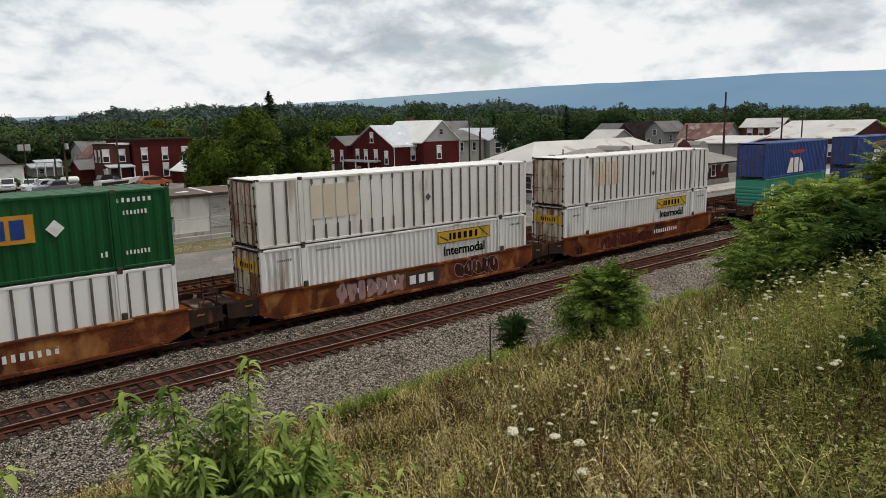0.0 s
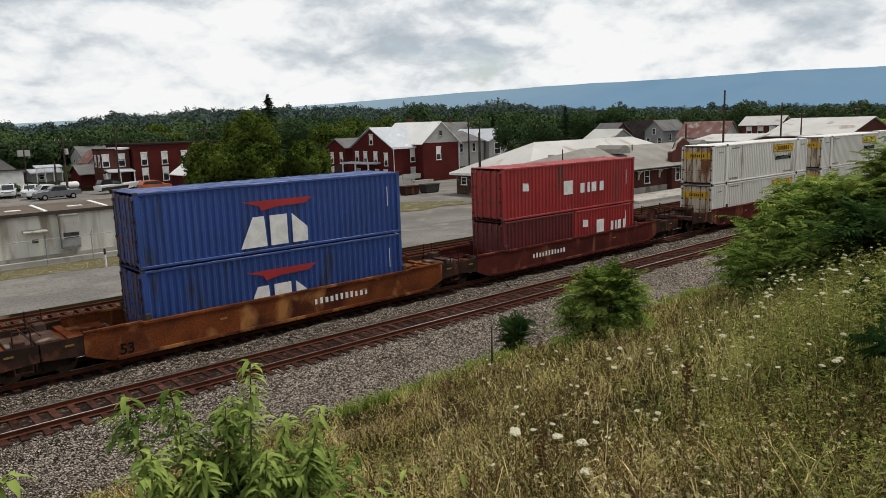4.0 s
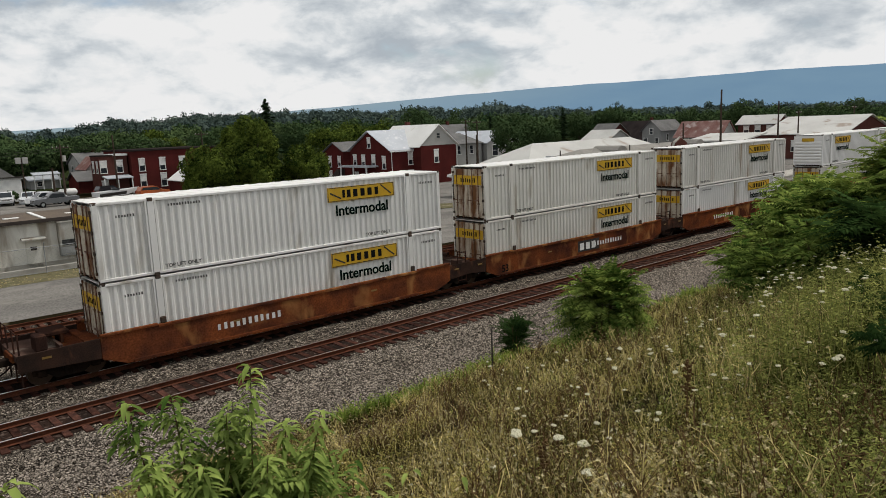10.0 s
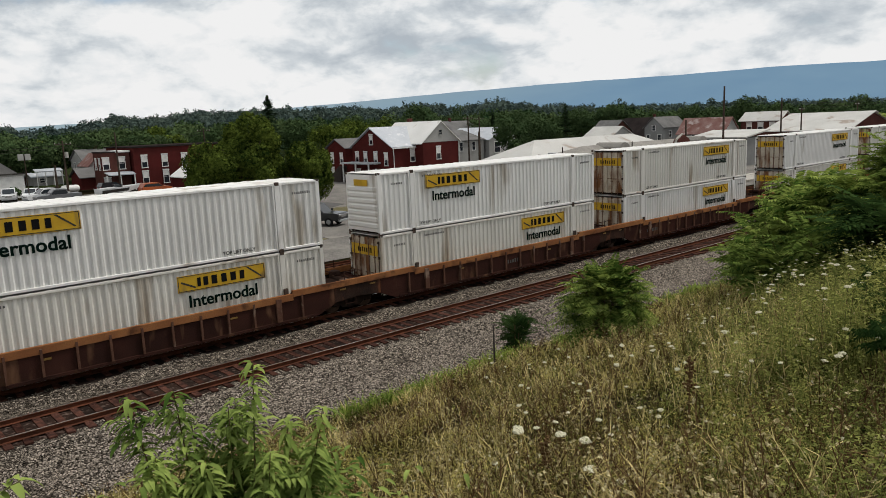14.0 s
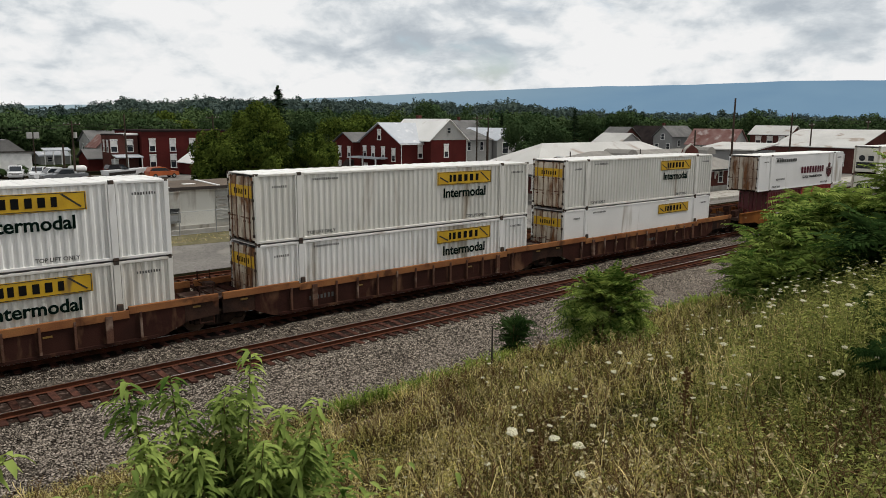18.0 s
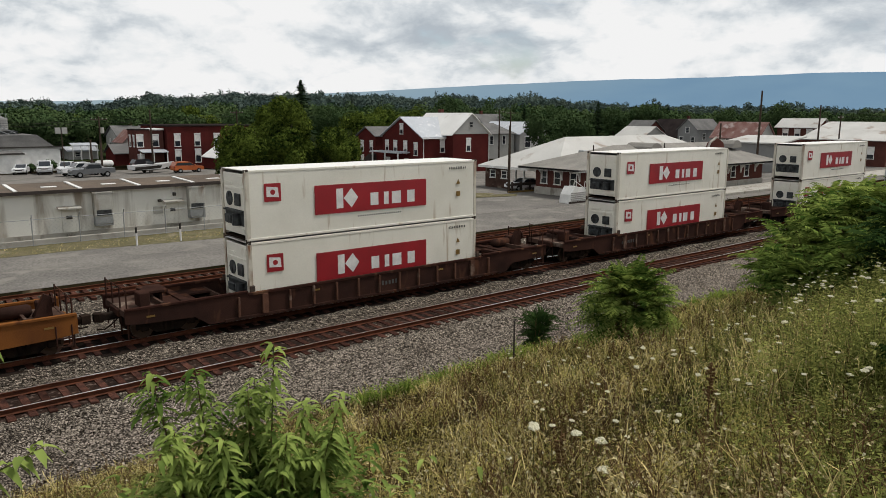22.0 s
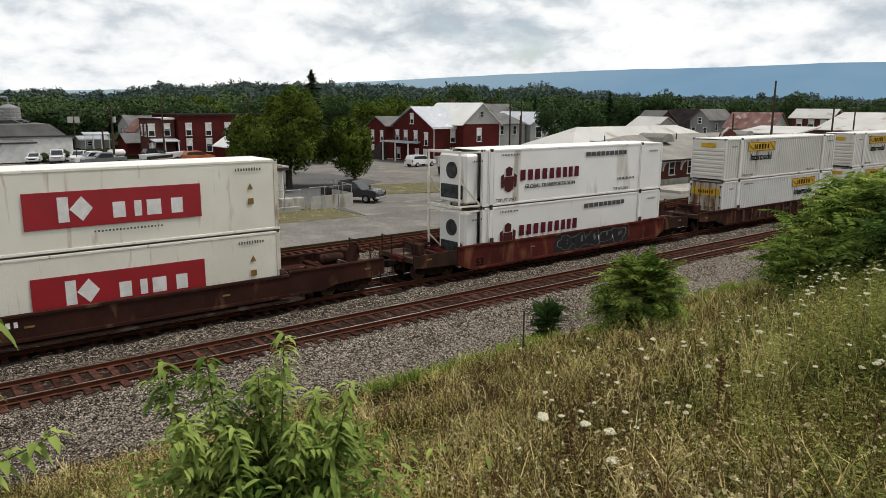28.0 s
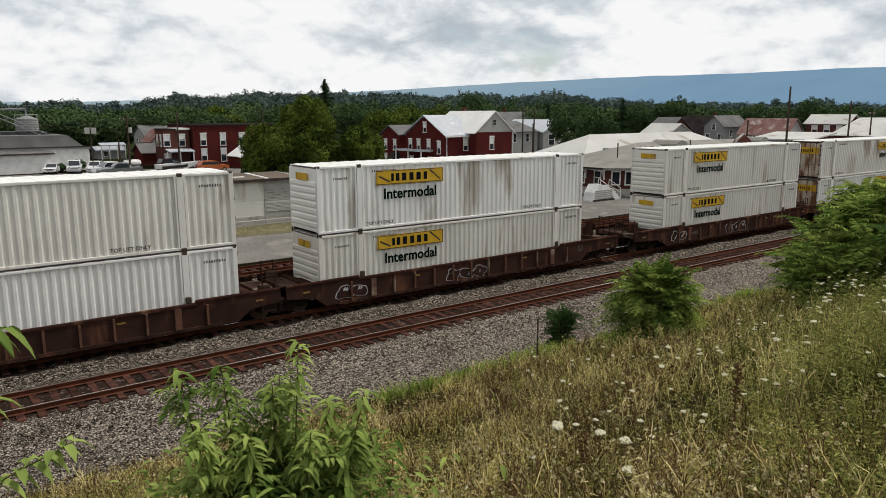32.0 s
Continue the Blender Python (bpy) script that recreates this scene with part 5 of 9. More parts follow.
    if style == "plate":
        small_bars(car, "number_mark", -2.6 if seed % 2 else 2.4, 0.72, -1.507, 2.9, 0.27, 11, M["white_ink"])
        if seed in (1, 10):
            pq = part("plaque", cached(("plaque",), lambda: Shape().box(-1.05, 1.05, -0.003, 0.003, -0.1, 0.56).mesh("plaque", M["strip"])), M["strip"], car, "dark painted panel with white bars", at=pose(0.4, -1.505, 0.62))
            sign_bars(pq, "lettering", -0.85, 0.85, 0.0, 0.42, -0.006, 3, M["white_ink"], 9, 0.35)
    elif style == "low":
        small_bars(car, "number_mark", -4.4, 0.98, -1.507, 1.9, 0.2, 8, M["white_ink"])
    else:
        small_bars(car, "number_mark", 0.6 if seed % 2 else -5.2, 0.66, -1.503, 1.3, 0.2, 7, M["grey_ink"])
    if seed % 2 == 0 and style == "plate":
        part("load_mark", text_mesh("53", 0.55, M["black"], 0.01), M["black"], car, at=pose(-7.2, -1.508, 0.40, 90, 0, 0))
    elif ribbed and seed % 3 == 0:
        part("load_mark", text_mesh("53", 0.42, M["grey_ink"], 0.006), M["grey_ink"], car, at=pose(7.6, -1.508, 0.82, 90, 0, 0))
    return car


def bogie(car, x):
    b = part("bogie", cached(("bolster",), lambda: Shape().box(-0.25, 0.25, -1.1, 1.1, 0.42, 0.78, 0.04).box(-0.9, 0.9, -0.12, 0.12, 0.45, 0.6, 0.02).mesh("bogie", M["under"])), M["under"], car, at=pose(x, 0, 0))
    for sgn in (-1, 1):
        part("side_frame", cached(("sframe",), lambda: Shape().prism([(-1.15, 0.40), (-1.15, 0.60), (-0.6, 0.74), (0.6, 0.74), (1.15, 0.60), (1.15, 0.40), (0.75, 0.45), (0.45, 0.22), (-0.45, 0.22), (-0.75, 0.45)], "y", -0.07, 0.07)
                                   .box(-1.02, -0.72, -0.12, 0.12, 0.34, 0.60, 0.03).box(0.72, 1.02, -0.12, 0.12, 0.34, 0.60, 0.03).tube([(-0.12, -0.08, 0.3), (-0.12, -0.08, 0.62)], 0.07, 8).tube([(0.12, -0.08, 0.3), (0.12, -0.08, 0.62)], 0.07, 8).mesh("side_frame", M["under"])), M["under"], b, at=pose(0, sgn * 1.02, 0))
    for wx in (-0.87, 0.87):
        for sgn in (-1, 1):
            part("wheel", cached(("wheel",), lambda: Shape().tube([(0, -0.065, 0), (0, 0.045, 0), (0, 0.045, 0), (0, 0.07, 0)], [0.42, 0.42, 0.44, 0.44], 20).tube([(0, -0.10, 0), (0, 0.08, 0)], 0.12, 10).mesh("wheel", M["wheel"])),
                 M["wheel"], b, at=pose(wx, sgn * 0.76, 0.42, 0, 0, 0 if sgn < 0 else 180))
        part("axle", cached(("axle",), lambda: Shape().tube([(0, -0.9, 0.42), (0, 0.9, 0.42)], 0.08, 8).mesh("axle", M["under"])), M["under"], b, at=pose(wx, 0, 0))


def graffiti(car, x0, x1, z0, z1, fill, line, seed, n):
    """Rounded painted blobs with an outline, no letters."""
    rng = random.Random(seed)
    w = (x1 - x0) / n
    if fill == M["paint_black"]:
        edge = [(x0 - 0.3, z0 - 0.12), (x1 + 0.15, z0 - 0.12), (x1 + 0.4, (z0 + z1) / 2), (x1 + 0.1, z1 + 0.02), (x0 - 0.1, z1 + 0.02), (x0 - 0.4, (z0 + z1) / 2)]
        part("painted_ground", Shape().prism(edge, "y", -0.0015, 0.0015), fill, car, at=pose(0, -1.503, 0))
    for k in range(n):
        cx, cz = x0 + (k + 0.5) * w, (z0 + z1) / 2
        a, b = w * rng.uniform(0.46, 0.56), (z1 - z0) / 2 * rng.uniform(0.85, 1.05)
        pts = []
        turn, lobes = rng.uniform(0, 6), rng.choice((2, 3, 4))
        for i in range(28):
            t = i * 2 * math.pi / 28
            r = 1 + 0.20 * math.sin(lobes * t + turn) + rng.uniform(-0.03, 0.03)
            pts.append((a * r * math.copysign(abs(math.cos(t)) ** 0.7, math.cos(t)), b * r * 0.92 * math.copysign(abs(math.sin(t)) ** 0.7, math.sin(t))))
        o = part("painted_shape", Shape().prism(pts, "y", -0.003, 0.003), line, car, at=pose(cx, -1.506, cz))
        part("painted_fill", Shape().prism([(p * 0.88, q * 0.90) for p, q in pts], "y", -0.003, 0.003), fill, o, at=pose(0, -0.006, 0))
        for _ in range(2):
            u, v = rng.uniform(-0.4, 0.2) * a, rng.uniform(-0.5, 0.3) * b
            part("painted_line", Shape().prism([(u, v), (u + a * 0.3, v + b * 0.1), (u + a * 0.28, v + b * 0.55), (u + a * 0.05, v + b * 0.4)], "y", -0.003, 0.003), line, o, at=pose(0, -0.011, 0))


# centre at 0 s, style, paint, half lengths, containers from the bottom up: (kind, flipped, shift along the car)
MID, END = 9.72, 11.0
CONSIST = [
    (2.0, "plate", "rustcar", END, MID, (("ribbed", 0, 0), ("green", 0, 0))),
    (21.65, "plate", "rustcar", MID, MID, (("jb_clean", 0, 0), ("ribbed_top", 0, 0))),
    (41.15, "plate", "rustcar", MID, END, (("jb_clean", 0, 0), ("ribbed_full", 0, 0))),
    (64.5, "plate", "rustcar", END, MID, (("teal", 0, 0), ("apl", 0, 0))),
    (84.0, "plate", "rustcar", MID, MID, (("apl", 0, 0), ("apl", 0, 0))),
    (103.15, "plate", "maroon", MID, END, (("dred20", 0, -3.05), ("red20", 0, 3.05), ("kred", 0, 0))),
    (127.2, "plate", "maroon", END, MID, (("jb", 0, 0), ("jb", 0, 0))),
    (146.6, "plate", "maroon", MID, MID, (("jb", 0, 0), ("jb", 0, 0))),
    (166.05, "plate", "maroon", MID, END, (("jb_clean", 0, 0), ("jb_flat", 0, 0))),
    (189.7, "plate", "rustcar", END, MID, (("jb_clean", 0, 0), ("jb_clean", 0, 0))),
    (209.0, "plate", "rustcar", MID, MID, (("jb", 0, 0), ("jb", 0, 0))),
    (228.5, "plate", "rustcar", MID, END, (("jb_clean", 0, 0), ("jb", 0, 0))),
    (252.35, "chord", "brown", END, MID, (("jb", 0, 0), ("jb_clean", 1, 0))),
    (271.6, "chord", "brown", MID, MID, (("jb", 0, 0), ("jb_clean", 1, 0))),
    (290.9, "chord", "brown", MID, END, (("jb_clean", 0, 0), ("jb", 0, 0))),
    (313.8, "chord", "brown", END, MID, (("jb", 0, 0), ("jb_clean", 0, 0))),
    (333.4, "chord", "brown", MID, MID, (("jb_clean", 0, 0), ("jb", 0, 0))),
    (352.7, "chord", "brown", MID, END, (("jb_flat", 0, 0), ("jb", 0, 0))),
    (376.05, "low", "yellowcar", END, END, (("dred20", 0, -3.05), ("red20", 0, 3.05), ("england", 0, 0))),
    (399.6, "ribbed", "dark", END, END, (("reefer", 0, 0), ("reefer", 0, 0))),
    (423.1, "ribbed", "dark", END, END, (("reefer", 0, 0), ("reefer", 0, 0))),
    (446.5, "ribbed", "dark", END, END, (("reefer", 0, 0), ("reefer", 0, 0))),
    (470.05, "low", "redcar", END, END, (("greybox", 0, 0), ("reefer", 0, 0))),
    (493.7, "low", "brown", END, END, (("reefer", 0, 0), ("reefer_plain", 0, 0))),
    (517.35, "plate", "maroon", END, END, (("england_unit", 1, 0), ("england_unit", 1, 0))),
    (540.6, "ribbed", "dark", END, MID, (("jb_clean", 0, 0), ("jb", 1, 0))),
    (560.3, "ribbed", "dark", MID, MID, (("jb_clean", 1, 0), ("jb", 1, 0))),
    (580.0, "ribbed", "dark", MID, END, (("jb", 1, 0), ("jb_clean", 1, 0))),
    (603.5, "ribbed", "dark", END, MID, (("jb", 1, 0), ("jb", 1, 0))),
    (623.0, "ribbed", "dark", MID, MID, (("jb_clean", 0, 0), ("jb", 0, 0))),
    (642.5, "ribbed", "dark", MID, END, (("jb", 0, 0), ("jb_clean", 1, 0))),
]
ROLLING = []


def build_train():
    labels = {"rustcar": "rusty orange-brown steel well car carrying stacked containers", "maroon": "dark maroon steel well car with painted marks, carrying containers",
              "brown": "brown ribbed well car with an orange top edge, carrying containers", "dark": "dark brown well car with upright side posts, carrying containers",
              "yellowcar": "weathered yellow-orange well car carrying stacked containers", "redcar": "dark red well car carrying two stacked containers"}
    for n, (x, style, paint, h0, h1, load) in enumerate(CONSIST):
        car = well_car(x, style, paint, h0, h1, n, labels[paint])
        ROLLING.append(car)
        top = 0.355
        for kind, flip, dx in load:
            if kind in ("red20",):
                z = 0.355
            else:
                z = top
            box = container(kind, pose(x + dx, CY, z), bool(flip))
            ROLLING.append(box)
            if kind != "red20":
                top = z + KINDS[kind][1] + 0.006
        if n == 1:
            graffiti(car, -4.6, -0.8, 0.35, 1.35, M["paint_pink"], M["paint_grey"], 3, 7)
            graffiti(car, 2.5, 5.6, 0.35, 1.35, M["brown"], M["paint_pink"], 4, 5)
        if n == 2:
            graffiti(car, -5.2, 0.6, 0.35, 1.15, M["maroon"], M["dark"], 8, 8)
        if n == 3:
            graffiti(car, 3.0, 6.0, 0.5, 1.3, M["rustcar"], M["paint_pink"], 12, 5)
        if n == 6:
            graffiti(car, 1.4, 7.0, 0.35, 1.36, M["paint_black"], M["paint_white"], 21, 5)
        if n == 7:
            graffiti(car, -5.6, -0.9, 0.32, 1.35, M["paint_black"], M["paint_white"], 22, 4)
            graffiti(car, 0.5, 5.5, 0.4, 1.3, M["maroon"], M["redcar"], 23, 5)
        if n == 8:
            graffiti(car, -5.6, 2.0, 0.32, 1.3, M["dark"], M["paint_white"], 24, 9)
            graffiti(car, 4.9, 7.2, 0.5, 1.3, M["maroon"], M["paint_pink"], 25, 3)
        if n == 24:
            graffiti(car, -1.2, 4.5, 0.4, 1.33, M["paint_black"], M["paint_grey"], 26, 5)
        if n == 27 or n == 28:
            graffiti(car, -7.4, -5.9, 0.35, 1.05, M["dark"], M["paint_white"], 27 + n, 2)
            graffiti(car, -1.5, 1.0, 0.3, 1.0, M["dark"], M["paint_white"], 30 + n, 3)


build_train()


# ---------------------------------------------------------------- ground, tracks, roads
def tree_line(az):
    """How high, in degrees, the wooded hills stand in each direction."""
    return float(np.interp(az, [0, 20, 24.8, 26.1, 30, 32.7, 34.8, 37, 41.8, 43, 44.6, 46, 47.4, 50.4, 53.5, 55.7, 62, 67.5, 70, 73.3, 75.5, 77.8, 80.5, 82, 95, 120],
                           [0.4, 0.65, 0.8, 1.0, 0.82, 0.84, 1.1, 1.0, 1.3, 1.65, 1.82, 1.65, 1.3, 1.9, 1.4, 1.85, 1.8, 1.85, 1.45, 1.62, 1.05, 0.8, 1.2, 0.95, 1.0, 1.0]))


def ground_z(x, y):
    if y < -3:
        z = 6.75
    elif y < 18.6:
        z = 6.6 - 0.391 * max(y, -0.4) + 0.16 * noise.noise(Vector((x * 0.35, y * 0.35, 1.7))) + 0.06 * noise.noise(Vector((x * 1.3, y * 1.3, 4.7)))
        if y > 17.0:
            z = max(z, -0.66)
    elif y < 40.5:
        z = -0.72
    else:
        z = -0.40
    r = math.hypot(x, y)
    if r > 260 and y > 60:
        az = math.degrees(math.atan2(y, x))
        rise = max(0.0, 1200 * math.tan(radians(tree_line(az))) - 12) * 0.8
        k = min(1.0, (r - 260) / 900)
        z += rise * k * k * (3 - 2 * k)
    return z


def build_ground():
    xs = sorted(set([-3000, -1500, -800, -400, -200, -120, -80, -60] + list(range(-50, 60, 1)) + list(range(60, 160, 5)) + list(range(160, 420, 20)) + list(range(420, 1400, 80)) + [1600, 2000, 2600, 3400, 4600]))
    ys = sorted(set([-2500, -1000, -300, -100, -40, -20, -10, -6, -3.01, -2, -1, -0.4] + [round(0.5 * k, 2) for k in range(0, 37)] + [18.7, 19.2, 20, 30, 40.4, 40.6, 50, 60, 80, 110, 150, 200, 260] + list(range(300, 1400, 60)) + [1500, 1800, 2300, 3000, 4000, 4700]))
    v = [(x, y, ground_z(x, y)) for y in ys for x in xs]
    n = len(xs)
    f = [(j * n + i, j * n + i + 1, (j + 1) * n + i + 1, (j + 1) * n + i) for j in range(len(ys) - 1) for i in range(n - 1)]
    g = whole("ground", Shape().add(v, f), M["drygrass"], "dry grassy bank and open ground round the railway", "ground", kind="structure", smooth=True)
    g.data.materials.append(M["woodfloor"])
    g.data.polygons.foreach_set("material_index", [1 if v[q[0]][1] > 140 or v[q[0]][0] > 190 else 0 for q in f])


build_ground()


def ballast_z(y):
    return float(np.interp(y, [18.4, 18.9, 21.3, 22.0, 25.4, 26.0, 26.4, 30.2, 32.5, 34.6, 35.8, 38.7, 40.3], [-0.95, -0.58, -0.42, -0.225, -0.225, -0.33, -0.225, -0.225, -0.60, -0.60, -0.30, -0.30, -0.62]))


def build_ballast():
    xs = [-900, -500, -200, -100, -50, -20] + [0.5 * k for k in range(-20, 140)] + list(range(70, 140, 5)) + [150, 180, 220, 300, 420, 600, 900, 1500]
    ys = [18.4, 18.65, 18.9, 19.4, 20, 20.7, 21.3, 21.7, 22.0, 22.6, 23.2, 23.8, 24.4, 25, 25.4, 26.0, 26.4, 27.2, 28.3, 29.4, 30.2, 31, 32.5, 33.5, 34.6, 35.8, 37.2, 38.7, 39.4, 40.3]
    v = []
    for y in ys:
        for x in xs:
            w = 0.0 if y > 19 else 0.35 * noise.noise(Vector((x * 0.25, 3.1, 0)))
            v.append((x, y + w, ballast_z(y) + 0.035 * noise.noise(Vector((x * 0.9, y * 0.9, 0.3)))))
    n = len(xs)
    f = [(j * n + i, j * n + i + 1, (j + 1) * n + i + 1, (j + 1) * n + i) for j in range(len(ys) - 1) for i in range(n - 1)]
    whole("ballast", Shape().add(v, f), M["ballast"], "grey crushed stone bed under the tracks", "ballast", kind="structure", smooth=True)


build_ballast()
RAIL = [(-0.07, -0.17), (0.07, -0.17), (0.07, -0.155), (0.012, -0.135), (0.010, -0.045), (0.036, -0.03), (0.036, -0.004), (0.030, 0.0), (-0.030, 0.0), (-0.036, -0.004), (-0.036, -0.03), (-0.010, -0.045), (-0.012, -0.135), (-0.07, -0.155)]


def build_track(y, name, label, x0, x1, shiny, rusty_tie=True):
    tr = thing(name, label, "track", pose(0, y, 0), kind="structure")
    for sgn in (-1, 1):
        rl = part("rail", Shape().prism(RAIL, "x", -900, 1500), M["rail"], tr, at=pose(0, sgn * 0.7535, 0))
        part("rail_head", Shape().box(-900, 1500, -0.028, 0.028, 0.0, 0.004), M["railtop"] if shiny else M["rail"], rl, "worn bright running surface")
    rng = random.Random(int(y * 10))
    tie = [cached(("tie", k), lambda: Shape().box(-0.115, 0.115, -1.30 + 0.03 * k, 1.30 + 0.02 * k, -0.36, -0.172, 0.012)
                  .box(-0.10, 0.10, -0.92, -0.60, -0.172, -0.160).box(-0.10, 0.10, 0.60, 0.92, -0.172, -0.160).mesh("tie", M["tie"])) for k in range(3)]
    n = int((x1 - x0) / 0.55)
    for i in range(n):
        part("tie", rng.choice(tie), M["tie"], tr, at=pose(x0 + i * 0.55 + rng.uniform(-0.03, 0.03), rng.uniform(-0.06, 0.06), rng.uniform(-0.012, 0.008), 0, 0, rng.uniform(-1.3, 1.3)))
    s = Shape()
    for i in range(int((420 - x1) / 0.55)):
        x = x1 + i * 0.55
        s.box(x - 0.115, x + 0.115, -1.3, 1.3, -0.36, -0.172)
    for i in range(int((x0 + 60) / 0.55)):
        x = x0 - (i + 1) * 0.55
        s.box(x - 0.115, x + 0.115, -1.3, 1.3, -0.36, -0.172)
    tagged(part("far_ties", s, M["tie"], tr), kind="stuff")
    return tr


build_track(23.72, "near_track", "empty railway track with rusty rails and old wooden ties", -4, 72, True)
BED_X = [-900, -200, -60, -20] + [0.5 * k for k in range(-20, 140)] + list(range(70, 140, 5)) + [200, 420, 1500]
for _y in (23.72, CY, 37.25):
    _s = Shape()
    # the sheet under the train is wider and carries painted undercar shade
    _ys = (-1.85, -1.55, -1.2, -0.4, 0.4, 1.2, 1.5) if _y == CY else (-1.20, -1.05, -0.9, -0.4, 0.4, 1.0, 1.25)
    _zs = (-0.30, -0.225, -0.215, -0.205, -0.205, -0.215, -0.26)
    _v = [(x, _y + u + (0.1 * noise.noise(Vector((x, u, 2))) if abs(u) > 1.3 else 0), w + 0.012 * noise.noise(Vector((x * 3, u * 3, 8))) + (-0.1 if _y > 30 else 0)) for u, w in zip(_ys, _zs) for x in BED_X]
    _n = len(BED_X)
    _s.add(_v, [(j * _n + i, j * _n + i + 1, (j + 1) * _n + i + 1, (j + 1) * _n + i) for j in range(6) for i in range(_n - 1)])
    whole("stained_ballast", _s, M["oilyshade" if _y == CY else "stain"], "oily stone under the train, painted darker for its shade" if _y == CY else "rust-stained stone between the rails", "ballast", kind="structure", smooth=True)
build_track(CY, "main_track", "railway track under the moving container train", 0, 60, True)
build_track(37.25, "siding_track", "rusty siding track beside the road", 2, 40, False)


def slab(name, pts, z, material, label, thick=0.3):
    return whole(name, Shape().prism(pts, "z", z - thick, z), material, label, "pavement", kind="structure")


slab("road", [(-700, 40.6), (900, 40.6), (900, 47.0), (60, 47.0), (24, 49.2), (10, 50.8), (-700, 50.8)], -0.385, M["asphalt"], "worn grey asphalt road along the siding")
slab("parking_lot", [(30.5, 48.85), (60, 47.05), (900, 47.05), (900, 84), (84, 84), (84, 100), (40, 118), (36, 100), (46, 82), (46, 70), (33, 62)], -0.380, M["asphalt"], "worn asphalt parking lot with pale patches")
slab("back_lot", [(-60, 61.6), (30, 61.6), (36, 100), (40, 118), (38, 122), (-60, 122)], -0.384, M["asphalt"], "grey asphalt yard with parked vehicles")
slab("yard_corner", [(27.6, 56.5), (30.45, 56.5), (30.45, 54.0), (30.6, 49.0), (33.0, 62.05), (45.9, 70.1), (45.9, 82), (36, 99.8), (30.1, 66), (30.1, 61.5), (27.6, 61.5)], -0.3825, M["asphalt2"], "darker asphalt corner under the trees")
slab("grass_verge", [(-300, 50.85), (10, 50.85), (24, 49.25), (30.4, 48.9), (30.4, 56.4), (-300, 56.4)], -0.378, M["verge"], "thin dry grass verge before the fence")
slab("grass_island", [(36, 61), (47, 57), (56, 60), (50, 66), (40, 68)], -0.33, M["verge"], "dry grass island in the parking lot", 0.2)
slab("grass_island_far", [(45, 60), (56, 56.5), (57.5, 58), (47, 62)], -0.32, M["verge"], "thin grass strip in the parking lot", 0.2)


# ---------------------------------------------------------------- the town beyond the road
G = -0.385                        # level of the town's ground


def window_part(parent, x, y, z0, z1, w, face, trim="trimwhite", sill=True, hood=True):
    """A sash window in a wall. face: '-y' or '-x', the way it looks."""
    h = z1 - z0
    turn = pose(x, y, z0) if face == "-y" else pose(x, y, z0, 0, 0, -90)
    wn = part("window", cached(("wfr", w, h, trim, hood), lambda: Shape().box(-w / 2 - 0.1, -w / 2, -0.06, 0.03, -0.02, h + 0.02).box(w / 2, w / 2 + 0.1, -0.06, 0.03, -0.02, h + 0.02)
              .box(-w / 2 - 0.14, w / 2 + 0.14, -0.09, 0.03, h, h + (0.22 if hood else 0.1)).box(-w / 2 - 0.14, w / 2 + 0.14, -0.12, 0.03, -0.12, 0.0).box(-w / 2, w / 2, -0.045, 0.0, h / 2 - 0.03, h / 2 + 0.03)
              .mesh("window", M[trim])), M[trim], parent, at=turn)
    part("pane", cached(("wpn", w, h), lambda: Shape().box(-w / 2, w / 2, -0.02, 0.01, 0, h).mesh("pane", M["pane"])), M["pane"], wn)
    if hood:
        drop = h * (0.42, 0.55, 0.5, 0.62)[int(x * 3 + y * 5 + z0 * 7) % 4]
        part("blind", cached(("wbl", w, round(drop, 2)), lambda: Shape().box(-w / 2 + 0.02, w / 2 - 0.02, -0.026, -0.021, -drop, -0.02).mesh("blind", M["trimwhite"])), M["trimwhite"], wn, at=pose(0, 0, h))
    return wn


def gable_roof(parent, x0, x1, y0, y1, ze, zr, axis, mat, over=0.35, thick=0.12, name="roof"):
    """Two slopes as one sheet with thickness. axis: the way the ridge runs."""
    s = Shape()
    if axis == "x":
        ym = (y0 + y1) / 2
        k = (zr - ze) / (ym - y0)
        p = [(y0 - over, ze - k * over), (ym, zr), (y1 + over, ze - k * over), (y1 + over, ze - k * over + thick), (ym, zr + thick), (y0 - over, ze - k * over + thick)]
        s.prism(p, "x", x0 - over, x1 + over)
    else:
        xm = (x0 + x1) / 2
        k = (zr - ze) / (xm - x0)
        p = [(x0 - over, ze - k * over), (xm, zr), (x1 + over, ze - k * over), (x1 + over, ze - k * over + thick), (xm, zr + thick), (x0 - over, ze - k * over + thick)]
        s.prism(p, "y", y0 - over, y1 + over)
    return part(name, s, mat, parent)


def gable_walls(parent, x0, x1, y0, y1, ze, zr, axis, mat, name="wall"):
    if axis == "x":
        s = Shape().prism([(y0, G), (y1, G), (y1, ze), ((y0 + y1) / 2, zr - 0.02), (y0, ze)], "x", x0, x1)
    else:
        s = Shape().prism([(x0, G), (x1, G), (x1, ze), ((x0 + x1) / 2, zr - 0.02), (x0, ze)], "y", y0, y1)
    return part(name, s, mat, parent)


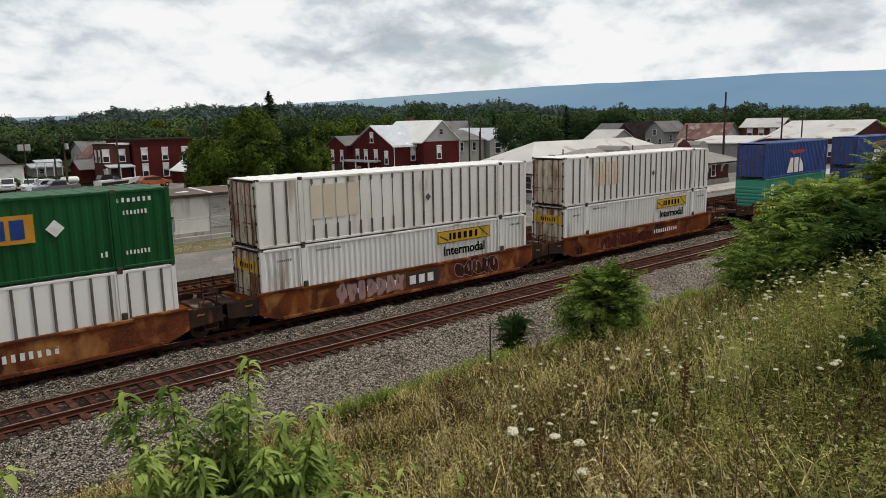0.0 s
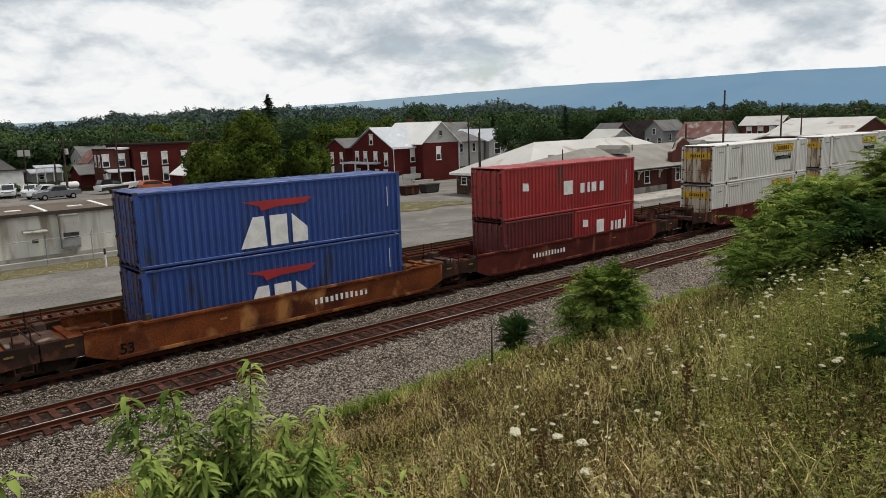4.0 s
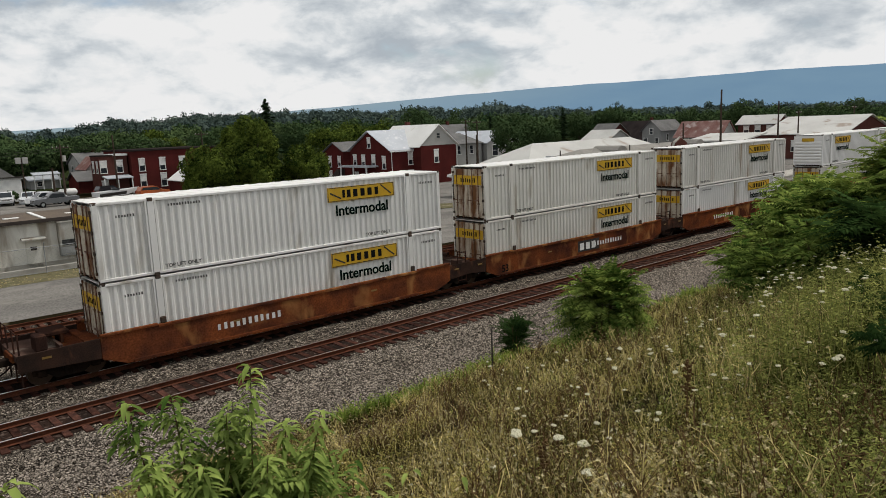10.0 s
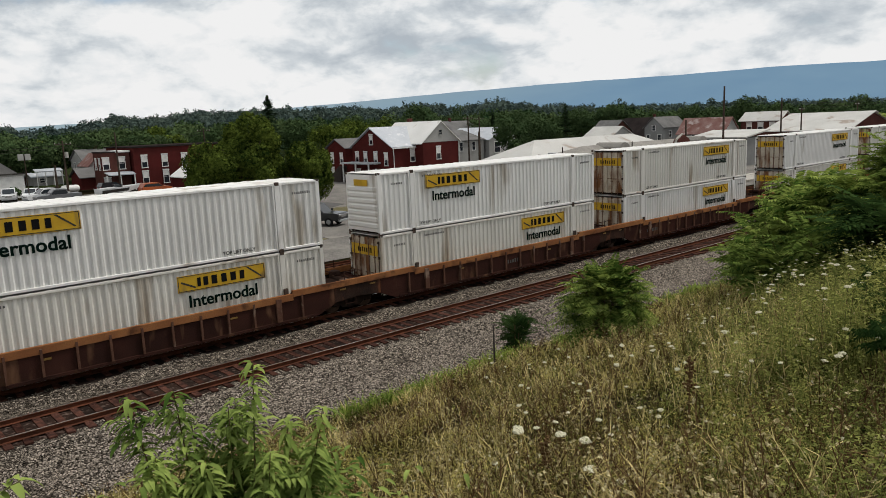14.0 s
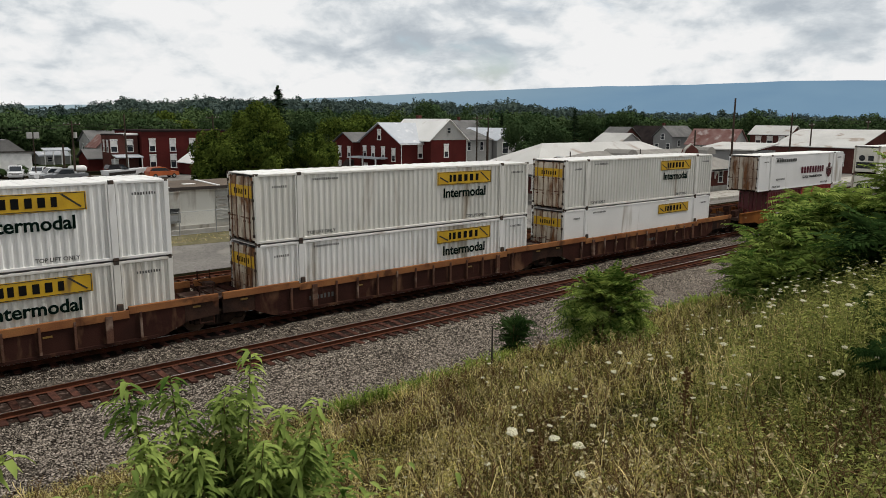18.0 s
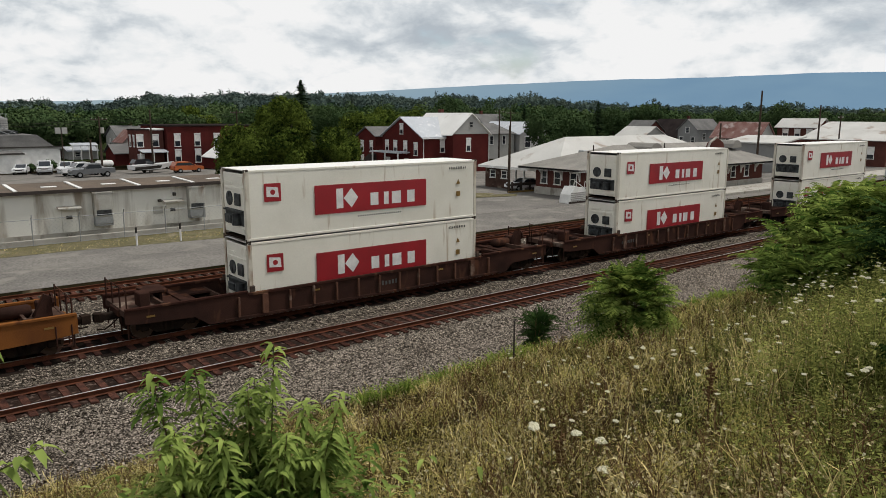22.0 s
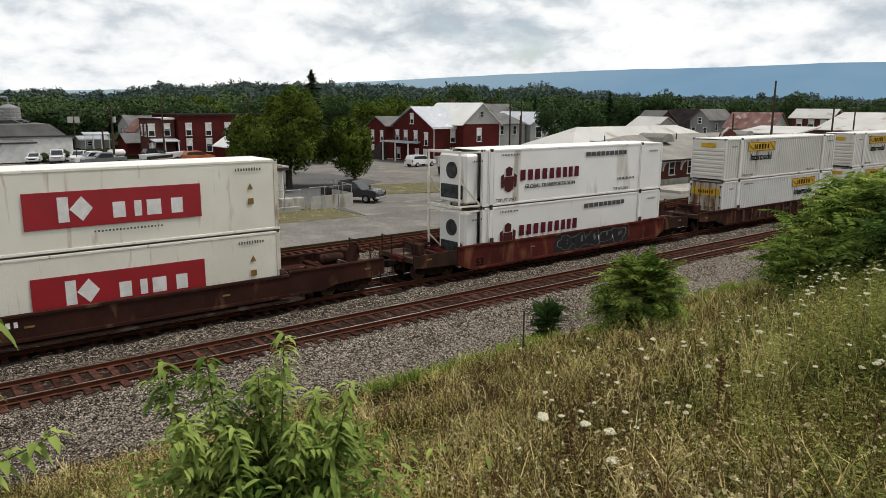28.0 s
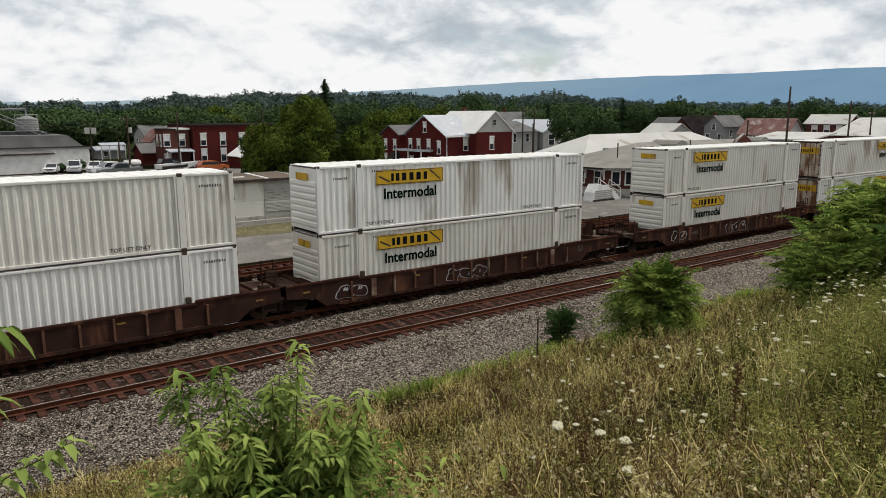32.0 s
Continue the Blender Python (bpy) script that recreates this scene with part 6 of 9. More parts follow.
def white_shed():
    b = thing("metal_building", "long low white metal building with a brown roof behind a fence", "building", Matrix.Identity(4))
    x0, x1, y0, y1 = -16.0, 27.15, 56.5, 61.2
    wl = part("wall", Shape().box(x0, x1, y0, y0 + 0.2, G, 2.92).box(x1 - 0.2, x1, y0 + 0.2, y1, G, 2.95).box(x0, x0 + 0.2, y0 + 0.2, y1, G, 2.95).box(x0 + 0.2, x1 - 0.2, y1 - 0.2, y1, G, 2.95), M["wallwhite"], b)
    part("foundation", Shape().box(x0 - 0.05, x1 + 0.05, y0 - 0.06, y0 - 0.004, G, 0.02), M["concrete"], b)
    part("roof", Shape().prism([(y0 - 0.35, 2.96), (y1 + 0.3, 3.10), (y1 + 0.3, 3.22), (y0 - 0.35, 3.08)], "x", x0 - 0.3, x1 + 0.3), M["roofbrown"], b)
    part("eave_trim", Shape().box(x0 - 0.3, x1 + 0.32, y0 - 0.42, y0 - 0.36, 2.86, 3.10), M["trimdark"], b)
    part("side_trim", Shape().box(x1 + 0.30, x1 + 0.36, y0 - 0.36, y1 + 0.3, 2.9, 3.23), M["trimwhite"], b)
    for k in range(9):
        x = -8.9 + k * 4.05
        part("roof_strip", cached(("rstrip",), lambda: Shape().prism([(0, 0), (4.6, 0.125), (4.6, 0.185), (0, 0.06)], "x", -0.12, 0.12).mesh("roof_strip", M["whiteroof"])), M["whiteroof"], b, at=pose(x + 0.9, y0 - 0.2, 3.09))
    for k in range(8):
        part("roof_patch", cached(("rpatch",), lambda: Shape().prism([(0, 0), (0.5, 0.0135), (0.5, 0.05), (0, 0.04)], "x", -0.5, 0.5).mesh("roof_patch", M["whiteroof"])), M["whiteroof"], b, at=pose(-5.6 + k * 4.05, y0 + 1.6, 3.125))
    for x in (13.6, 20.45):
        ac = part("air_unit", cached(("ac",), lambda: Shape().box(-0.62, 0.62, -0.62, 0.0, 1.0, 2.72, 0.03).box(-0.68, 0.68, -0.66, 0, 2.72, 2.8).mesh("air_unit", M["acgrey"])), M["acgrey"], b, "grey wall-hung air unit", at=pose(x, y0 - 0.01, 0))
        part("grille", cached(("acg",), lambda: Shape().box(-0.5, 0.5, -0.65, -0.6, 1.1, 1.5).mesh("grille", M["machine"])), M["machine"], ac)
        part("bracket", cached(("acb",), lambda: Shape().box(-0.6, -0.52, -0.6, 0, 0.35, 1.0).box(0.52, 0.6, -0.6, 0, 0.35, 1.0).box(-0.6, 0.6, -0.6, -0.5, 0.35, 0.45).box(-0.55, 0.55, -0.62, -0.58, 0.5, 1.0).mesh("bracket", M["steel"])), M["steel"], ac)
    for x in (11.4, 18.7, 3.2):
        d = part("door", cached(("sdoor",), lambda: Shape().box(-0.48, 0.48, -0.06, -0.01, G, 1.62, 0.01).mesh("door", M["wallwhite"])), M["wallwhite"], b, at=pose(x, y0, 0))
        part("door_hood", cached(("shood",), lambda: Shape().prism([(-0.62, 1.78), (0, 1.88), (0, 1.80), (-0.62, 1.70)], "x", -0.75, 0.75).mesh("door_hood", M["acgrey"])), M["acgrey"], d)
        part("door_window", cached(("swin",), lambda: Shape().box(-0.2, 0.2, -0.08, -0.06, 0.95, 1.2).mesh("door_window", M["strip"])), M["strip"], d)
    part("vent", Shape().box(17.25, 17.95, y0 - 0.08, y0 - 0.01, 0.85, 1.40, 0.01), M["acgrey"], b)
    part("wall_lamp", Shape().box(17.6, 17.85, y0 - 0.3, y0 - 0.01, 1.75, 1.95, 0.03), M["strip"], b)
    part("wall_lamp", Shape().box(18.75, 18.95, y0 - 0.3, y0 - 0.01, 2.15, 2.4, 0.03), M["strip"], b)
    lv = part("louvre_panel", Shape().box(24.15, 26.6, y0 - 0.05, y0 - 0.01, G, 2.72), M["acgrey"], b, "grey slatted panel")
    slat = Shape().prism([(-0.10, 0.0), (-0.05, 0.10), (-0.05, 0.0)], "x", 24.2, 26.55).mesh("slat", M["acgrey"])
    for k in range(20):
        part("slat", slat, M["acgrey"], lv, at=pose(0, y0, 0.35 + k * 0.115))
    part("downpipe", Shape().tube([(27.0, y0 - 0.08, G), (27.0, y0 - 0.08, 2.9)], 0.05, 6), M["trimwhite"], b)


white_shed()


def fence():
    f = thing("chain_link_fence", "grey chain-link fence with steel posts in front of the white building", "fence", Matrix.Identity(4))
    post = Shape().tube([(0, 0, G), (0, 0, 1.45), (0, -0.25, 1.75)], 0.035, 6).mesh("post", M["steel"])
    xs = [-15 + 2.9 * k for k in range(15)]
    for x in xs:
        part("post", post, M["steel"], f, at=pose(x + 0.4, 54.0, 0))
    for z in (-0.30, 1.42):
        part("rail_wire", Shape().tube([(-15, 54.0, z), (27.5, 54.0, z)], 0.022, 5), M["steel"], f)
    s = Shape()
    for k in range(150):
        x = -15 + k * 0.283
        for a, b in ((0, 1.72), (1.72, 0)):
            s.tube([(x, 54.0, -0.30 + a), (x + 1.72, 54.0, -0.30 + b)], 0.0035, 3)
    tagged(part("mesh_wire", s, M["steel"], f), kind="stuff")
    whole("low_wall", Shape().box(-16, 27.5, 54.35, 54.6, G, 0.0, 0.02), M["concrete"], "low concrete kerb wall along the fence", "wall", kind="structure")
    g = thing("screened_fence", "chain-link fence with grey screening fabric round a yard corner", "fence", Matrix.Identity(4))
    for x, y in ((28.4, 54.2), (29.8, 54.2), (31.2, 54.3), (32.6, 54.5), (32.9, 56.5), (33.1, 58.5), (33.3, 60.5)):
        part("post", Shape().tube([(x, y, G), (x, y, 1.55)], 0.035, 6), M["steel"], g)
    part("fabric", Shape().box(28.4, 32.6, 54.30, 54.33, G, 0.75), M["acgrey"], g)
    part("fabric", Shape().box(32.75, 32.78, 54.6, 60.5, G, 0.75), M["acgrey"], g)
    part("top_rail", Shape().tube([(28.4, 54.2, 1.5), (32.6, 54.5, 1.5), (33.3, 60.5, 1.5)], 0.025, 5), M["steel"], g)
    whole("concrete_block", Shape().box(26.1, 28.2, 54.8, 55.6, G, 0.65, 0.04), M["concrete"], "grey concrete block beside the fence", "block")
    for x in (14.15, 17.1):
        bo = thing("bollard", "white post with a dark top in the grass verge", "bollard", pose(x, 50.35, 0), "bollards by the road")
        part("post", cached(("bol",), lambda: Shape().tube([(0, 0, -0.7), (0, 0, 0.45)], 0.07, 8).mesh("post", M["trimwhite"])), M["trimwhite"], bo)
        part("cap", cached(("bolc",), lambda: Shape().tube([(0, 0, 0.45), (0, 0, 0.85)], 0.072, 8).mesh("cap", M["strip"])), M["strip"], bo)


fence()


def red_house():
    h = thing("red_house", "two-storey dark red brick house with a pale metal roof", "house", Matrix.Identity(4))
    gable_walls(h, 67.0, 79.5, 88.0, 98.6, 5.1, 7.95, "x", M["redbrick"])
    gable_roof(h, 67.0, 79.5, 88.0, 98.6, 5.15, 8.0, "x", M["metalroof"], 0.4)
    wing = part("wing", Shape().box(71.4, 78.7, 86.0, 88.0, G, 5.55).box(73.0, 78.7, 88.0, 99.0, 5.1, 5.55), M["redbrick"], h)
    part("gable", Shape().prism([(71.0, 5.5), (78.95, 5.5), (74.98, 8.6)], "y", 85.95, 86.2), M["siding"], wing, "pale gable wall")
    gable_roof(h, 71.2, 78.8, 86.0, 97.0, 5.55, 8.62, "y", M["whiteroof"], 0.35, name="wing_roof")
    part("gutter", Shape().box(66.7, 71.3, 87.5, 87.62, 4.78, 4.95), M["trimwhite"], h)
    part("downpipe", Shape().tube([(67.15, 87.85, G), (67.15, 87.85, 4.8)], 0.06, 6), M["trimwhite"], h)
    part("downpipe", Shape().tube([(78.75, 85.9, G), (78.75, 85.9, 5.4)], 0.06, 6), M["trimwhite"], h)
    window_part(h, 74.5, 85.99, 2.9, 4.7, 0.75, "-y")
    window_part(h, 71.9 - 1.0, 87.99, 2.75, 4.5, 0.75, "-y")
    window_part(h, 70.9, 87.99, 0.2, 1.7, 0.75, "-y")
    window_part(h, 74.98, 85.94, 6.6, 7.3, 0.6, "-y", "siding", hood=False)
    for y, z in ((89.6, 2.3), (95.0, 2.5), (97.3, 2.5), (92.3, 2.5)):
        window_part(h, 66.99, y, z, z + 1.75, 0.75, "-x")
    window_part(h, 66.99, 93.3, 5.5, 6.9, 0.7, "-x")
    for y in (89.8, 92.0, 97.0):
        window_part(h, 66.99, y, -0.1, 1.5, 0.75, "-x")
    p = part("porch_roof", Shape().prism([(91.0, 2.55), (98.6, 2.55), (98.6, 2.78), (91.0, 2.78)], "x", 64.6, 66.9), M["metalroof"], h)
    for y in (91.3, 94.8, 98.3):
        part("porch_post", cached(("ppost",), lambda: Shape().box(-0.09, 0.09, -0.09, 0.09, G, 2.56).mesh("porch_post", M["trimwhite"])), M["trimwhite"], p, at=pose(64.8, y, 0))
    part("stairs", Shape().prism([(98.8, G), (103.0, G), (99.4, 2.2), (98.8, 2.2)], "x", 64.7, 65.9), M["trimdark"], h)
    part("chimney", Shape().box(76.6, 77.3, 95.5, 96.2, 6.5, 9.3, 0.02), M["brick"], h)
    part("steps", Shape().box(69.0, 72.6, 85.2, 85.9, G, 0.0).box(66.9, 70.0, 86.5, 87.6, G, 0.75, 0.02), M["concrete"], h)
    part("porch_rail", Shape().box(67.6, 71.2, 86.45, 86.5, 0.2, 1.0), M["siding"], h)
    n = thing("brick_house", "narrow red brick house with a grey gable roof beside trees", "house", Matrix.Identity(4))
    gable_walls(n, 67.2, 78.0, 101.0, 106.4, 4.95, 6.3, "x", M["redbrick"])
    gable_roof(n, 67.2, 78.0, 101.0, 106.4, 5.0, 6.35, "x", M["shingle"], 0.35)
    for y in (102.2, 105.0):
        window_part(n, 67.19, y, 2.4, 4.0, 0.7, "-x")
        window_part(n, 67.19, y, 0.0, 1.6, 0.7, "-x")


red_house()


def simple_house(x0, x1, y0, y1, ze, zr, axis, wall, roof, label, wins=(), chimney=None, porch=False, name="house"):
    h = thing(name, label, "house", Matrix.Identity(4), "houses of the town")
    gable_walls(h, x0, x1, y0, y1, ze, zr, axis, M[wall])
    gable_roof(h, x0, x1, y0, y1, ze + 0.04, zr + 0.04, axis, M[roof])
    for face, a, z0, z1, w in wins:
        if face == "-y":
            window_part(h, a, y0 - 0.01, z0, z1, w, "-y", hood=False)
        else:
            window_part(h, x0 - 0.01, a, z0, z1, w, "-x", hood=False)
    if chimney:
        part("chimney", Shape().box(chimney[0] - 0.3, chimney[0] + 0.3, chimney[1] - 0.3, chimney[1] + 0.3, ze, zr + 0.9, 0.02), M["brick"], h)
    if porch:
        part("porch_roof", Shape().prism([(y0 - 2.0, 2.3), (y0, 2.7), (y0, 2.85), (y0 - 2.0, 2.45)], "x", x0 + 0.2, x1 - 0.2), M[roof], h)
        for k in range(4):
            x = x0 + 0.4 + k * (x1 - x0 - 0.8) / 3
            part("porch_post", Shape().box(x - 0.07, x + 0.07, y0 - 1.95, y0 - 1.81, G, 2.32), M["trimwhite"], h)
    return h


def brick_block():
    b = thing("brick_building", "two-storey flat-roofed dark red brick building with white window trim", "building", Matrix.Identity(4))
    part("wall", Shape().box(40.9, 56.0, 124.0, 138.0, G, 6.35), M["redbrick"], b)
    part("cornice", Shape().box(40.7, 56.2, 123.8, 138.2, 6.35, 6.62, 0.02), M["darkroof"], b)
    for x in (42.6, 46.0, 49.4, 52.8):
        window_part(b, x, 123.99, 3.1, 5.0, 0.85, "-y")
    for x in (42.6, 46.0, 52.8):
        window_part(b, x, 123.99, 0.35, 2.4, 0.85, "-y")
    for y in (126.5, 130.5, 134.5):
        window_part(b, 40.89, y, 3.1, 5.0, 0.85, "-x")
    w = thing("row_house", "brown brick row house with a porch beside the larger building", "house", Matrix.Identity(4), "houses of the town")
    part("wall", Shape().box(36.2, 40.6, 125.0, 129.5, G, 5.75), M["brick"], w)
    part("cornice", Shape().box(38.4, 40.65, 124.7, 129.6, 5.75, 6.05, 0.02), M["trimwhite"], w)
    part("parapet", Shape().box(36.1, 38.38, 124.9, 129.6, 5.75, 5.95), M["darkroof"], w)
    for x in (36.8, 39.3):
        window_part(w, x, 124.99, 3.1, 4.9, 0.9, "-y")
    window_part(w, 36.8, 124.99, 0.2, 1.7, 0.9, "-y")
    for y in (126.2, 128.2):
        window_part(w, 36.19, y, 3.1, 4.8, 0.6, "-x")
    part("porch_roof", Shape().prism([(122.6, 2.15), (124.98, 2.5), (124.98, 2.65), (122.6, 2.3)], "x", 36.4, 40.6), M["metalroof"], w)
    for x in (36.1, 38.2, 40.4):
        part("porch_post", Shape().box(x - 0.08, x + 0.08, 122.7, 122.86, G, 2.2), M["trimwhite"], w)
    s = thing("red_shed", "small red shed with a white gable roof", "shed", Matrix.Identity(4))
    gable_walls(s, 45.2, 49.5, 113.5, 119.5, 1.55, 3.0, "y", M["redbrick"])
    gable_roof(s, 45.2, 49.5, 113.5, 119.5, 1.6, 3.05, "y", M["whiteroof"], 0.3)
    part("door", Shape().box(47.9, 48.9, 113.44, 113.49, G, 1.5), M["brick"], s)


brick_block()


SHRUBS = []


def left_town():
    b = thing("white_barn", "white flat-fronted building with a grey roof behind", "building", Matrix.Identity(4))
    part("wall", Shape().box(4.0, 25.2, 127.0, 141.0, G, 3.0), M["trimwhite"], b)
    part("parapet", Shape().box(3.8, 25.4, 126.8, 127.1, 3.0, 3.35), M["siding"], b)
    part("roof", Shape().prism([(3.0, 3.3), (24.8, 3.3), (22.6, 5.1), (3.0, 5.1)], "y", 129.0, 141.0), M["shingle"], b)
    part("lean_to", Shape().box(3.0, 19.4, 124.4, 126.75, G, 2.4), M["trimwhite"], b)
    part("lean_to_roof", Shape().prism([(124.1, 2.4), (126.75, 2.7), (126.75, 2.82), (124.1, 2.55)], "x", 3.0, 19.7), M["shingle"], b)
    part("fascia", Shape().box(3.7, 25.5, 126.7, 126.78, 3.22, 3.42), M["strip"], b, "dark edge strip")
    part("lean_to_edge", Shape().box(2.9, 19.8, 124.0, 124.08, 2.38, 2.6), M["strip"], b, "dark edge strip")
    part("back_block", Shape().box(3.0, 21.0, 136.0, 141.5, 5.1, 5.6).box(4.0, 20.4, 136.4, 141.0, G, 5.1), M["machine"], b, "dark block under the bin")
    silo = thing("grain_bin", "grey ribbed steel grain bin on a dark block", "silo", pose(18.4, 138.6, 5.6))
    n = 20
    ring = [(1.7 * math.cos(k * 2 * math.pi / n), 1.7 * math.sin(k * 2 * math.pi / n)) for k in range(n)]
    part("shell", Shape().prism(ring, "z", 0.0, 2.0), M["sidinggrey"], silo)
    for k in range(7):
        part("hoop", cached(("hoop",), lambda: Shape().prism([(1.03 * p, 1.03 * q) for p, q in ring], "z", -0.05, 0.05).mesh("hoop", M["siding"])), M["siding"], silo, at=pose(0, 0, 0.15 + k * 0.29))
    part("cone_roof", Shape().tube([(0, 0, 2.0), (0, 0, 2.55)], [1.75, 0.35], 20), M["sidinggrey"], silo)
    part("rail", Shape().tube([(*ring[k % n], 2.75) for k in range(n + 1)], 0.035, 4), M["steel"], silo)
    for k in range(0, n, 3):
        part("rail_post", cached(("binpost",), lambda: Shape().tube([(0, 0, 1.95), (0, 0, 2.75)], 0.035, 4).mesh("rail_post", M["steel"])), M["steel"], silo, at=pose(*ring[k], 0))
    conv = thing("conveyor", "grey steel lattice conveyor above the white building", "conveyor", Matrix.Identity(4))
    for dz in (0.0, 0.7):
        part("chord", Shape().tube([(8.0, 137.5, 11.0 + dz), (20.6, 135.0, 4.6 + dz)], 0.09, 4), M["steel"], conv)
    for k in range(12):
        u = k / 11
        part("lacing", Shape().tube([(8 + 12.6 * u, 137.5 - 2.5 * u, 11.0 - 6.4 * u), (8 + 12.6 * min(1, u + 0.06), 137.5 - 2.5 * u, 11.7 - 6.4 * min(1, u + 0.06))], 0.05, 4), M["steel"], conv)
    part("spout", Shape().tube([(12.0, 138.6, 9.0), (18.4, 138.6, 9.3)], 0.16, 6).tube([(18.4, 138.6, 9.3), (18.4, 138.6, 7.9)], 0.12, 6), M["sidinggrey"], conv)
    part("leg", Shape().tube([(12.0, 137.0, 5.2), (12.0, 137.0, 9.0)], 0.12, 4), M["steel"], conv)
    for x, y, h, q in ((23.6, 125.9, 2.0, 1.1), (21.9, 123.6, 1.7, 1.2), (20.4, 123.4, 1.5, 1.0)):
        SHRUBS.append((x, y, h, q))
    simple_house(40.2, 48.5, 150, 159, 4.0, 6.0, "x", "siding", "shingle", "pale two-storey house with a grey roof", [("-y", 44.4, 2.6, 3.7, 0.8), ("-x", 153, 2.4, 3.6, 0.8), ("-x", 156, 2.4, 3.6, 0.8)], chimney=(44, 155))
    simple_house(39.3, 43.3, 143.5, 149.9, 3.3, 5.3, "y", "siding", "redroof", "small pale gabled house with a brown roof", [("-y", 41.3, 2.3, 3.3, 0.7)], porch=True)
    simple_house(34.9, 38.2, 133, 139, 1.7, 3.1, "x", "redbrick", "shingle", "small red outbuilding with a grey roof")
    simple_house(28.4, 33.2, 163, 171, 1.5, 2.5, "x", "brick", "darkroof", "low brown house with a dark roof", [("-y", 30.0, 0.2, 1.2, 0.8)])
    simple_house(32.4, 37.6, 156, 162, 1.2, 1.9, "x", "siding", "metalroof", "low pale carport with a flat metal roof", [("-y", 34.0, 0.2, 1.0, 0.8)], porch=True)


left_town()


def row_behind():
    """Houses between the red house and the far poles, by their fronts."""
    simple_house(99, 108, 110, 124, 4.6, 6.6, "x", "siding", "shingle", "pale house with a grey gable roof", [("-y", 101.5, 2.6, 4.2, 0.8), ("-y", 105, 2.6, 4.2, 0.8), ("-x", 114, 2.6, 4.2, 0.8)], chimney=(104, 117))
    simple_house(108.6, 118.5, 109, 123, 4.5, 6.9, "y", "siding", "metalroof", "pale gabled house with a balcony", [("-y", 111, 1.8, 4.0, 1.6), ("-y", 115, 1.8, 4.0, 1.6)])
    simple_house(118, 127, 128, 142, 5.2, 8.6, "x", "sidinggrey", "shingle", "grey house behind the trees", chimney=(121, 135))
    simple_house(130, 138, 93.7, 100.8, 4.0, 6.0, "y", "siding", "paleroof", "low house with a white metal roof")
    simple_house(150, 158, 107.8, 114.0, 4.6, 7.2, "y", "brick", "shingle", "brown house with a grey gable roof")
    simple_house(162, 172, 106.4, 115.5, 3.3, 7.5, "y", "brick", "darkroof", "house with a steep dark roof and a chimney", [], (167, 106.9))
    simple_house(150, 160, 93.7, 98.6, 5.4, 7.6, "x", "sidinggrey", "shingle", "white gabled house with a dark window", [("-x", 96.1, 4.6, 5.8, 0.8), ("-x", 94.6, 2.2, 3.6, 0.8), ("-x", 97.6, 2.2, 3.6, 0.8), ("-y", 153, 3.0, 4.4, 0.8), ("-y", 157, 3.0, 4.4, 0.8)])
    simple_house(150, 157, 79.0, 90.0, 3.8, 7.0, "y", "siding", "redroof", "long house with a rusty red metal roof", [("-x", 82, 2.0, 3.4, 0.9), ("-x", 86, 2.0, 3.4, 0.9)])
    b = thing("brick_store", "two-storey brown brick building with a white metal roof", "building", Matrix.Identity(4))
    gable_walls(b, 160, 166, 71.5, 80.1, 6.1, 7.8, "y", M["brick"])
    gable_roof(b, 160, 166, 71.5, 80.1, 6.15, 7.85, "y", M["paleroof"], 0.5)
    for y in (73.0, 75.6, 78.2):
        window_part(b, 159.99, y, 4.0, 5.5, 1.1, "-x")
        window_part(b, 159.99, y, 0.8, 2.4, 1.1, "-x")
    w = thing("warehouse", "long dark-walled warehouse with a white sheet roof", "building", Matrix.Identity(4))
    gable_walls(w, 140.0, 164.0, 50.5, 65.0, 4.2, 7.2, "y", M["brick"])
    gable_roof(w, 140.0, 164.0, 50.5, 65.0, 4.25, 7.25, "y", M["paleroof"], 0.6)
    for y in (53, 56, 59, 62):
        window_part(w, 139.99, y, 1.0, 2.9, 1.2, "-x")
    l = thing("long_shed", "low pale shed with a white roof behind the station", "shed", Matrix.Identity(4))
    part("wall", Shape().box(112.5, 120.0, 55.6, 64.9, G, 4.0), M["sidinggrey"], l)
    part("roof", Shape().prism([(112.0, 4.05), (120.4, 5.0), (120.4, 5.2), (112.0, 4.25)], "y", 55.2, 65.3), M["paleroof"], l)


row_behind()


def hip_roof(parent, x0, x1, y0, y1, ze, zr, run, mat, thick=0.15, name="roof"):
    ym = (y0 + y1) / 2
    a, b = (x0 + run, ym, zr), (x1 - run, ym, zr)
    c = [(x0, y0, ze), (x1, y0, ze), (x1, y1, ze), (x0, y1, ze)]
    low = [(x, y, z - thick) for x, y, z in c]
    s = Shape().add(c + [a, b] + low, [(0, 1, 5, 4), (1, 2, 5), (2, 3, 4, 5), (3, 0, 4), (0, 6, 7, 1), (1, 7, 8, 2), (2, 8, 9, 3), (3, 9, 6, 0), (9, 8, 7, 6)])
    return part(name, s, mat, parent)


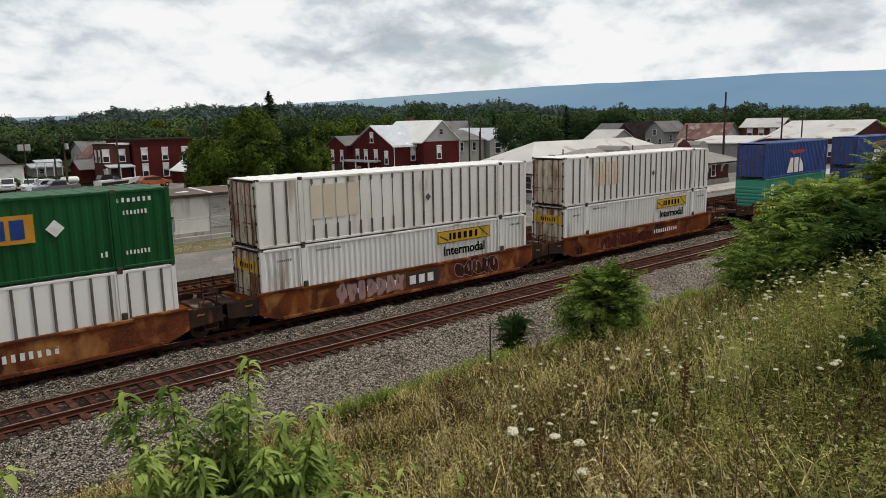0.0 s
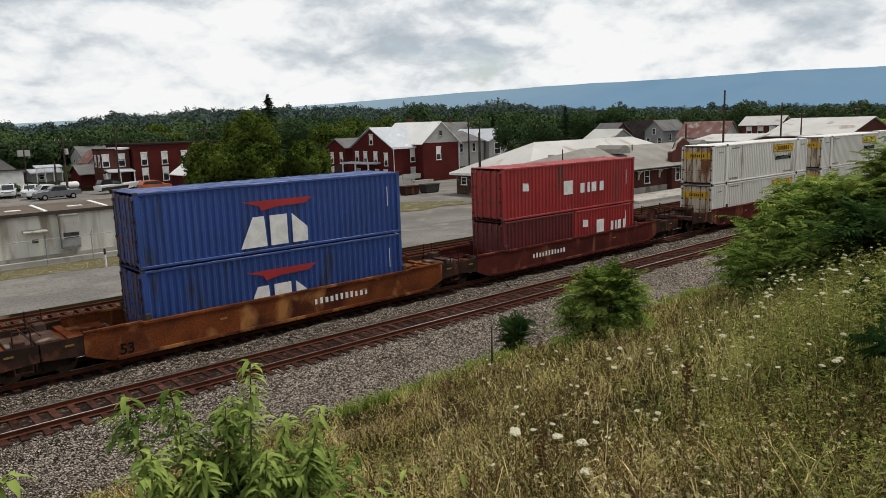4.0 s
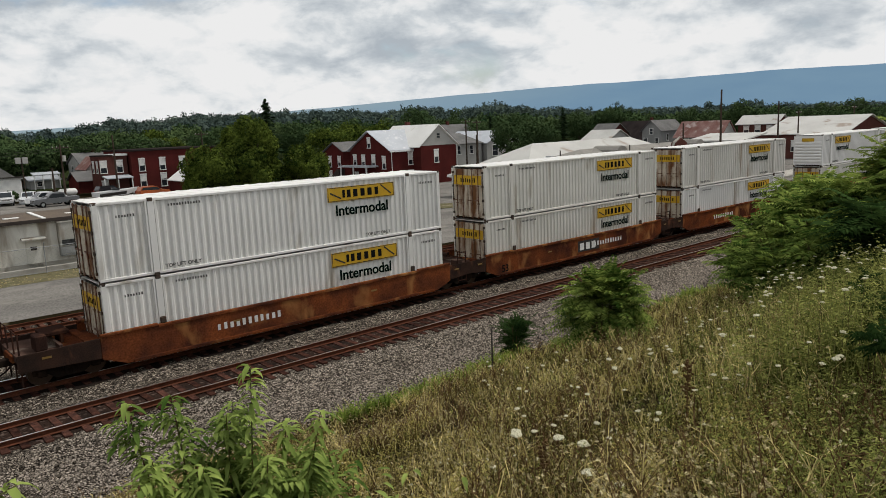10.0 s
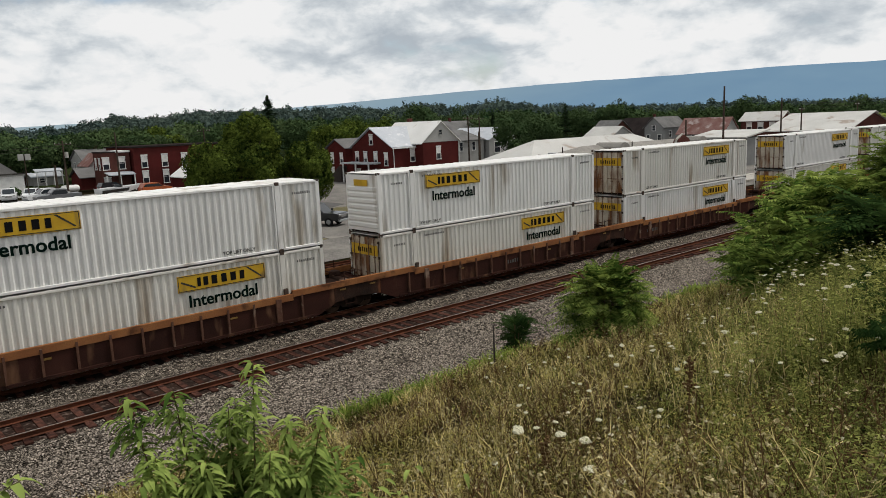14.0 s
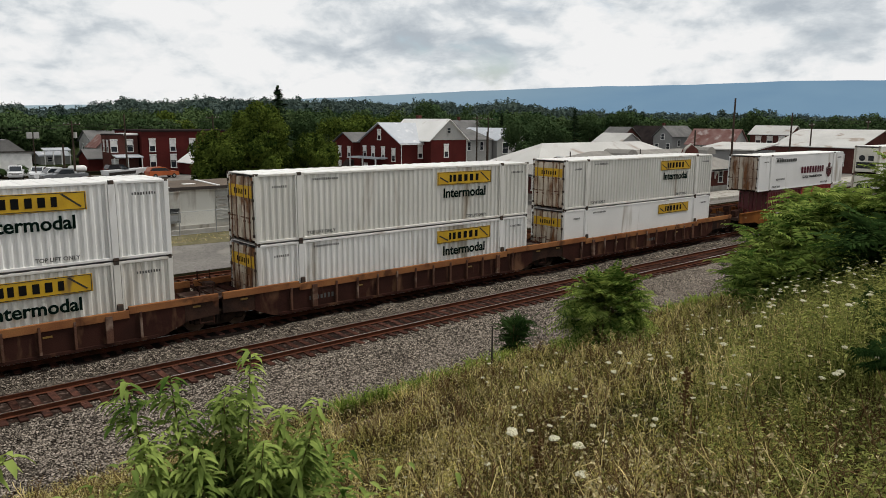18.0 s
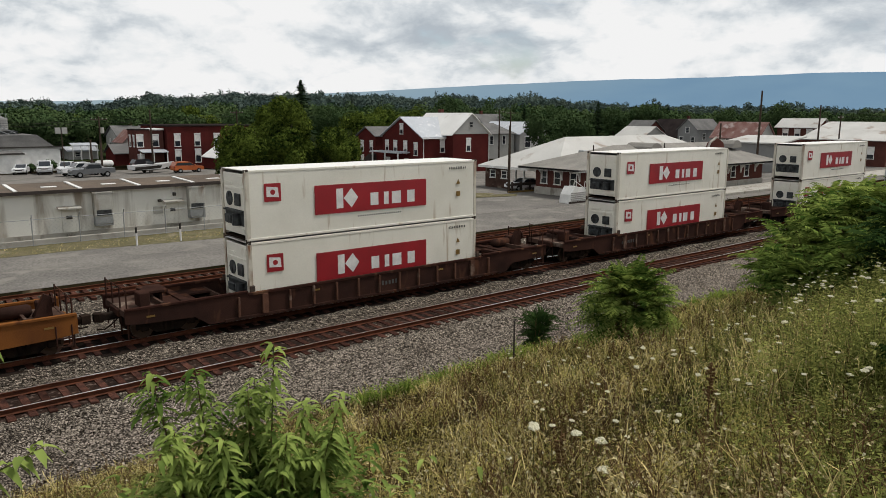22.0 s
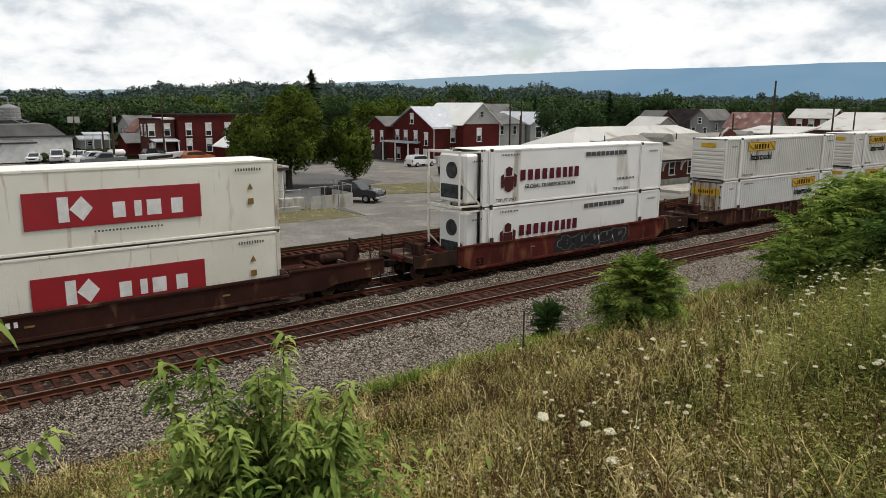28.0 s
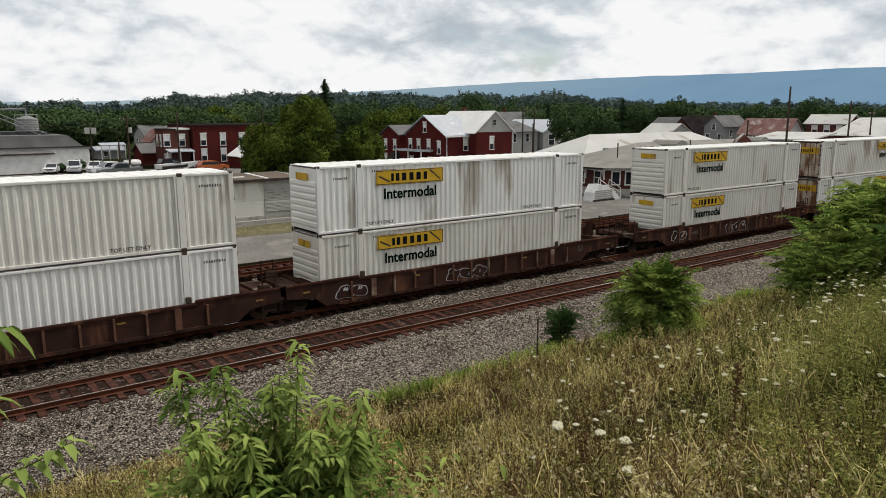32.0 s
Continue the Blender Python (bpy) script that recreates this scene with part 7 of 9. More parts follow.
def station():
    d = thing("station", "old brick railway station with a grey hipped roof and wide eaves", "building", Matrix.Identity(4))
    foot = [(60.0, 57.5), (60.0, 50.6), (63.4, 47.6), (92.0, 47.6), (92.0, 57.5)]
    part("wall", Shape().prism(foot, "z", G, 2.75), M["brick"], d)
    part("base_course", Shape().prism([(59.9, 57.6), (59.9, 50.5), (63.3, 47.5), (92.1, 47.5), (92.1, 57.6)], "z", G, 0.45), M["concrete"], d)
    e = [(58.6, 59.0), (58.6, 50.0), (62.8, 46.1), (93.4, 46.1), (93.4, 59.0)]
    rl, rr = (67.5, 52.6), (86.5, 52.6)
    ze, zr = 2.72, 5.05
    v = [(x, y, ze) for x, y in e] + [(*rl, zr), (*rr, zr)] + [(x, y, ze - 0.22) for x, y in e]
    f = [(0, 5, 1), (1, 5, 2), (2, 5, 6, 3), (3, 6, 4), (4, 6, 5, 0)] + [(i, (i + 1) % 5, 7 + (i + 1) % 5, 7 + i)[::-1] for i in range(5)] + [(7, 8, 9, 10, 11)]
    part("roof", Shape().add(v, f), M["stationroof"], d)
    part("eave_board", Shape().add([(x, y, ze - 0.02) for x, y in e] + [(x, y, ze - 0.24) for x, y in e], [(i, (i + 1) % 5, 5 + (i + 1) % 5, 5 + i) for i in range(5)]), M["trimwhite"], d)
    for x in (71.2, 88.6):
        part("roof_dormer", Shape().prism([(-1.1, 0), (1.1, 0), (0.95, 0.5), (0.5, 0.85), (0, 0.95), (-0.5, 0.85), (-0.95, 0.5)], "y", 49.4, 53.0), M["stationroof"], d, "curved roof dormer", at=pose(x, 0, 4.35))
    gp = part("front_gable", Shape().prism([(77.2, G), (82.2, G), (82.2, 4.2), (81.3, 4.5), (80.9, 5.2), (79.7, 5.75), (78.5, 5.2), (78.1, 4.5), (77.2, 4.2)], "y", 46.9, 47.55), M["brick"], d, "curved brick gable")
    part("gable_cap", Shape().tube([(77.2, 47.2, 4.25), (78.1, 47.2, 4.55), (78.5, 47.2, 5.25), (79.7, 47.2, 5.82), (80.9, 47.2, 5.25), (81.3, 47.2, 4.55), (82.2, 47.2, 4.25)], 0.16, 6), M["concrete"], gp)
    for x in (78.4, 79.7, 81.0):
        window_part(gp, x, 46.89, 0.9, 2.7, 0.75, "-y", hood=False)
    window_part(gp, 79.7, 46.89, 3.5, 4.5, 0.5, "-y", hood=False)
    for x in (66.0, 69.5, 73.0, 84.8, 88.0):
        window_part(d, x, 47.59, 0.9, 2.3, 0.9, "-y", hood=False)
    for y in (51.9, 54.2, 56.2):
        window_part(d, 59.99, y, 0.9, 2.2, 0.8, "-x", hood=False)
    for k in range(3):
        x, y = 60.6 + k * 1.05, 49.95 - k * 0.95
        wn = part("window", cached(("cwin",), lambda: Shape().box(-0.5, 0.5, -0.06, 0.03, -0.1, 1.45).mesh("window", M["trimwhite"])), M["trimwhite"], d, at=pose(x, y, 0.9, 0, 0, -41.5))
        part("pane", cached(("cpane",), lambda: Shape().box(-0.36, 0.36, -0.08, -0.05, 0.05, 1.3).mesh("pane", M["pane"])), M["pane"], wn)
    br = Shape().prism([(-1.2, 2.5), (0.0, 2.5), (0.0, 1.35), (-0.12, 1.35), (-0.2, 1.9), (-0.6, 2.35), (-1.2, 2.4)], "x", -0.07, 0.07).mesh("bracket", M["trimwhite"])
    for x in (64.5, 67.8, 71.2, 75.5, 83.6, 86.5, 90.0):
        part("bracket", br, M["trimwhite"], d, at=pose(x, 47.58, 0))
    for y in (51.0, 53.5, 56.5):
        part("bracket", br, M["trimwhite"], d, at=pose(60.0, y, 0, 0, 0, -90))
    for x in (62.0, 75.0, 85.0):
        part("vent_pipe", Shape().tube([(x, 51.0, 3.6), (x, 51.0, 5.2)], 0.07, 6), M["trimdark"], d)
    whole("platform", Shape().box(64, 140, 42.6, 46.9, G, -0.12, 0.02), M["concrete"], "pale concrete platform strip beside the siding", "platform", kind="structure")


station()


def pavilion():
    p = thing("market_pavilion", "open shed with a wide white hipped roof on posts", "pavilion", Matrix.Identity(4))
    hip_roof(p, 60.2, 98.0, 54.5, 67.5, 2.35, 5.75, 8.5, M["paleroof"])
    part("eave_board", Shape().box(60.1, 60.2, 54.5, 67.5, 2.05, 2.35), M["trimwhite"], p)
    part("end_wall", Shape().box(60.9, 61.1, 62.8, 67.0, G, 2.15), M["deck"], p)
    for y in (63.6, 65.6):
        window_part(p, 60.89, y, 0.9, 1.7, 0.8, "-x", hood=False)
    post = Shape().box(-0.09, 0.09, -0.09, 0.09, G, 2.2).mesh("post", M["trimwhite"])
    for x, y in [(61.0, 55.2), (61.0, 58.0), (61.0, 60.4)] + [(61 + 5 * k, 55.2) for k in range(1, 8)] + [(61 + 5 * k, 66.8) for k in range(1, 8)]:
        part("post", post, M["trimwhite"], p, at=pose(x, y, 0))
    part("roof_vent", Shape().box(67.0, 67.8, 56.6, 57.4, 3.4, 4.3, 0.05), M["steel"], p)
    rail = thing("timber_barrier", "dark timber barrier with short posts by the kerb", "barrier", Matrix.Identity(4))
    for k in range(6):
        part("post", cached(("tbp",), lambda: Shape().box(-0.09, 0.09, -0.09, 0.09, G, 0.75).mesh("post", M["trimdark"])), M["trimdark"], rail, at=pose(58.9 + k * 1.35, 60.2 - k * 0.12, 0))
    part("board", Shape().box(0, 6.9, -0.05, 0.05, 0.3, 0.62, 0.01), M["trimdark"], rail, at=pose(58.8, 60.1, 0, 0, 0, -5))
    whole("kerb", Shape().box(0, 9.5, -0.1, 0.1, G - 0.05, -0.2, 0.02), M["reflect"], "faded yellow concrete kerb", "kerb", kind="structure", at=pose(57.7, 59.5, 0, 0, 0, -4))
    st = thing("mobile_steps", "white painted mobile steps with handrails on the platform", "steps", Matrix.Identity(4))
    part("body", Shape().prism([(55.2, G), (58.2, G), (57.9, 0.5), (57.4, 1.15), (56.0, 1.3), (55.4, 0.5)], "y", 48.2, 49.6), M["trimwhite"], st)
    for k in range(5):
        part("slat", cached(("mslat",), lambda: Shape().box(-1.4, 1.2, -0.05, 0.0, -0.05, 0.05, 0.01).mesh("slat", M["siding"])), M["siding"], st, at=pose(56.8, 48.2, -0.1 + k * 0.19))
    part("skirt", Shape().box(55.1, 58.3, 48.1, 48.19, G, -0.2), M["trimdark"], st)
    for k in range(4):
        part("step", Shape().box(57.9 + k * 0.32, 58.25 + k * 0.32, 48.2, 49.6, G, 0.75 - k * 0.28, 0.01), M["trimwhite"], st)
    for y in (48.2, 49.6):
        part("handrail", Shape().tube([(57.4, y, 1.1), (57.5, y, 1.75), (59.3, y, 0.75), (59.3, y, G)], 0.04, 5).tube([(57.4, y, 1.2), (59.3, y, 0.3)], 0.03, 5), M["trimwhite"], st)


pavilion()


# ---------------------------------------------------------------- poles and wires
def utility_pole(x, y, top, arms=1, transformer=False, label="tall dark wooden utility pole"):
    p = thing("utility_pole", label, "pole", pose(x, y, 0), "utility poles")
    part("shaft", Shape().tube([(0, 0, G - 0.2), (0, 0, (top + G) / 2), (0, 0, top)], [0.17, 0.145, 0.11], 8), M["wood"], p)
    for k in range(arms):
        z = top - 0.5 - 0.9 * k
        part("crossarm", Shape().box(-1.2, 1.2, -0.06, 0.06, z - 0.06, z + 0.06), M["wood"], p)
        for xx in (-1.1, -0.5, 0.5, 1.1):
            part("insulator", cached(("insul",), lambda: Shape().tube([(0, 0, 0), (0, 0, 0.2)], [0.06, 0.04], 6).mesh("insulator", M["acgrey"])), M["acgrey"], p, at=pose(xx, 0, z + 0.06))
    if transformer:
        part("transformer", Shape().tube([(0.3, -0.3, top - 2.6), (0.3, -0.3, top - 1.7)], 0.28, 10), M["acgrey"], p)


utility_pole(57.9, 59.7, 7.2, 0)
utility_pole(92.5, 48.7, 11.6, 0)
utility_pole(118.8, 52.8, 10.1, 0)
utility_pole(99.0, 58.0, 7.3, 0, label="short dark wooden pole beside the station")
utility_pole(30.4, 123.6, 8.0, 1, True, "wooden utility pole with a transformer")
utility_pole(37.6, 121.5, 9.1, 0)
utility_pole(27.6, 118.0, 4.6, 0, label="weathered grey wooden pole in the yard")
utility_pole(28.6, 116.5, 4.2, 0, label="weathered grey wooden pole in the yard")
utility_pole(55.0, 128.0, 9.2, 1)
utility_pole(98.0, 104.0, 9.5, 1)
utility_pole(101.5, 104.5, 9.3, 1)
utility_pole(140.0, 58.5, 8.6, 1)
utility_pole(160.0, 56.0, 9.2, 1)
wires = Shape()
for z in (8.6, 9.2, 9.5):
    wires.tube([(118.8, 53.0, z + 0.5), (139, 56, z - 0.4), (160, 56.5, z), (220, 57, z + 0.3)], 0.02, 3)
for z in (7.4, 7.0):
    wires.tube([(30.4, 123.6, z), (20, 121, z - 0.5), (-10, 118, z)], 0.018, 3)
    wires.tube([(30.4, 123.6, z), (42, 121, z + 0.2), (55, 128, z + 1.2)], 0.018, 3)
tagged(whole("overhead_wires", wires, M["strip"], "thin dark overhead wires between the poles", "wires"), kind="stuff")
sg = thing("billboard_lamps", "pair of pale rectangular floodlights on a pole", "lamp", pose(23.9, 118.6, 0))
part("shaft", Shape().tube([(0, 0, G), (0, 0, 6.2)], 0.07, 6), M["wood"], sg)
for xx in (-0.45, 0.45):
    part("lamp_head", Shape().box(xx - 0.36, xx + 0.36, -0.15, 0.15, 5.5, 6.4, 0.03), M["siding"], sg)


# ---------------------------------------------------------------- vehicles
def vehicle(kind, x, y, turn, paint, label):
    """Side profile pushed across, with glass, wheels and lights. Faces +x before the turn."""
    v = thing("parked_" + kind, label, "vehicle", pose(x, y, G, 0, 0, turn), "parked vehicles")
    mat = M[paint]
    if kind == "pickup":
        L, W, hood, roof = 5.8, 1.95, 1.15, 1.92
        body = [(-2.9, 0.55), (2.75, 0.5), (2.9, 0.7), (2.88, 1.05), (2.7, hood), (1.25, hood + 0.06), (-2.9, hood + 0.06)]
        cab = [(1.3, hood), (0.55, roof - 0.06), (0.3, roof), (-0.85, roof), (-1.05, roof - 0.08), (-1.2, hood)]
    elif kind == "suv":
        L, W, hood, roof = 4.6, 1.85, 1.0, 1.68
        body = [(-2.3, 0.45), (2.2, 0.4), (2.3, 0.6), (2.25, 0.9), (2.0, hood), (0.95, hood + 0.08), (-2.25, hood + 0.1)]
        cab = [(1.0, hood), (0.25, roof - 0.05), (0.0, roof), (-1.9, roof - 0.04), (-2.22, hood + 0.1)]
    else:
        L, W, hood, roof = 4.6, 1.8, 0.92, 1.45
        body = [(-2.3, 0.4), (2.2, 0.36), (2.3, 0.55), (2.22, 0.78), (1.9, hood), (0.9, hood + 0.05), (-1.8, hood + 0.06), (-2.3, 0.85)]
        cab = [(1.0, hood), (0.2, roof - 0.03), (-0.2, roof), (-0.9, roof - 0.03), (-1.75, hood)]
    h = W / 2
    part("body", Shape().prism(body, "y", -h, h), mat, v)
    part("cab", Shape().prism([(a, b) for a, b in cab], "y", -h + 0.12, h - 0.12), mat, v)
    gl = [(cab[0][0] - 0.08, cab[0][1] + 0.06), (cab[1][0] - 0.02, cab[1][1] - 0.08), (cab[-2][0] + 0.12, cab[-2][1] - 0.10), (cab[-1][0] + 0.12, cab[-1][1] + 0.06)]
    for s in (-1, 1):
        part("side_window", Shape().prism(gl, "y", s * (h - 0.12), s * (h - 0.105)), M["pane"], v)
    part("windscreen", Shape().add([(cab[0][0] + 0.01, -h + 0.2, cab[0][1] + 0.04), (cab[0][0] + 0.01, h - 0.2, cab[0][1] + 0.04), (cab[1][0] + 0.02, h - 0.25, cab[1][1]), (cab[1][0] + 0.02, -h + 0.25, cab[1][1])], [(0, 1, 2, 3)]), M["pane"], v)
    r = 0.40 if kind == "pickup" else 0.34
    for wx in (-L * 0.31, L * 0.32):
        for s in (-1, 1):
            w = part("wheel", cached(("tyre", r), lambda: Shape().tube([(0, -0.1, 0), (0, -0.08, 0), (0, 0.08, 0), (0, 0.1, 0)], [r * 0.85, r, r, r * 0.85], 16).mesh("wheel", M["rubber"])), M["rubber"], v, at=pose(wx, s * (h - 0.08), r))
            part("rim", cached(("rim", r), lambda: Shape().tube([(0, -0.115, 0), (0, 0.115, 0)], r * 0.55, 10).mesh("rim", M["steel"])), M["steel"], w)
    for s in (-1, 1):
        part("headlight", Shape().box(L / 2 - 0.16, L / 2 - 0.01, s * (h - 0.32) - 0.17, s * (h - 0.32) + 0.17, hood - 0.26, hood - 0.08, 0.02), M["chrome"], v)
        part("tail_light", Shape().box(-L / 2 - 0.01, -L / 2 + 0.05, s * (h - 0.14) - 0.1, s * (h - 0.14) + 0.1, 0.75, 1.05), M["red"], v)
        part("mirror", Shape().box(cab[0][0] - 0.25, cab[0][0] - 0.05, s * (h + 0.08) - 0.08, s * (h + 0.08) + 0.08, hood + 0.08, hood + 0.26, 0.03), mat, v)
    part("grille", Shape().box(L / 2 - 0.06, L / 2 + 0.015, -h * 0.5, h * 0.5, hood - 0.36, hood - 0.12, 0.01), M["chrome"] if kind == "pickup" else M["strip"], v)
    part("bumper", Shape().box(L / 2 - 0.1, L / 2 + 0.05, -h + 0.06, h - 0.06, 0.4, 0.58, 0.03), M["steel"] if kind == "pickup" else mat, v)
    return v


vehicle("pickup", 34.4, 57.2, -62, "carblack", "black pickup truck parked beside the screened fence")
vehicle("suv", 62.4, 84.9, 8, "carwhite", "white hatchback parked before the red house")
vehicle("sedan", 61.6, 60.9, 172, "carwhite", "white sedan parked under the edge of the open pavilion")
vehicle("pickup", 21.8, 121.2, 258, "carwhite", "white pickup truck parked by the white barn")
vehicle("suv", 24.6, 120.8, 250, "carwhite", "white van parked in the yard")
vehicle("pickup", 25.2, 114.6, 190, "carwhite", "white pickup truck beside the dark one in the yard")
vehicle("pickup", 25.8, 110.9, 184, "cargrey", "dark grey pickup truck in the yard")
vehicle("suv", 36.4, 121.4, 8, "carblack", "black car parked by the row house")
vehicle("suv", 39.4, 111.2, 4, "carorange", "orange car parked in the yard")
vehicle("sedan", 19.0, 122.6, 250, "carwhite", "white car parked by the white barn")
boat = thing("motor_boat", "white motor boat on a trailer in the yard", "boat", pose(34.8, 113.6, G, 0, 0, 14))
part("hull", Shape().add([(-3.2, -1.0, 0.6), (-3.2, 1.0, 0.6), (1.0, -1.0, 0.55), (1.0, 1.0, 0.55), (3.4, 0, 0.9), (-3.2, -1.15, 1.25), (-3.2, 1.15, 1.25), (1.2, -1.15, 1.35), (1.2, 1.15, 1.35), (3.9, 0, 1.55)],
                         [(0, 1, 3, 2), (2, 3, 4), (0, 2, 7, 5), (2, 4, 9, 7), (1, 6, 8, 3), (3, 8, 9, 4), (0, 5, 6, 1), (5, 7, 8, 6), (7, 9, 8)]), M["carwhite"], boat)
part("hull_band", Shape().add([(-3.22, -1.12, 0.72), (-3.22, -1.16, 1.02), (1.1, -1.10, 1.02), (1.1, -1.16, 1.16), (-3.22, -1.02, 0.6), (1.0, -1.03, 0.7)], [(0, 2, 3, 1), (4, 5, 2, 0)]), M["strip"], boat, "dark band along the hull")
part("windscreen", Shape().prism([(0.2, 1.3), (-0.3, 1.75), (-0.4, 1.75), (0.0, 1.3)], "y", -0.9, 0.9), M["pane"], boat)
part("trailer", Shape().box(-3.0, 4.6, -0.06, 0.06, 0.42, 0.54).box(-1.6, 0.4, -0.95, -0.85, 0.4, 0.5).box(-1.6, 0.4, 0.85, 0.95, 0.4, 0.5).tube([(-0.6, -1.05, 0.3), (-0.6, -0.85, 0.3)], 0.3, 12).tube([(-0.6, 0.85, 0.3), (-0.6, 1.05, 0.3)], 0.3, 12), M["strip"], boat)
tank = thing("gas_tank", "white horizontal gas tank on legs in the yard", "tank", pose(30.8, 124.0, G))
part("shell", Shape().tube([(-1.4, 0, 1.0), (-1.25, 0, 1.0), (-1.0, 0, 1.0), (1.0, 0, 1.0), (1.25, 0, 1.0), (1.4, 0, 1.0)], [0.1, 0.42, 0.55, 0.55, 0.42, 0.1], 14), M["trimwhite"], tank, smooth=True)
for xx in (-0.8, 0.8):
    part("leg", Shape().box(xx - 0.1, xx + 0.1, -0.4, 0.4, 0, 0.6), M["concrete"], tank)
for xx, lab in ((57.0, "rusty brown waste skip in the parking lot"), (60.3, "dark waste bin in the parking lot")):
    sk = thing("waste_skip", lab, "skip", pose(xx, 71.6, G, 0, 0, 0) @ Matrix.Scale(0.8, 4), "skips in the parking lot")
    part("bin", Shape().prism([(-1.3, 0.15), (1.3, 0.15), (1.5, 1.35), (-1.5, 1.35)], "y", -0.8, 0.8).box(-1.55, 1.55, -0.86, 0.86, 1.3, 1.42), M["dark" if xx < 58 else "strip"], sk)
    part("skid", Shape().box(-1.2, 1.2, -0.7, 0.7, 0, 0.16), M["under"], sk)


# ---------------------------------------------------------------- plants
RNG = np.random.default_rng(7)


def spot(az, r):
    return r * math.cos(radians(az)), r * math.sin(radians(az))


def patch(x, y, s, seed):
    return np.array([noise.noise(Vector((float(a) * s, float(b) * s, seed))) for a, b in zip(x, y)])


def not_bare(x, y):
    bare = ((x - 9.0) / 1.7) ** 2 + ((y - 12.9) / 0.95) ** 2 < 1.0
    hollow = (np.degrees(np.arctan2(y, x)) + 4 * patch(x, y, 1.2, 15.1) < 19.5) & (np.hypot(x, y) < 8.2)
    return ~bare & ~hollow & (patch(x, y, 1.7, 21.3) + 0.5 * patch(x, y, 4.5, 2.3) > -0.30)


def scatter(n, where, keep=None, near=3.2, far=34.0, az=(8, 88)):
    """Points on the bank, thinning out with distance, with the height of the ground."""
    r = near + (far - near) * RNG.random(n) ** 1.15
    a = np.radians(RNG.uniform(az[0], az[1], n))
    x, y = r * np.cos(a), r * np.sin(a)
    ok = (y > where[0]) & (y < where[1])
    x, y, r = x[ok], y[ok], r[ok]
    if keep is not None:
        ok = keep(x, y)
        x, y, r = x[ok], y[ok], r[ok]
    z = np.array([ground_z(float(p), float(q)) for p, q in zip(x, y)]) - 0.02
    return np.stack([x, y, z], 1), r


def flat_dir(m):
    t = RNG.uniform(0, 2 * math.pi, m)
    return np.stack([np.cos(t), np.sin(t), np.zeros(m)], 1)


UPV = np.array([0, 0, 1.0])


def blades(name, n, where, h, w, material, label, lean=0.6, keep=None, tufted=0.0, **area):
    """Bent tapering blades; tufted makes their height swell and fall over the bank and leaves gaps."""
    base, r = scatter(n, where, keep, **area)
    m = len(base)
    hh = RNG.uniform(h[0], h[1], m)
    if tufted:
        c = patch(base[:, 0], base[:, 1], 2.1, 4.4) + 0.6 * patch(base[:, 0], base[:, 1], 5.5, 1.4)
        hh *= np.clip(1.0 + tufted * 1.6 * c, 0.18, 1.5)
    ww = RNG.uniform(w[0], w[1], m) * (0.6 + r / 15)
    side = flat_dir(m) * ww[:, None] * 0.5
    lv = flat_dir(m) * (RNG.uniform(0.05, lean, m) * hh)[:, None]
    mid = base + lv * 0.35 + UPV * (hh * 0.62)[:, None]
    tip = base + lv * 1.35 + UPV * (hh * RNG.uniform(0.7, 1.0, m))[:, None]
    v = np.stack([base - side, base + side, mid - side * 0.8, mid + side * 0.8, tip], 1).reshape(-1, 3)
    t = np.array([[0, 1, 3], [0, 3, 2], [2, 3, 4]])[None] + (np.arange(m) * 5)[:, None, None]
    whole(name, tri_mesh(name, v, t.reshape(-1, 3), material), material, label, "grass", kind="stuff")
    return tip


def leaf_quads(P, D, length, width):
    """Pointed four-cornered leaves at P along D."""
    m = len(P)
    s = np.cross(D, RNG.normal(size=(m, 3)) * 0.5 + UPV)
    s /= np.linalg.norm(s, axis=1)[:, None] + 1e-6
    mid = P + D * (length * 0.45)[:, None]
    v = np.stack([P, mid + s * (width * 0.5)[:, None], P + D * length[:, None] - UPV * (length * 0.18)[:, None], mid - s * (width * 0.5)[:, None]], 1).reshape(-1, 3)
    t = np.array([[0, 1, 2], [0, 2, 3]])[None] + (np.arange(m) * 4)[:, None, None]
    return v, t.reshape(-1, 3)


def leafy_weeds(name, n, where, h, leaves, size, material, label, keep=None, lean=0.7, slim=0.4, **area):
    """Weeds: a bent stem with small leaves all the way up."""
    base, r = scatter(n, where, keep, **area)
    m = len(base)
    hh = RNG.uniform(h[0], h[1], m)
    lv = flat_dir(m) * (RNG.uniform(0.05, lean, m) * hh)[:, None]
    side = flat_dir(m) * (0.0025 + 0.00035 * r)[:, None]
    tip = base + lv + UPV * hh[:, None]
    vs = np.stack([base - side, base + side, tip], 1).reshape(-1, 3)
    ts = np.arange(m * 3).reshape(-1, 3)
    k = np.tile(np.linspace(0.12, 1.0, leaves), m)
    B, L, H = np.repeat(base, leaves, 0), np.repeat(lv, leaves, 0), np.repeat(hh, leaves)
    P = B + L * (k ** 1.3)[:, None] + UPV * (H * k)[:, None]
    q = len(P)
    D = flat_dir(q) + UPV * RNG.uniform(-0.2, 0.75, q)[:, None]
    D /= np.linalg.norm(D, axis=1)[:, None]
    ln = RNG.uniform(size[0], size[1], q) * (1.15 - 0.55 * k) * (0.75 + np.repeat(r, leaves) / 28)
    v, t = leaf_quads(P, D, ln, ln * slim)
    whole(name, tri_mesh(name, np.concatenate([vs, v]), np.concatenate([ts, t + len(vs)]), material), material, label, "weeds", kind="stuff")
    return tip


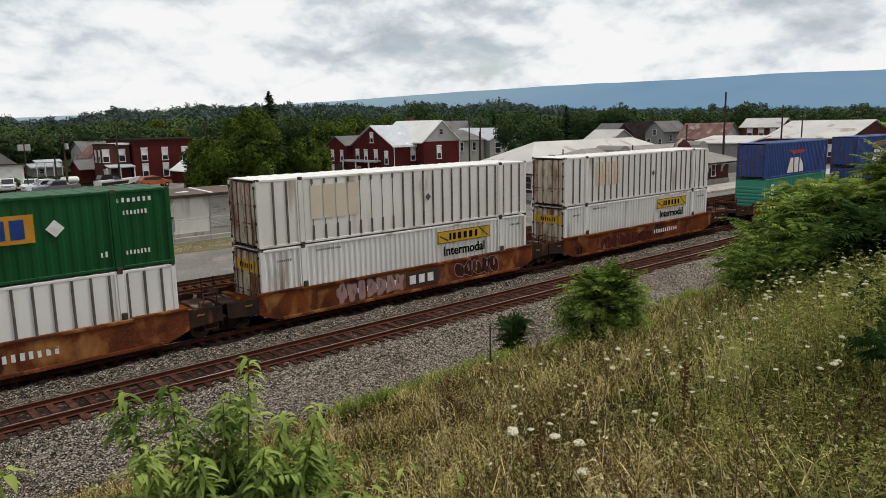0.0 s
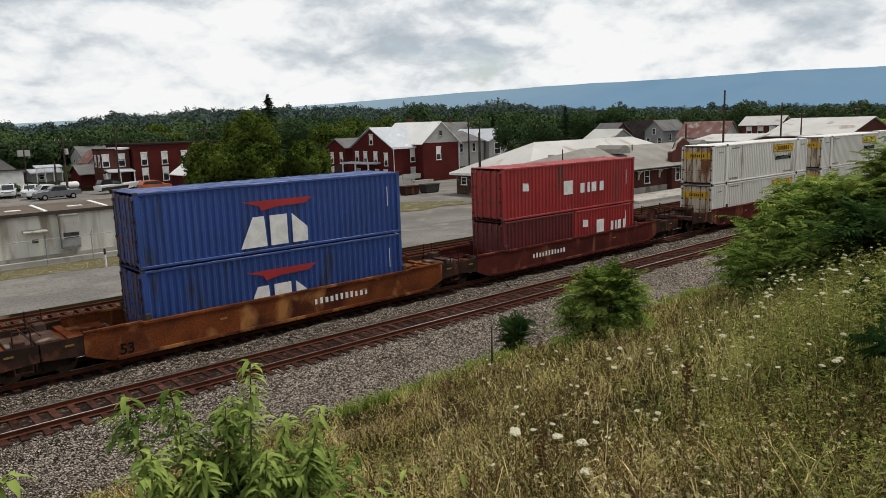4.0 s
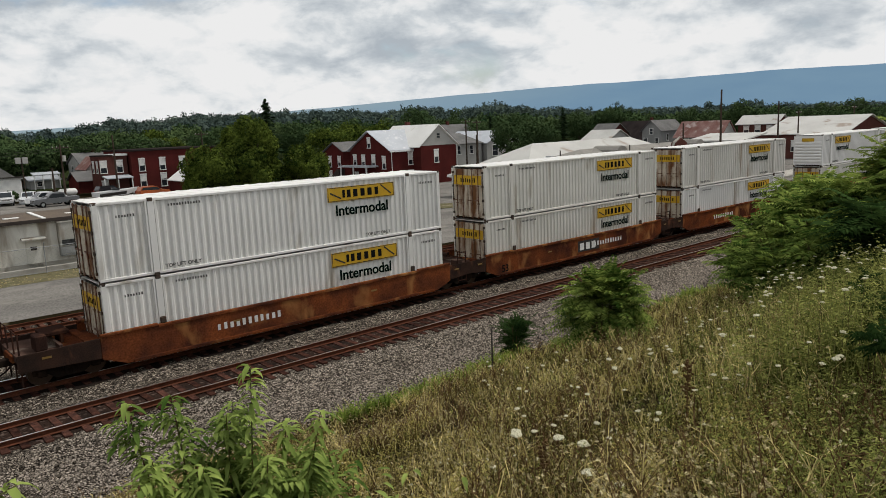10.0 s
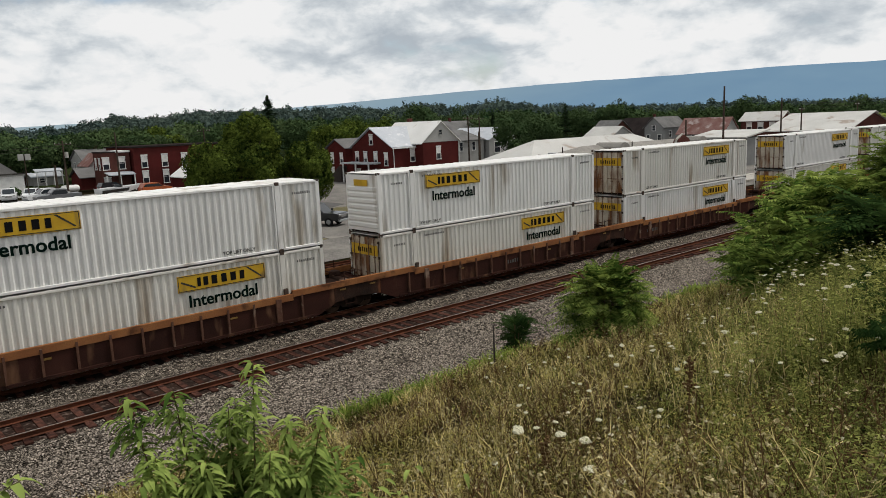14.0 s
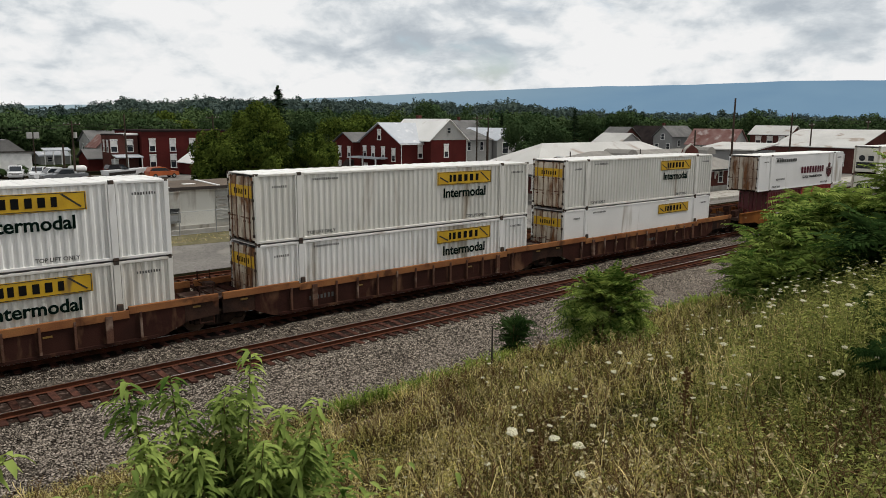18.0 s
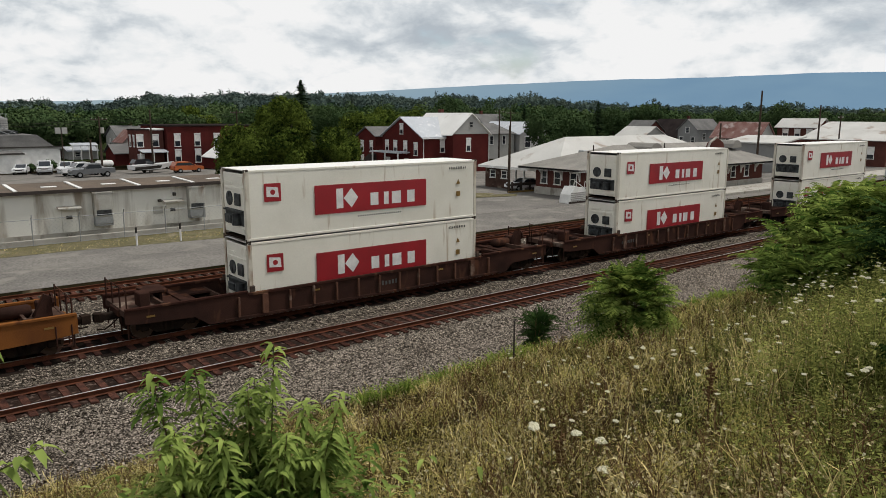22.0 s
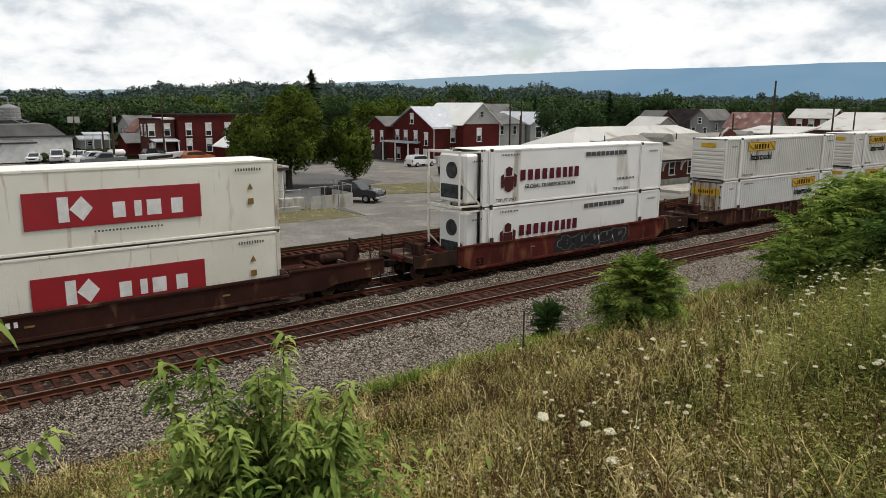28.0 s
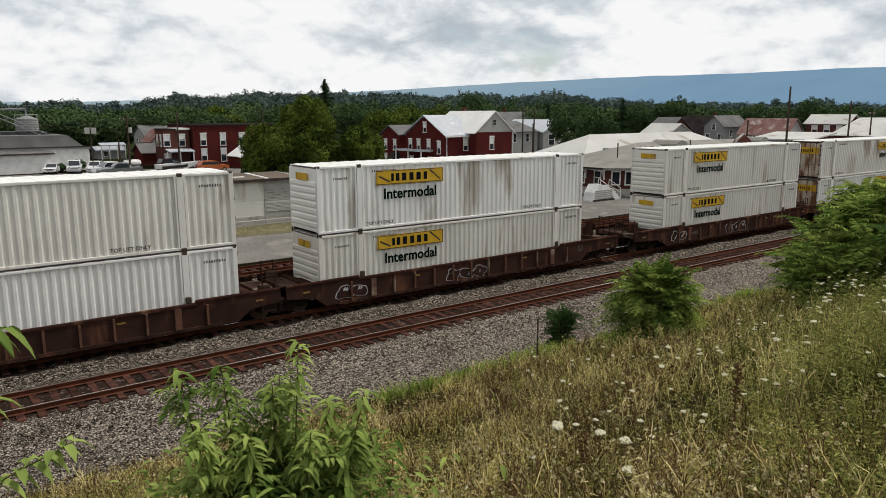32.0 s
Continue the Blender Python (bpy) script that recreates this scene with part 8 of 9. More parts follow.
def branching_weeds(name, n, where, h, arms, material, label, keep=None, **area):
    """Dry weeds: a crooked stem that forks into thin arms, each ending in a small head."""
    base, r = scatter(n, where, keep, **area)
    m = len(base)
    hh = RNG.uniform(h[0], h[1], m)
    lv = flat_dir(m) * (RNG.uniform(0.05, 0.7, m) * hh)[:, None]
    k = np.tile(np.linspace(0.35, 1.0, arms), m)
    B, Lv, H, R = (np.repeat(q, arms, 0) for q in (base, lv, hh, r))
    P = B + Lv * k[:, None] + UPV * (H * k)[:, None]
    D = flat_dir(len(P)) * RNG.uniform(0.4, 1.0, len(P))[:, None] + UPV * RNG.uniform(0.1, 0.9, len(P))[:, None]
    Q = P + D * (H * RNG.uniform(0.2, 0.45, len(P)) * (1.25 - 0.6 * k))[:, None]
    A, E, W = np.concatenate([base, P]), np.concatenate([base + lv + UPV * hh[:, None], Q]), np.concatenate([r, R])
    side = flat_dir(len(A)) * (0.0022 + 0.00042 * W)[:, None]
    v = np.stack([A - side, A + side, E + side * 0.6, E - side * 0.6], 1).reshape(-1, 3)
    t = (np.array([[0, 1, 2], [0, 2, 3]])[None] + (np.arange(len(A)) * 4)[:, None, None]).reshape(-1, 3)
    whole(name, tri_mesh(name, v, t, material), material, label, "weeds", kind="stuff")
    return Q


def side_of(lo, hi, soft=0.35):
    """Chance of growing, rising from 0 to 1 between two bearings seen from the top of the bank."""
    def keep(x, y):
        a = np.degrees(np.arctan2(y, x)) + 5 * patch(x, y, 0.5, 8.8)
        return RNG.random(len(x)) < np.clip((a - lo) / (hi - lo), 0.04, 1.0)
    return keep


def toe_green(x, y):
    """The strip at the bank's foot where green weeds stand, with gaps."""
    return (np.abs(y - TOE_Y - 0.35 * np.sin(x * 0.9)) < 0.75) & (patch(x, y, 0.55, 5.5) > -0.05) & (x > 10.3)


TOE_Y = 16.9
blades("low_grass", 110000, (0.6, 18.0), (0.05, 0.22), (0.005, 0.012), M["weed"], "low tangled green and yellow grass on the bank", 1.4, keep=not_bare, tufted=0.5, near=1.5, az=(0, 100))
blades("straw_litter", 26000, (0.6, 17.8), (0.05, 0.22), (0.006, 0.013), M["straw"], "short dry straw lying between the weeds", 2.6, keep=lambda x, y: not_bare(x, y) & (patch(x, y, 0.7, 3.3) > -0.15))
tips = blades("dry_stalks", 11000, (0.6, 17.6), (0.20, 0.50), (0.005, 0.010), M["straw"], "tall dry straw-coloured stalks on the bank", 1.1, tufted=0.4,
              keep=lambda x, y: not_bare(x, y) & (patch(x, y, 0.6, 3.3) > -0.25))
tips2 = blades("brown_weeds", 22000, (0.6, 17.0), (0.18, 0.50), (0.005, 0.011), M["brownweed"], "dry brown weed stalks on the bank", 1.0, keep=lambda x, y: patch(x, y, 0.33, 9.1) > -0.10)
blades("tall_straw", 900, (1.0, 9.0), (0.5, 1.05), (0.004, 0.008), M["straw"], "tall pale stems among the weeds of the upper bank", 0.8, near=7.6, far=18, az=(9, 28))
tips3 = leafy_weeds("yellow_weeds", 28000, (0.6, 17.8), (0.12, 0.46), 8, (0.035, 0.085), M["weed2"], "yellow-green leafy weeds among the dry grass", keep=lambda x, y: not_bare(x, y) & (patch(x, y, 0.45, 6.1) > -0.2), slim=0.2, lean=1.0)
leafy_weeds("dark_weeds", 12000, (0.6, 17.8), (0.15, 0.48), 9, (0.03, 0.07), M["darkweed"], "dead dark brown weeds among the grass", keep=lambda x, y: patch(x, y, 0.6, 31.0) > -0.2, slim=0.3)
leafy_weeds("green_weeds", 15000, (0.6, 17.5), (0.2, 0.6), 12, (0.035, 0.085), M["weedgreen"], "green leafy weeds thick on the upper bank", slim=0.28, az=(8, 48),
            keep=lambda x, y: ~side_of(19, 33)(x, y) | (RNG.random(len(x)) < 0.08))
leafy_weeds("ground_leaves", 9000, (0.6, 17.8), (0.05, 0.22), 6, (0.05, 0.11), M["weedgreen"], "broad green leaves low between the grass", slim=0.6, keep=lambda x, y: patch(x, y, 0.8, 12.2) > 0.20)
leafy_weeds("sapling_foot", 5200, (4.5, 12.5), (0.15, 0.5), 10, (0.04, 0.10), M["weedgreen"], "green weeds round the foot of the sapling", slim=0.3, near=5.2, far=13.5, az=(60, 98))
leafy_weeds("tall_weeds", 4200, (1.0, 9.0), (0.45, 1.15), 14, (0.04, 0.11), M["weedgreen"], "tall dense green weeds at the upper bank", slim=0.30, near=7.6, far=18, az=(9, 28),
            keep=lambda x, y: RNG.random(len(x)) < np.clip((27 - np.degrees(np.arctan2(y, x)) + 5 * patch(x, y, 0.6, 7.7)) / 9, 0, 1))
blades("fresh_weeds", 200000, (15.2, 19.3), (0.14, 0.46), (0.012, 0.026), M["toe"], "fresh green grass along the foot of the bank", 0.9, keep=toe_green, near=15, far=46, tufted=0.8)
leafy_weeds("toe_weeds", 36000, (15.2, 19.2), (0.15, 0.55), 12, (0.05, 0.11), M["toe"], "fresh green weeds along the foot of the bank", keep=toe_green, near=15, far=46, slim=0.45)
tips4 = branching_weeds("branching_straw", 5500, (0.6, 17.4), (0.2, 0.55), 6, M["straw"], "dry branching straw-coloured weeds", keep=lambda x, y: not_bare(x, y) & (patch(x, y, 0.5, 14.3) > -0.2))
tips5 = branching_weeds("branching_brown", 4500, (0.6, 17.0), (0.25, 0.6), 6, M["brownweed"], "brown branching weeds gone to seed", keep=lambda x, y: patch(x, y, 0.33, 9.1) > -0.05)
blades("verge_grass", 22000, (50.9, 54.2), (0.03, 0.14), (0.006, 0.014), M["straw"], "dry grass verge before the fence", 0.8, near=50, far=75, az=(60, 100))


def bare_patch():
    """Trodden bare soil with a ragged edge, lying on the bank."""
    v, f, k = [(9.0, 12.9, ground_z(9.0, 12.9) + 0.02)], [], 40
    for q in (0.35, 0.7, 1.0):
        for i in range(k):
            a = i * 2 * math.pi / k
            w = q * (1 + 0.22 * noise.noise(Vector((math.cos(a) * 1.7, math.sin(a) * 1.7, 4.0))) + 0.08 * noise.noise(Vector((a * 5, q, 1.0))))
            x, y = 9.0 + 2.0 * w * math.cos(a), 12.9 + 1.1 * w * math.sin(a)
            v.append((x, y, ground_z(x, y) + 0.02 - (0.03 if q == 1.0 else 0)))
    for i in range(k):
        j = (i + 1) % k
        f.append((0, 1 + i, 1 + j))
        for r in range(2):
            f.append((1 + r * k + i, 1 + (r + 1) * k + i, 1 + (r + 1) * k + j, 1 + r * k + j))
    whole("bare_soil", Shape().add(v, f), M["soil"], "bare tan soil on the bank", "soil", kind="structure", smooth=True)


bare_patch()


def seed_heads(name, src, n, size, mat, label):
    """Small tufted heads on the tips of stems."""
    p = src[RNG.choice(len(src), n, replace=False)]
    k = 5
    P = np.repeat(p, k, 0)
    D = RNG.normal(size=(n * k, 3)) + UPV * 0.8
    D /= np.linalg.norm(D, axis=1)[:, None]
    ln = np.repeat(RNG.uniform(size[0], size[1], n), k)
    v, t = leaf_quads(P - D * (ln * 0.3)[:, None], D, ln, ln * 0.6)
    whole(name, tri_mesh(name, v, t, mat), mat, label, "flowers", kind="stuff")


seed_heads("seed_heads", np.concatenate([tips, tips2, tips4, tips4, tips5]), 13000, (0.018, 0.040), M["seed"], "pale dry seed heads in the grass")
seed_heads("small_flowers", np.concatenate([tips3, tips]), 1500, (0.016, 0.034), M["umbel"], "small white flowers in the grass")


def umbel_mesh(rad, seed):
    """One flat, lobed, domed head with a crumbled rim."""
    rng = random.Random(seed)
    v, f, k = [(0, 0, 0.012)], [], 22
    for ring, q in enumerate((0.3, 0.6, 0.85, 1.0)):
        for i in range(k):
            a = i * 6.2832 / k
            w = rad * q * (1 + (0.22 * rng.uniform(-1, 1) if ring > 1 else 0.05 * rng.uniform(-1, 1)))
            v.append((w * math.cos(a), w * math.sin(a), 0.012 * (1 - q) + rng.uniform(-0.005, 0.005) - (0.012 if ring == 3 else 0)))
    for i in range(k):
        j = (i + 1) % k
        f.append((0, 1 + i, 1 + j))
        for ring in range(3):
            a = 1 + ring * k
            f.append((a + i, a + k + i, a + k + j, a + j))
    return Shape().add(v, f).mesh("umbel", M["umbel"])


UMBELS = [umbel_mesh(0.046, k) for k in range(6)]


def wild_carrot(az, el, r, size=1.0, tilt=0.0):
    """A white umbel on a stem, standing on the bank below the point it is seen at."""
    x, y = spot(az, r)
    z = EYE[2] + r * math.tan(radians(el))
    g = ground_z(x, y)
    f = thing("wild_carrot", "white flat-topped wild carrot flower on a thin stem", "flower", pose(x, y, g), "white flowers on the bank")
    h = z - g
    part("stem", Shape().tube([(0.05, 0.04, -0.03), (0.03, 0.02, h * 0.5), (0, 0, h - 0.02)], [0.004, 0.003, 0.002], 4), M["twig"], f)
    part("umbel", UMBELS[int(az * 7) % 6], M["umbel"], f, at=Matrix.Translation((0, 0, h)) @ pose(0, 0, 0, 5 * tilt, 4 * tilt, az * 9) @ Matrix.Scale(size, 4))


for az, el, size in ((43.4, -24.0, 1.05), (39.9, -24.2, 1.0), (37.9, -24.6, 1.2), (37.5, -26.6, 1.1), (35.0, -27.4, 0.95), (41.9, -23.8, 0.6), (35.8, -24.1, 0.5), (45.4, -26.4, 0.55)):
    wild_carrot(az, el, 4.9 if el < -25 else 5.4, size * 0.92, 0.5 * math.sin(az * 5))
_r = random.Random(5)
for k in range(190):
    az = _r.uniform(13, 46) if k < 96 else _r.uniform(13, 33)
    rr = _r.uniform(6.5, 19.0)
    if 30 < az < 44 and rr > 15:
        az -= 14
    x, y = spot(az, rr)
    top = ground_z(x, y) + _r.uniform(0.4, 0.68) + (0.45 if az < 25 and rr > 7.6 else 0)
    wild_carrot(az, math.degrees(math.atan2(top - EYE[2], rr)), rr, _r.uniform(0.45, 1.05 if k < 96 else 0.78), _r.uniform(-2.2, 2.2))


# compound leaves of the tree-of-heaven kind
def frond_arrays(base, aim_dir, length, n, size, droop, rng, V, T):
    d = Vector(aim_dir).normalized()
    side = d.cross(Vector((0, 0, 1)))
    side = side.normalized() if side.length > 1e-3 else Vector((1, 0, 0))
    prev = Vector(base)
    for i in range(n):
        t = (i + 1) / n
        p = Vector(base) + d * (length * t) + Vector((0, 0, -droop * length * t * t))
        fwd = (p - prev).normalized()
        prev = p
        s = size * (0.75 + 0.5 * math.sin(math.pi * min(1, t * 1.05)))
        for sg in (-1, 1):
            out = (side * sg * 0.92 + fwd * 0.35 + Vector((0, 0, rng.uniform(-0.35, 0.0)))).normalized()
            q = p + fwd * rng.uniform(-0.01, 0.01)
            across = fwd * (s * 0.16)
            b = len(V)
            m = q + out * (s * 0.45) + Vector((0, 0, 0.012))
            V += [tuple(q), tuple(m + across), tuple(q + out * s + Vector((0, 0, -0.02))), tuple(m - across)]
            T += [(b, b + 1, b + 2), (b, b + 2, b + 3)]


def frond_bush(name, x, y, height, spread, n, label, mat, leaf=0.13, length=(0.7, 1.1), seed=1, stems=7, up=0.35, reach=0.45, dome=False):
    rng = random.Random(seed)
    g = ground_z(x, y)
    b = thing(name, label, "bush", pose(x, y, g))
    V, T = [], []
    heads = []
    for k in range(stems):
        a, q = rng.uniform(0, 6.283), spread * math.sqrt(rng.random()) * 0.72
        hd = Vector((q * math.cos(a), q * math.sin(a), height * rng.uniform(0.45, 0.86) * (1 - 0.35 * (q / spread) ** 2)))
        heads.append(hd)
        part("stem", Shape().tube([(hd.x * 0.25, hd.y * 0.25, -0.1), (hd.x * 0.6, hd.y * 0.6, hd.z * 0.55), tuple(hd)], [0.035, 0.025, 0.012], 5), M["twig"], b)
    for k in range(int(n)):
        if dome:                                           # fronds that radiate from the middle of a dome and droop at their tips
            a, e = rng.uniform(0, 6.283), radians(rng.uniform(-42, 80))
            c, q = math.cos(e), rng.uniform(0.12, 0.62)
            base = Vector((q * spread * c * math.cos(a), q * spread * c * math.sin(a), height * (0.44 + 0.62 * q * math.sin(e))))
            frond_arrays(base, (c * math.cos(a), c * math.sin(a), 0.32 + 0.72 * math.sin(e)), rng.uniform(*length), 13, leaf * rng.uniform(0.85, 1.15), rng.uniform(0.30, 0.60), rng, V, T)
            continue
        hd = rng.choice(heads)
        low = rng.random() ** 1.4
        base = hd * (1 - reach * low)
        a = rng.uniform(0, 6.283)
        rise = up * rng.uniform(0.2, 1.7) * (1 - 0.7 * low)
        frond_arrays(base, (math.cos(a), math.sin(a), rise), rng.uniform(*length) * (1 - 0.2 * low), 13, leaf * rng.uniform(0.85, 1.15), rng.uniform(0.15, 0.45), rng, V, T)
    part("foliage", tri_mesh("foliage", V, T, mat), mat, b)
    return b


frond_bush("sumac_bush", *spot(36.0, 20.4), 2.6, 1.42, 460, "rounded green bush of feathery compound leaves on the bank", M["frond"], 0.17, (0.75, 1.1), 3, 20, dome=True)
frond_bush("small_bush", *spot(43.5, 26.0), 2.15, 0.95, 220, "small dark green bush at the foot of the bank", M["dfrond"], 0.10, (0.5, 0.85), 4, 10, 0.9, 0.9)
for k, (az, r, h, sp, n, m) in enumerate(((24.6, 25.0, 2.9, 1.4, 200, "frond"), (22.0, 25.5, 4.0, 1.9, 330, "frond"), (18.6, 26.0, 4.3, 2.3, 400, "frond"), (15.0, 25.5, 4.6, 2.5, 330, "frond"),
                                         (22.8, 22.5, 2.7, 1.6, 240, "frond"), (19.4, 21.5, 3.3, 1.9, 280, "frond"), (15.6, 21.5, 3.4, 2.1, 260, "frond2"), (25.2, 22.8, 1.7, 1.0, 140, "frond2"), (12.0, 22.0, 3.7, 2.2, 220, "frond2"),
                                         (23.6, 20.2, 1.5, 1.0, 120, "frond2"), (20.2, 18.8, 1.8, 1.2, 150, "frond2"), (16.6, 17.6, 2.2, 1.4, 160, "dfrond"))):
    frond_bush("sumac_tree", *spot(az, r), h, sp, n, "tall bright green clump of feathery compound leaves on the bank" if m == "frond" else "dark green clump of feathery compound leaves on the bank", M[m], 0.23, (0.85, 1.3), 20 + k, 12, 0.7)
for k, (az, r, h, sp) in enumerate(((15.4, 8.6, 0.75, 0.7), (13.4, 6.8, 0.8, 0.7), (16.4, 11.5, 0.9, 0.9), (14.8, 14.5, 1.2, 1.1))):
    frond_bush("bramble", *spot(az, r), h, sp, 120, "low dark green bramble among the dry grass", M["dfrond"], 0.05, (0.2, 0.4), 50 + k, 7, 0.5)


def lance_leaf(base, dirv, length, width, droop, V, T):
    """A long pointed leaf, arched along its midrib and folded a little."""
    d = Vector(dirv).normalized()
    side = d.cross(Vector((0, 0, 1)))
    side = side.normalized() if side.length > 1e-3 else Vector((0, 1, 0))
    b = len(V)
    V.append(tuple(base))
    for t, w in ((0.28, 0.85), (0.62, 0.9), (0.85, 0.5)):
        c = Vector(base) + d * (length * t) + Vector((0, 0, -droop * length * t * t))
        up = Vector((0, 0, width * 0.18))
        V += [tuple(c - side * width * 0.5 * w + up), tuple(c), tuple(c + side * width * 0.5 * w + up)]
    V.append(tuple(Vector(base) + d * length + Vector((0, 0, -droop * length))))
    T += [(b, b + 2, b + 1), (b, b + 3, b + 2)]
    for k in (1, 4):
        a, c, e = b + k, b + k + 1, b + k + 2
        T += [(a, c, c + 3), (a, c + 3, a + 3), (c, e, e + 3), (c, e + 3, c + 3)]
    T += [(b + 7, b + 8, b + 10), (b + 8, b + 9, b + 10)]


def sapling():
    rng = random.Random(12)
    x, y = spot(67.5, 4.75)
    g = ground_z(x, y)
    s = thing("sapling", "bright green sapling with long drooping pointed leaves", "sapling", pose(x, y, g))
    V, T = [], []
    right = Vector((math.sin(radians(67)), -math.cos(radians(67)), 0))
    back = Vector((math.cos(radians(67)), math.sin(radians(67)), 0))
    # tips of the shoots: sideways, back, height
    top = 8.285 - g
    shoots = [(0.23, 0.0, top - 4.8 * math.tan(radians(17.4))), (-0.55, 0.05, top - 4.8 * math.tan(radians(18.9))), (-0.28, 0.1, top - 4.8 * math.tan(radians(19.0))), (0.66, -0.05, top - 4.8 * math.tan(radians(21.2))),
              (0.45, 0.2, top - 4.8 * math.tan(radians(22.6))), (0.05, 0.15, top - 4.8 * math.tan(radians(21.0))), (-0.42, -0.1, top - 4.7 * math.tan(radians(23.0))), (0.28, -0.2, top - 4.6 * math.tan(radians(24.2))),
              (-0.12, -0.2, top - 4.6 * math.tan(radians(24.0))), (0.55, -0.2, top - 4.6 * math.tan(radians(25.0))), (-0.2, 0.3, top - 4.9 * math.tan(radians(22.0))), (0.1, 0.3, top - 4.9 * math.tan(radians(20.5)))]
    for a, bk, h in shoots:
        tip = right * a + back * bk + Vector((0, 0, h))
        root = right * (a * 0.15) + back * (bk * 0.1) + Vector((0, 0, -0.1))
        mid = right * (a * 0.75) + back * (bk * 0.7) + Vector((0, 0, h * 0.52))
        part("branch", Shape().tube([tuple(root), tuple(mid), tuple(tip)], [0.013, 0.008, 0.003], 5), M["twig"], s)
        for i in range(84):                                # leaves along the shoot, hanging in arcs, closest at its tip
            t = 0.25 + 0.75 * (i / 83) ** 0.7
            p = root.lerp(mid, t / 0.5) if t < 0.5 else mid.lerp(tip, (t - 0.5) / 0.5)
            ang = i * 2.4 + rng.uniform(-0.4, 0.4)
            out = right * math.cos(ang) + back * math.sin(ang)
            size = rng.uniform(0.095, 0.165)
            lance_leaf(p, out + Vector((0, 0, rng.uniform(0.15, 0.75))), size, size * 0.27, rng.uniform(0.5, 1.05), V, T)
        for q in range(10):                                # side twigs that arch outwards
            t = rng.uniform(0.35, 0.93)
            p = root.lerp(mid, t / 0.5) if t < 0.5 else mid.lerp(tip, (t - 0.5) / 0.5)
            ang = rng.uniform(0, 6.283)
            d = (right * math.cos(ang) + back * math.sin(ang) * 0.8 + Vector((0, 0, rng.uniform(0.3, 0.9)))).normalized()
            ln = rng.uniform(0.12, 0.30) * (1.25 - 0.6 * t)
            for i in range(9):
                u = (i + 1) / 9
                c = p + d * (ln * u) + Vector((0, 0, -0.35 * ln * u * u))
                side = d.cross(Vector((0, 0, 1))).normalized() * (1 if i % 2 else -1)
                size = rng.uniform(0.085, 0.150)
                lance_leaf(c, side + d * 0.7 + Vector((0, 0, rng.uniform(0.1, 0.6))), size, size * 0.28, rng.uniform(0.45, 1.0), V, T)
    for k in range(3000):                                  # the dense lower part
        p = right * rng.gauss(0.08, 0.40) + back * rng.gauss(0.05, 0.2) + Vector((0, 0, rng.uniform(0.15, 1.02)))
        ang = rng.uniform(0, 6.28)
        size = rng.uniform(0.095, 0.16)
        lance_leaf(p, right * math.cos(ang) + back * math.sin(ang) + Vector((0, 0, rng.uniform(0.0, 0.8))), size, size * 0.28, rng.uniform(0.3, 0.95), V, T)
    part("foliage", tri_mesh("foliage", V, T, M["sapling"]), M["sapling"], s)


sapling()


def sprig(az0, el0, az1, el1, r, n, seed, label):
    """A leafy shoot that reaches in from a plant out of view, standing on the bank."""
    rng = random.Random(seed)
    a = Vector((*spot(az0, r), EYE[2] + r * math.tan(radians(el0))))
    b = Vector((*spot(az1, r), EYE[2] + r * math.tan(radians(el1))))
    gx, gy = spot(az0 + 3, r * 0.97)
    g = ground_z(gx, gy)
    s = thing("leafy_shoot", label, "plant", pose(gx, gy, g))
    o = Vector((gx, gy, g))
    part("stem", Shape().tube([(0, 0, -0.1), tuple((a - o) * 0.9 + Vector((0, 0, -0.25))), tuple(a - o), tuple(b - o)], [0.012, 0.008, 0.006, 0.003], 5), M["twig"], s)
    V, T = [], []
    d = (b - a)
    for i in range(n):
        t = i / (n - 1)
        p = a - o + d * t
        out = Vector((math.cos(i * 2.3), math.sin(i * 2.3), 0.25)) * 0.8 + d.normalized() * 0.5
        size = rng.uniform(0.10, 0.135)
        lance_leaf(p, out, size, size * 0.38, rng.uniform(0.7, 1.25), V, T)
    part("foliage", tri_mesh("foliage", V, T, M["sapling"]), M["sapling"], s)


sprig(88.0, -24.6, 81.6, -22.6, 3.6, 24, 3, "low leafy green shoot with broad drooping leaves")
sprig(88.5, -14.0, 85.2, -14.3, 3.4, 18, 4, "leafy green shoot with broad drooping leaves")
sprig(89.0, -19.6, 86.2, -18.9, 3.5, 13, 6, "leafy green shoot with broad drooping leaves")
mp = thing("marker_post", "thin dark steel post standing in the grass", "post", pose(*spot(45.2, 21.8), ground_z(*spot(45.2, 21.8))))
part("shaft", Shape().tube([(0, 0, -0.3), (0, 0, 1.55)], 0.03, 6), M["strip"], mp)
for k, (az, r, h) in enumerate(((29.8, 7.0, 0.85), (41.2, 5.6, 0.62))):
    dk = thing("dead_stalk", "dead dark brown dock stalk with a seed head", "weed", pose(*spot(az, r), ground_z(*spot(az, r))), "dead stalks")
    part("stem", Shape().tube([(0, 0, -0.05), (0.02, 0.01, h)], 0.006, 4), M["brownweed"], dk)
    rr = random.Random(k)
    sh = Shape()
    for i in range(60):
        z = h * (0.55 + 0.45 * rr.random())
        c = Vector((rr.gauss(0, 0.022), rr.gauss(0, 0.022), z))
        sh.box(c.x - 0.009, c.x + 0.009, c.y - 0.009, c.y + 0.009, c.z - 0.009, c.z + 0.009)
    tagged(part("seed_head", sh, M["brownweed"], dk), kind="stuff")


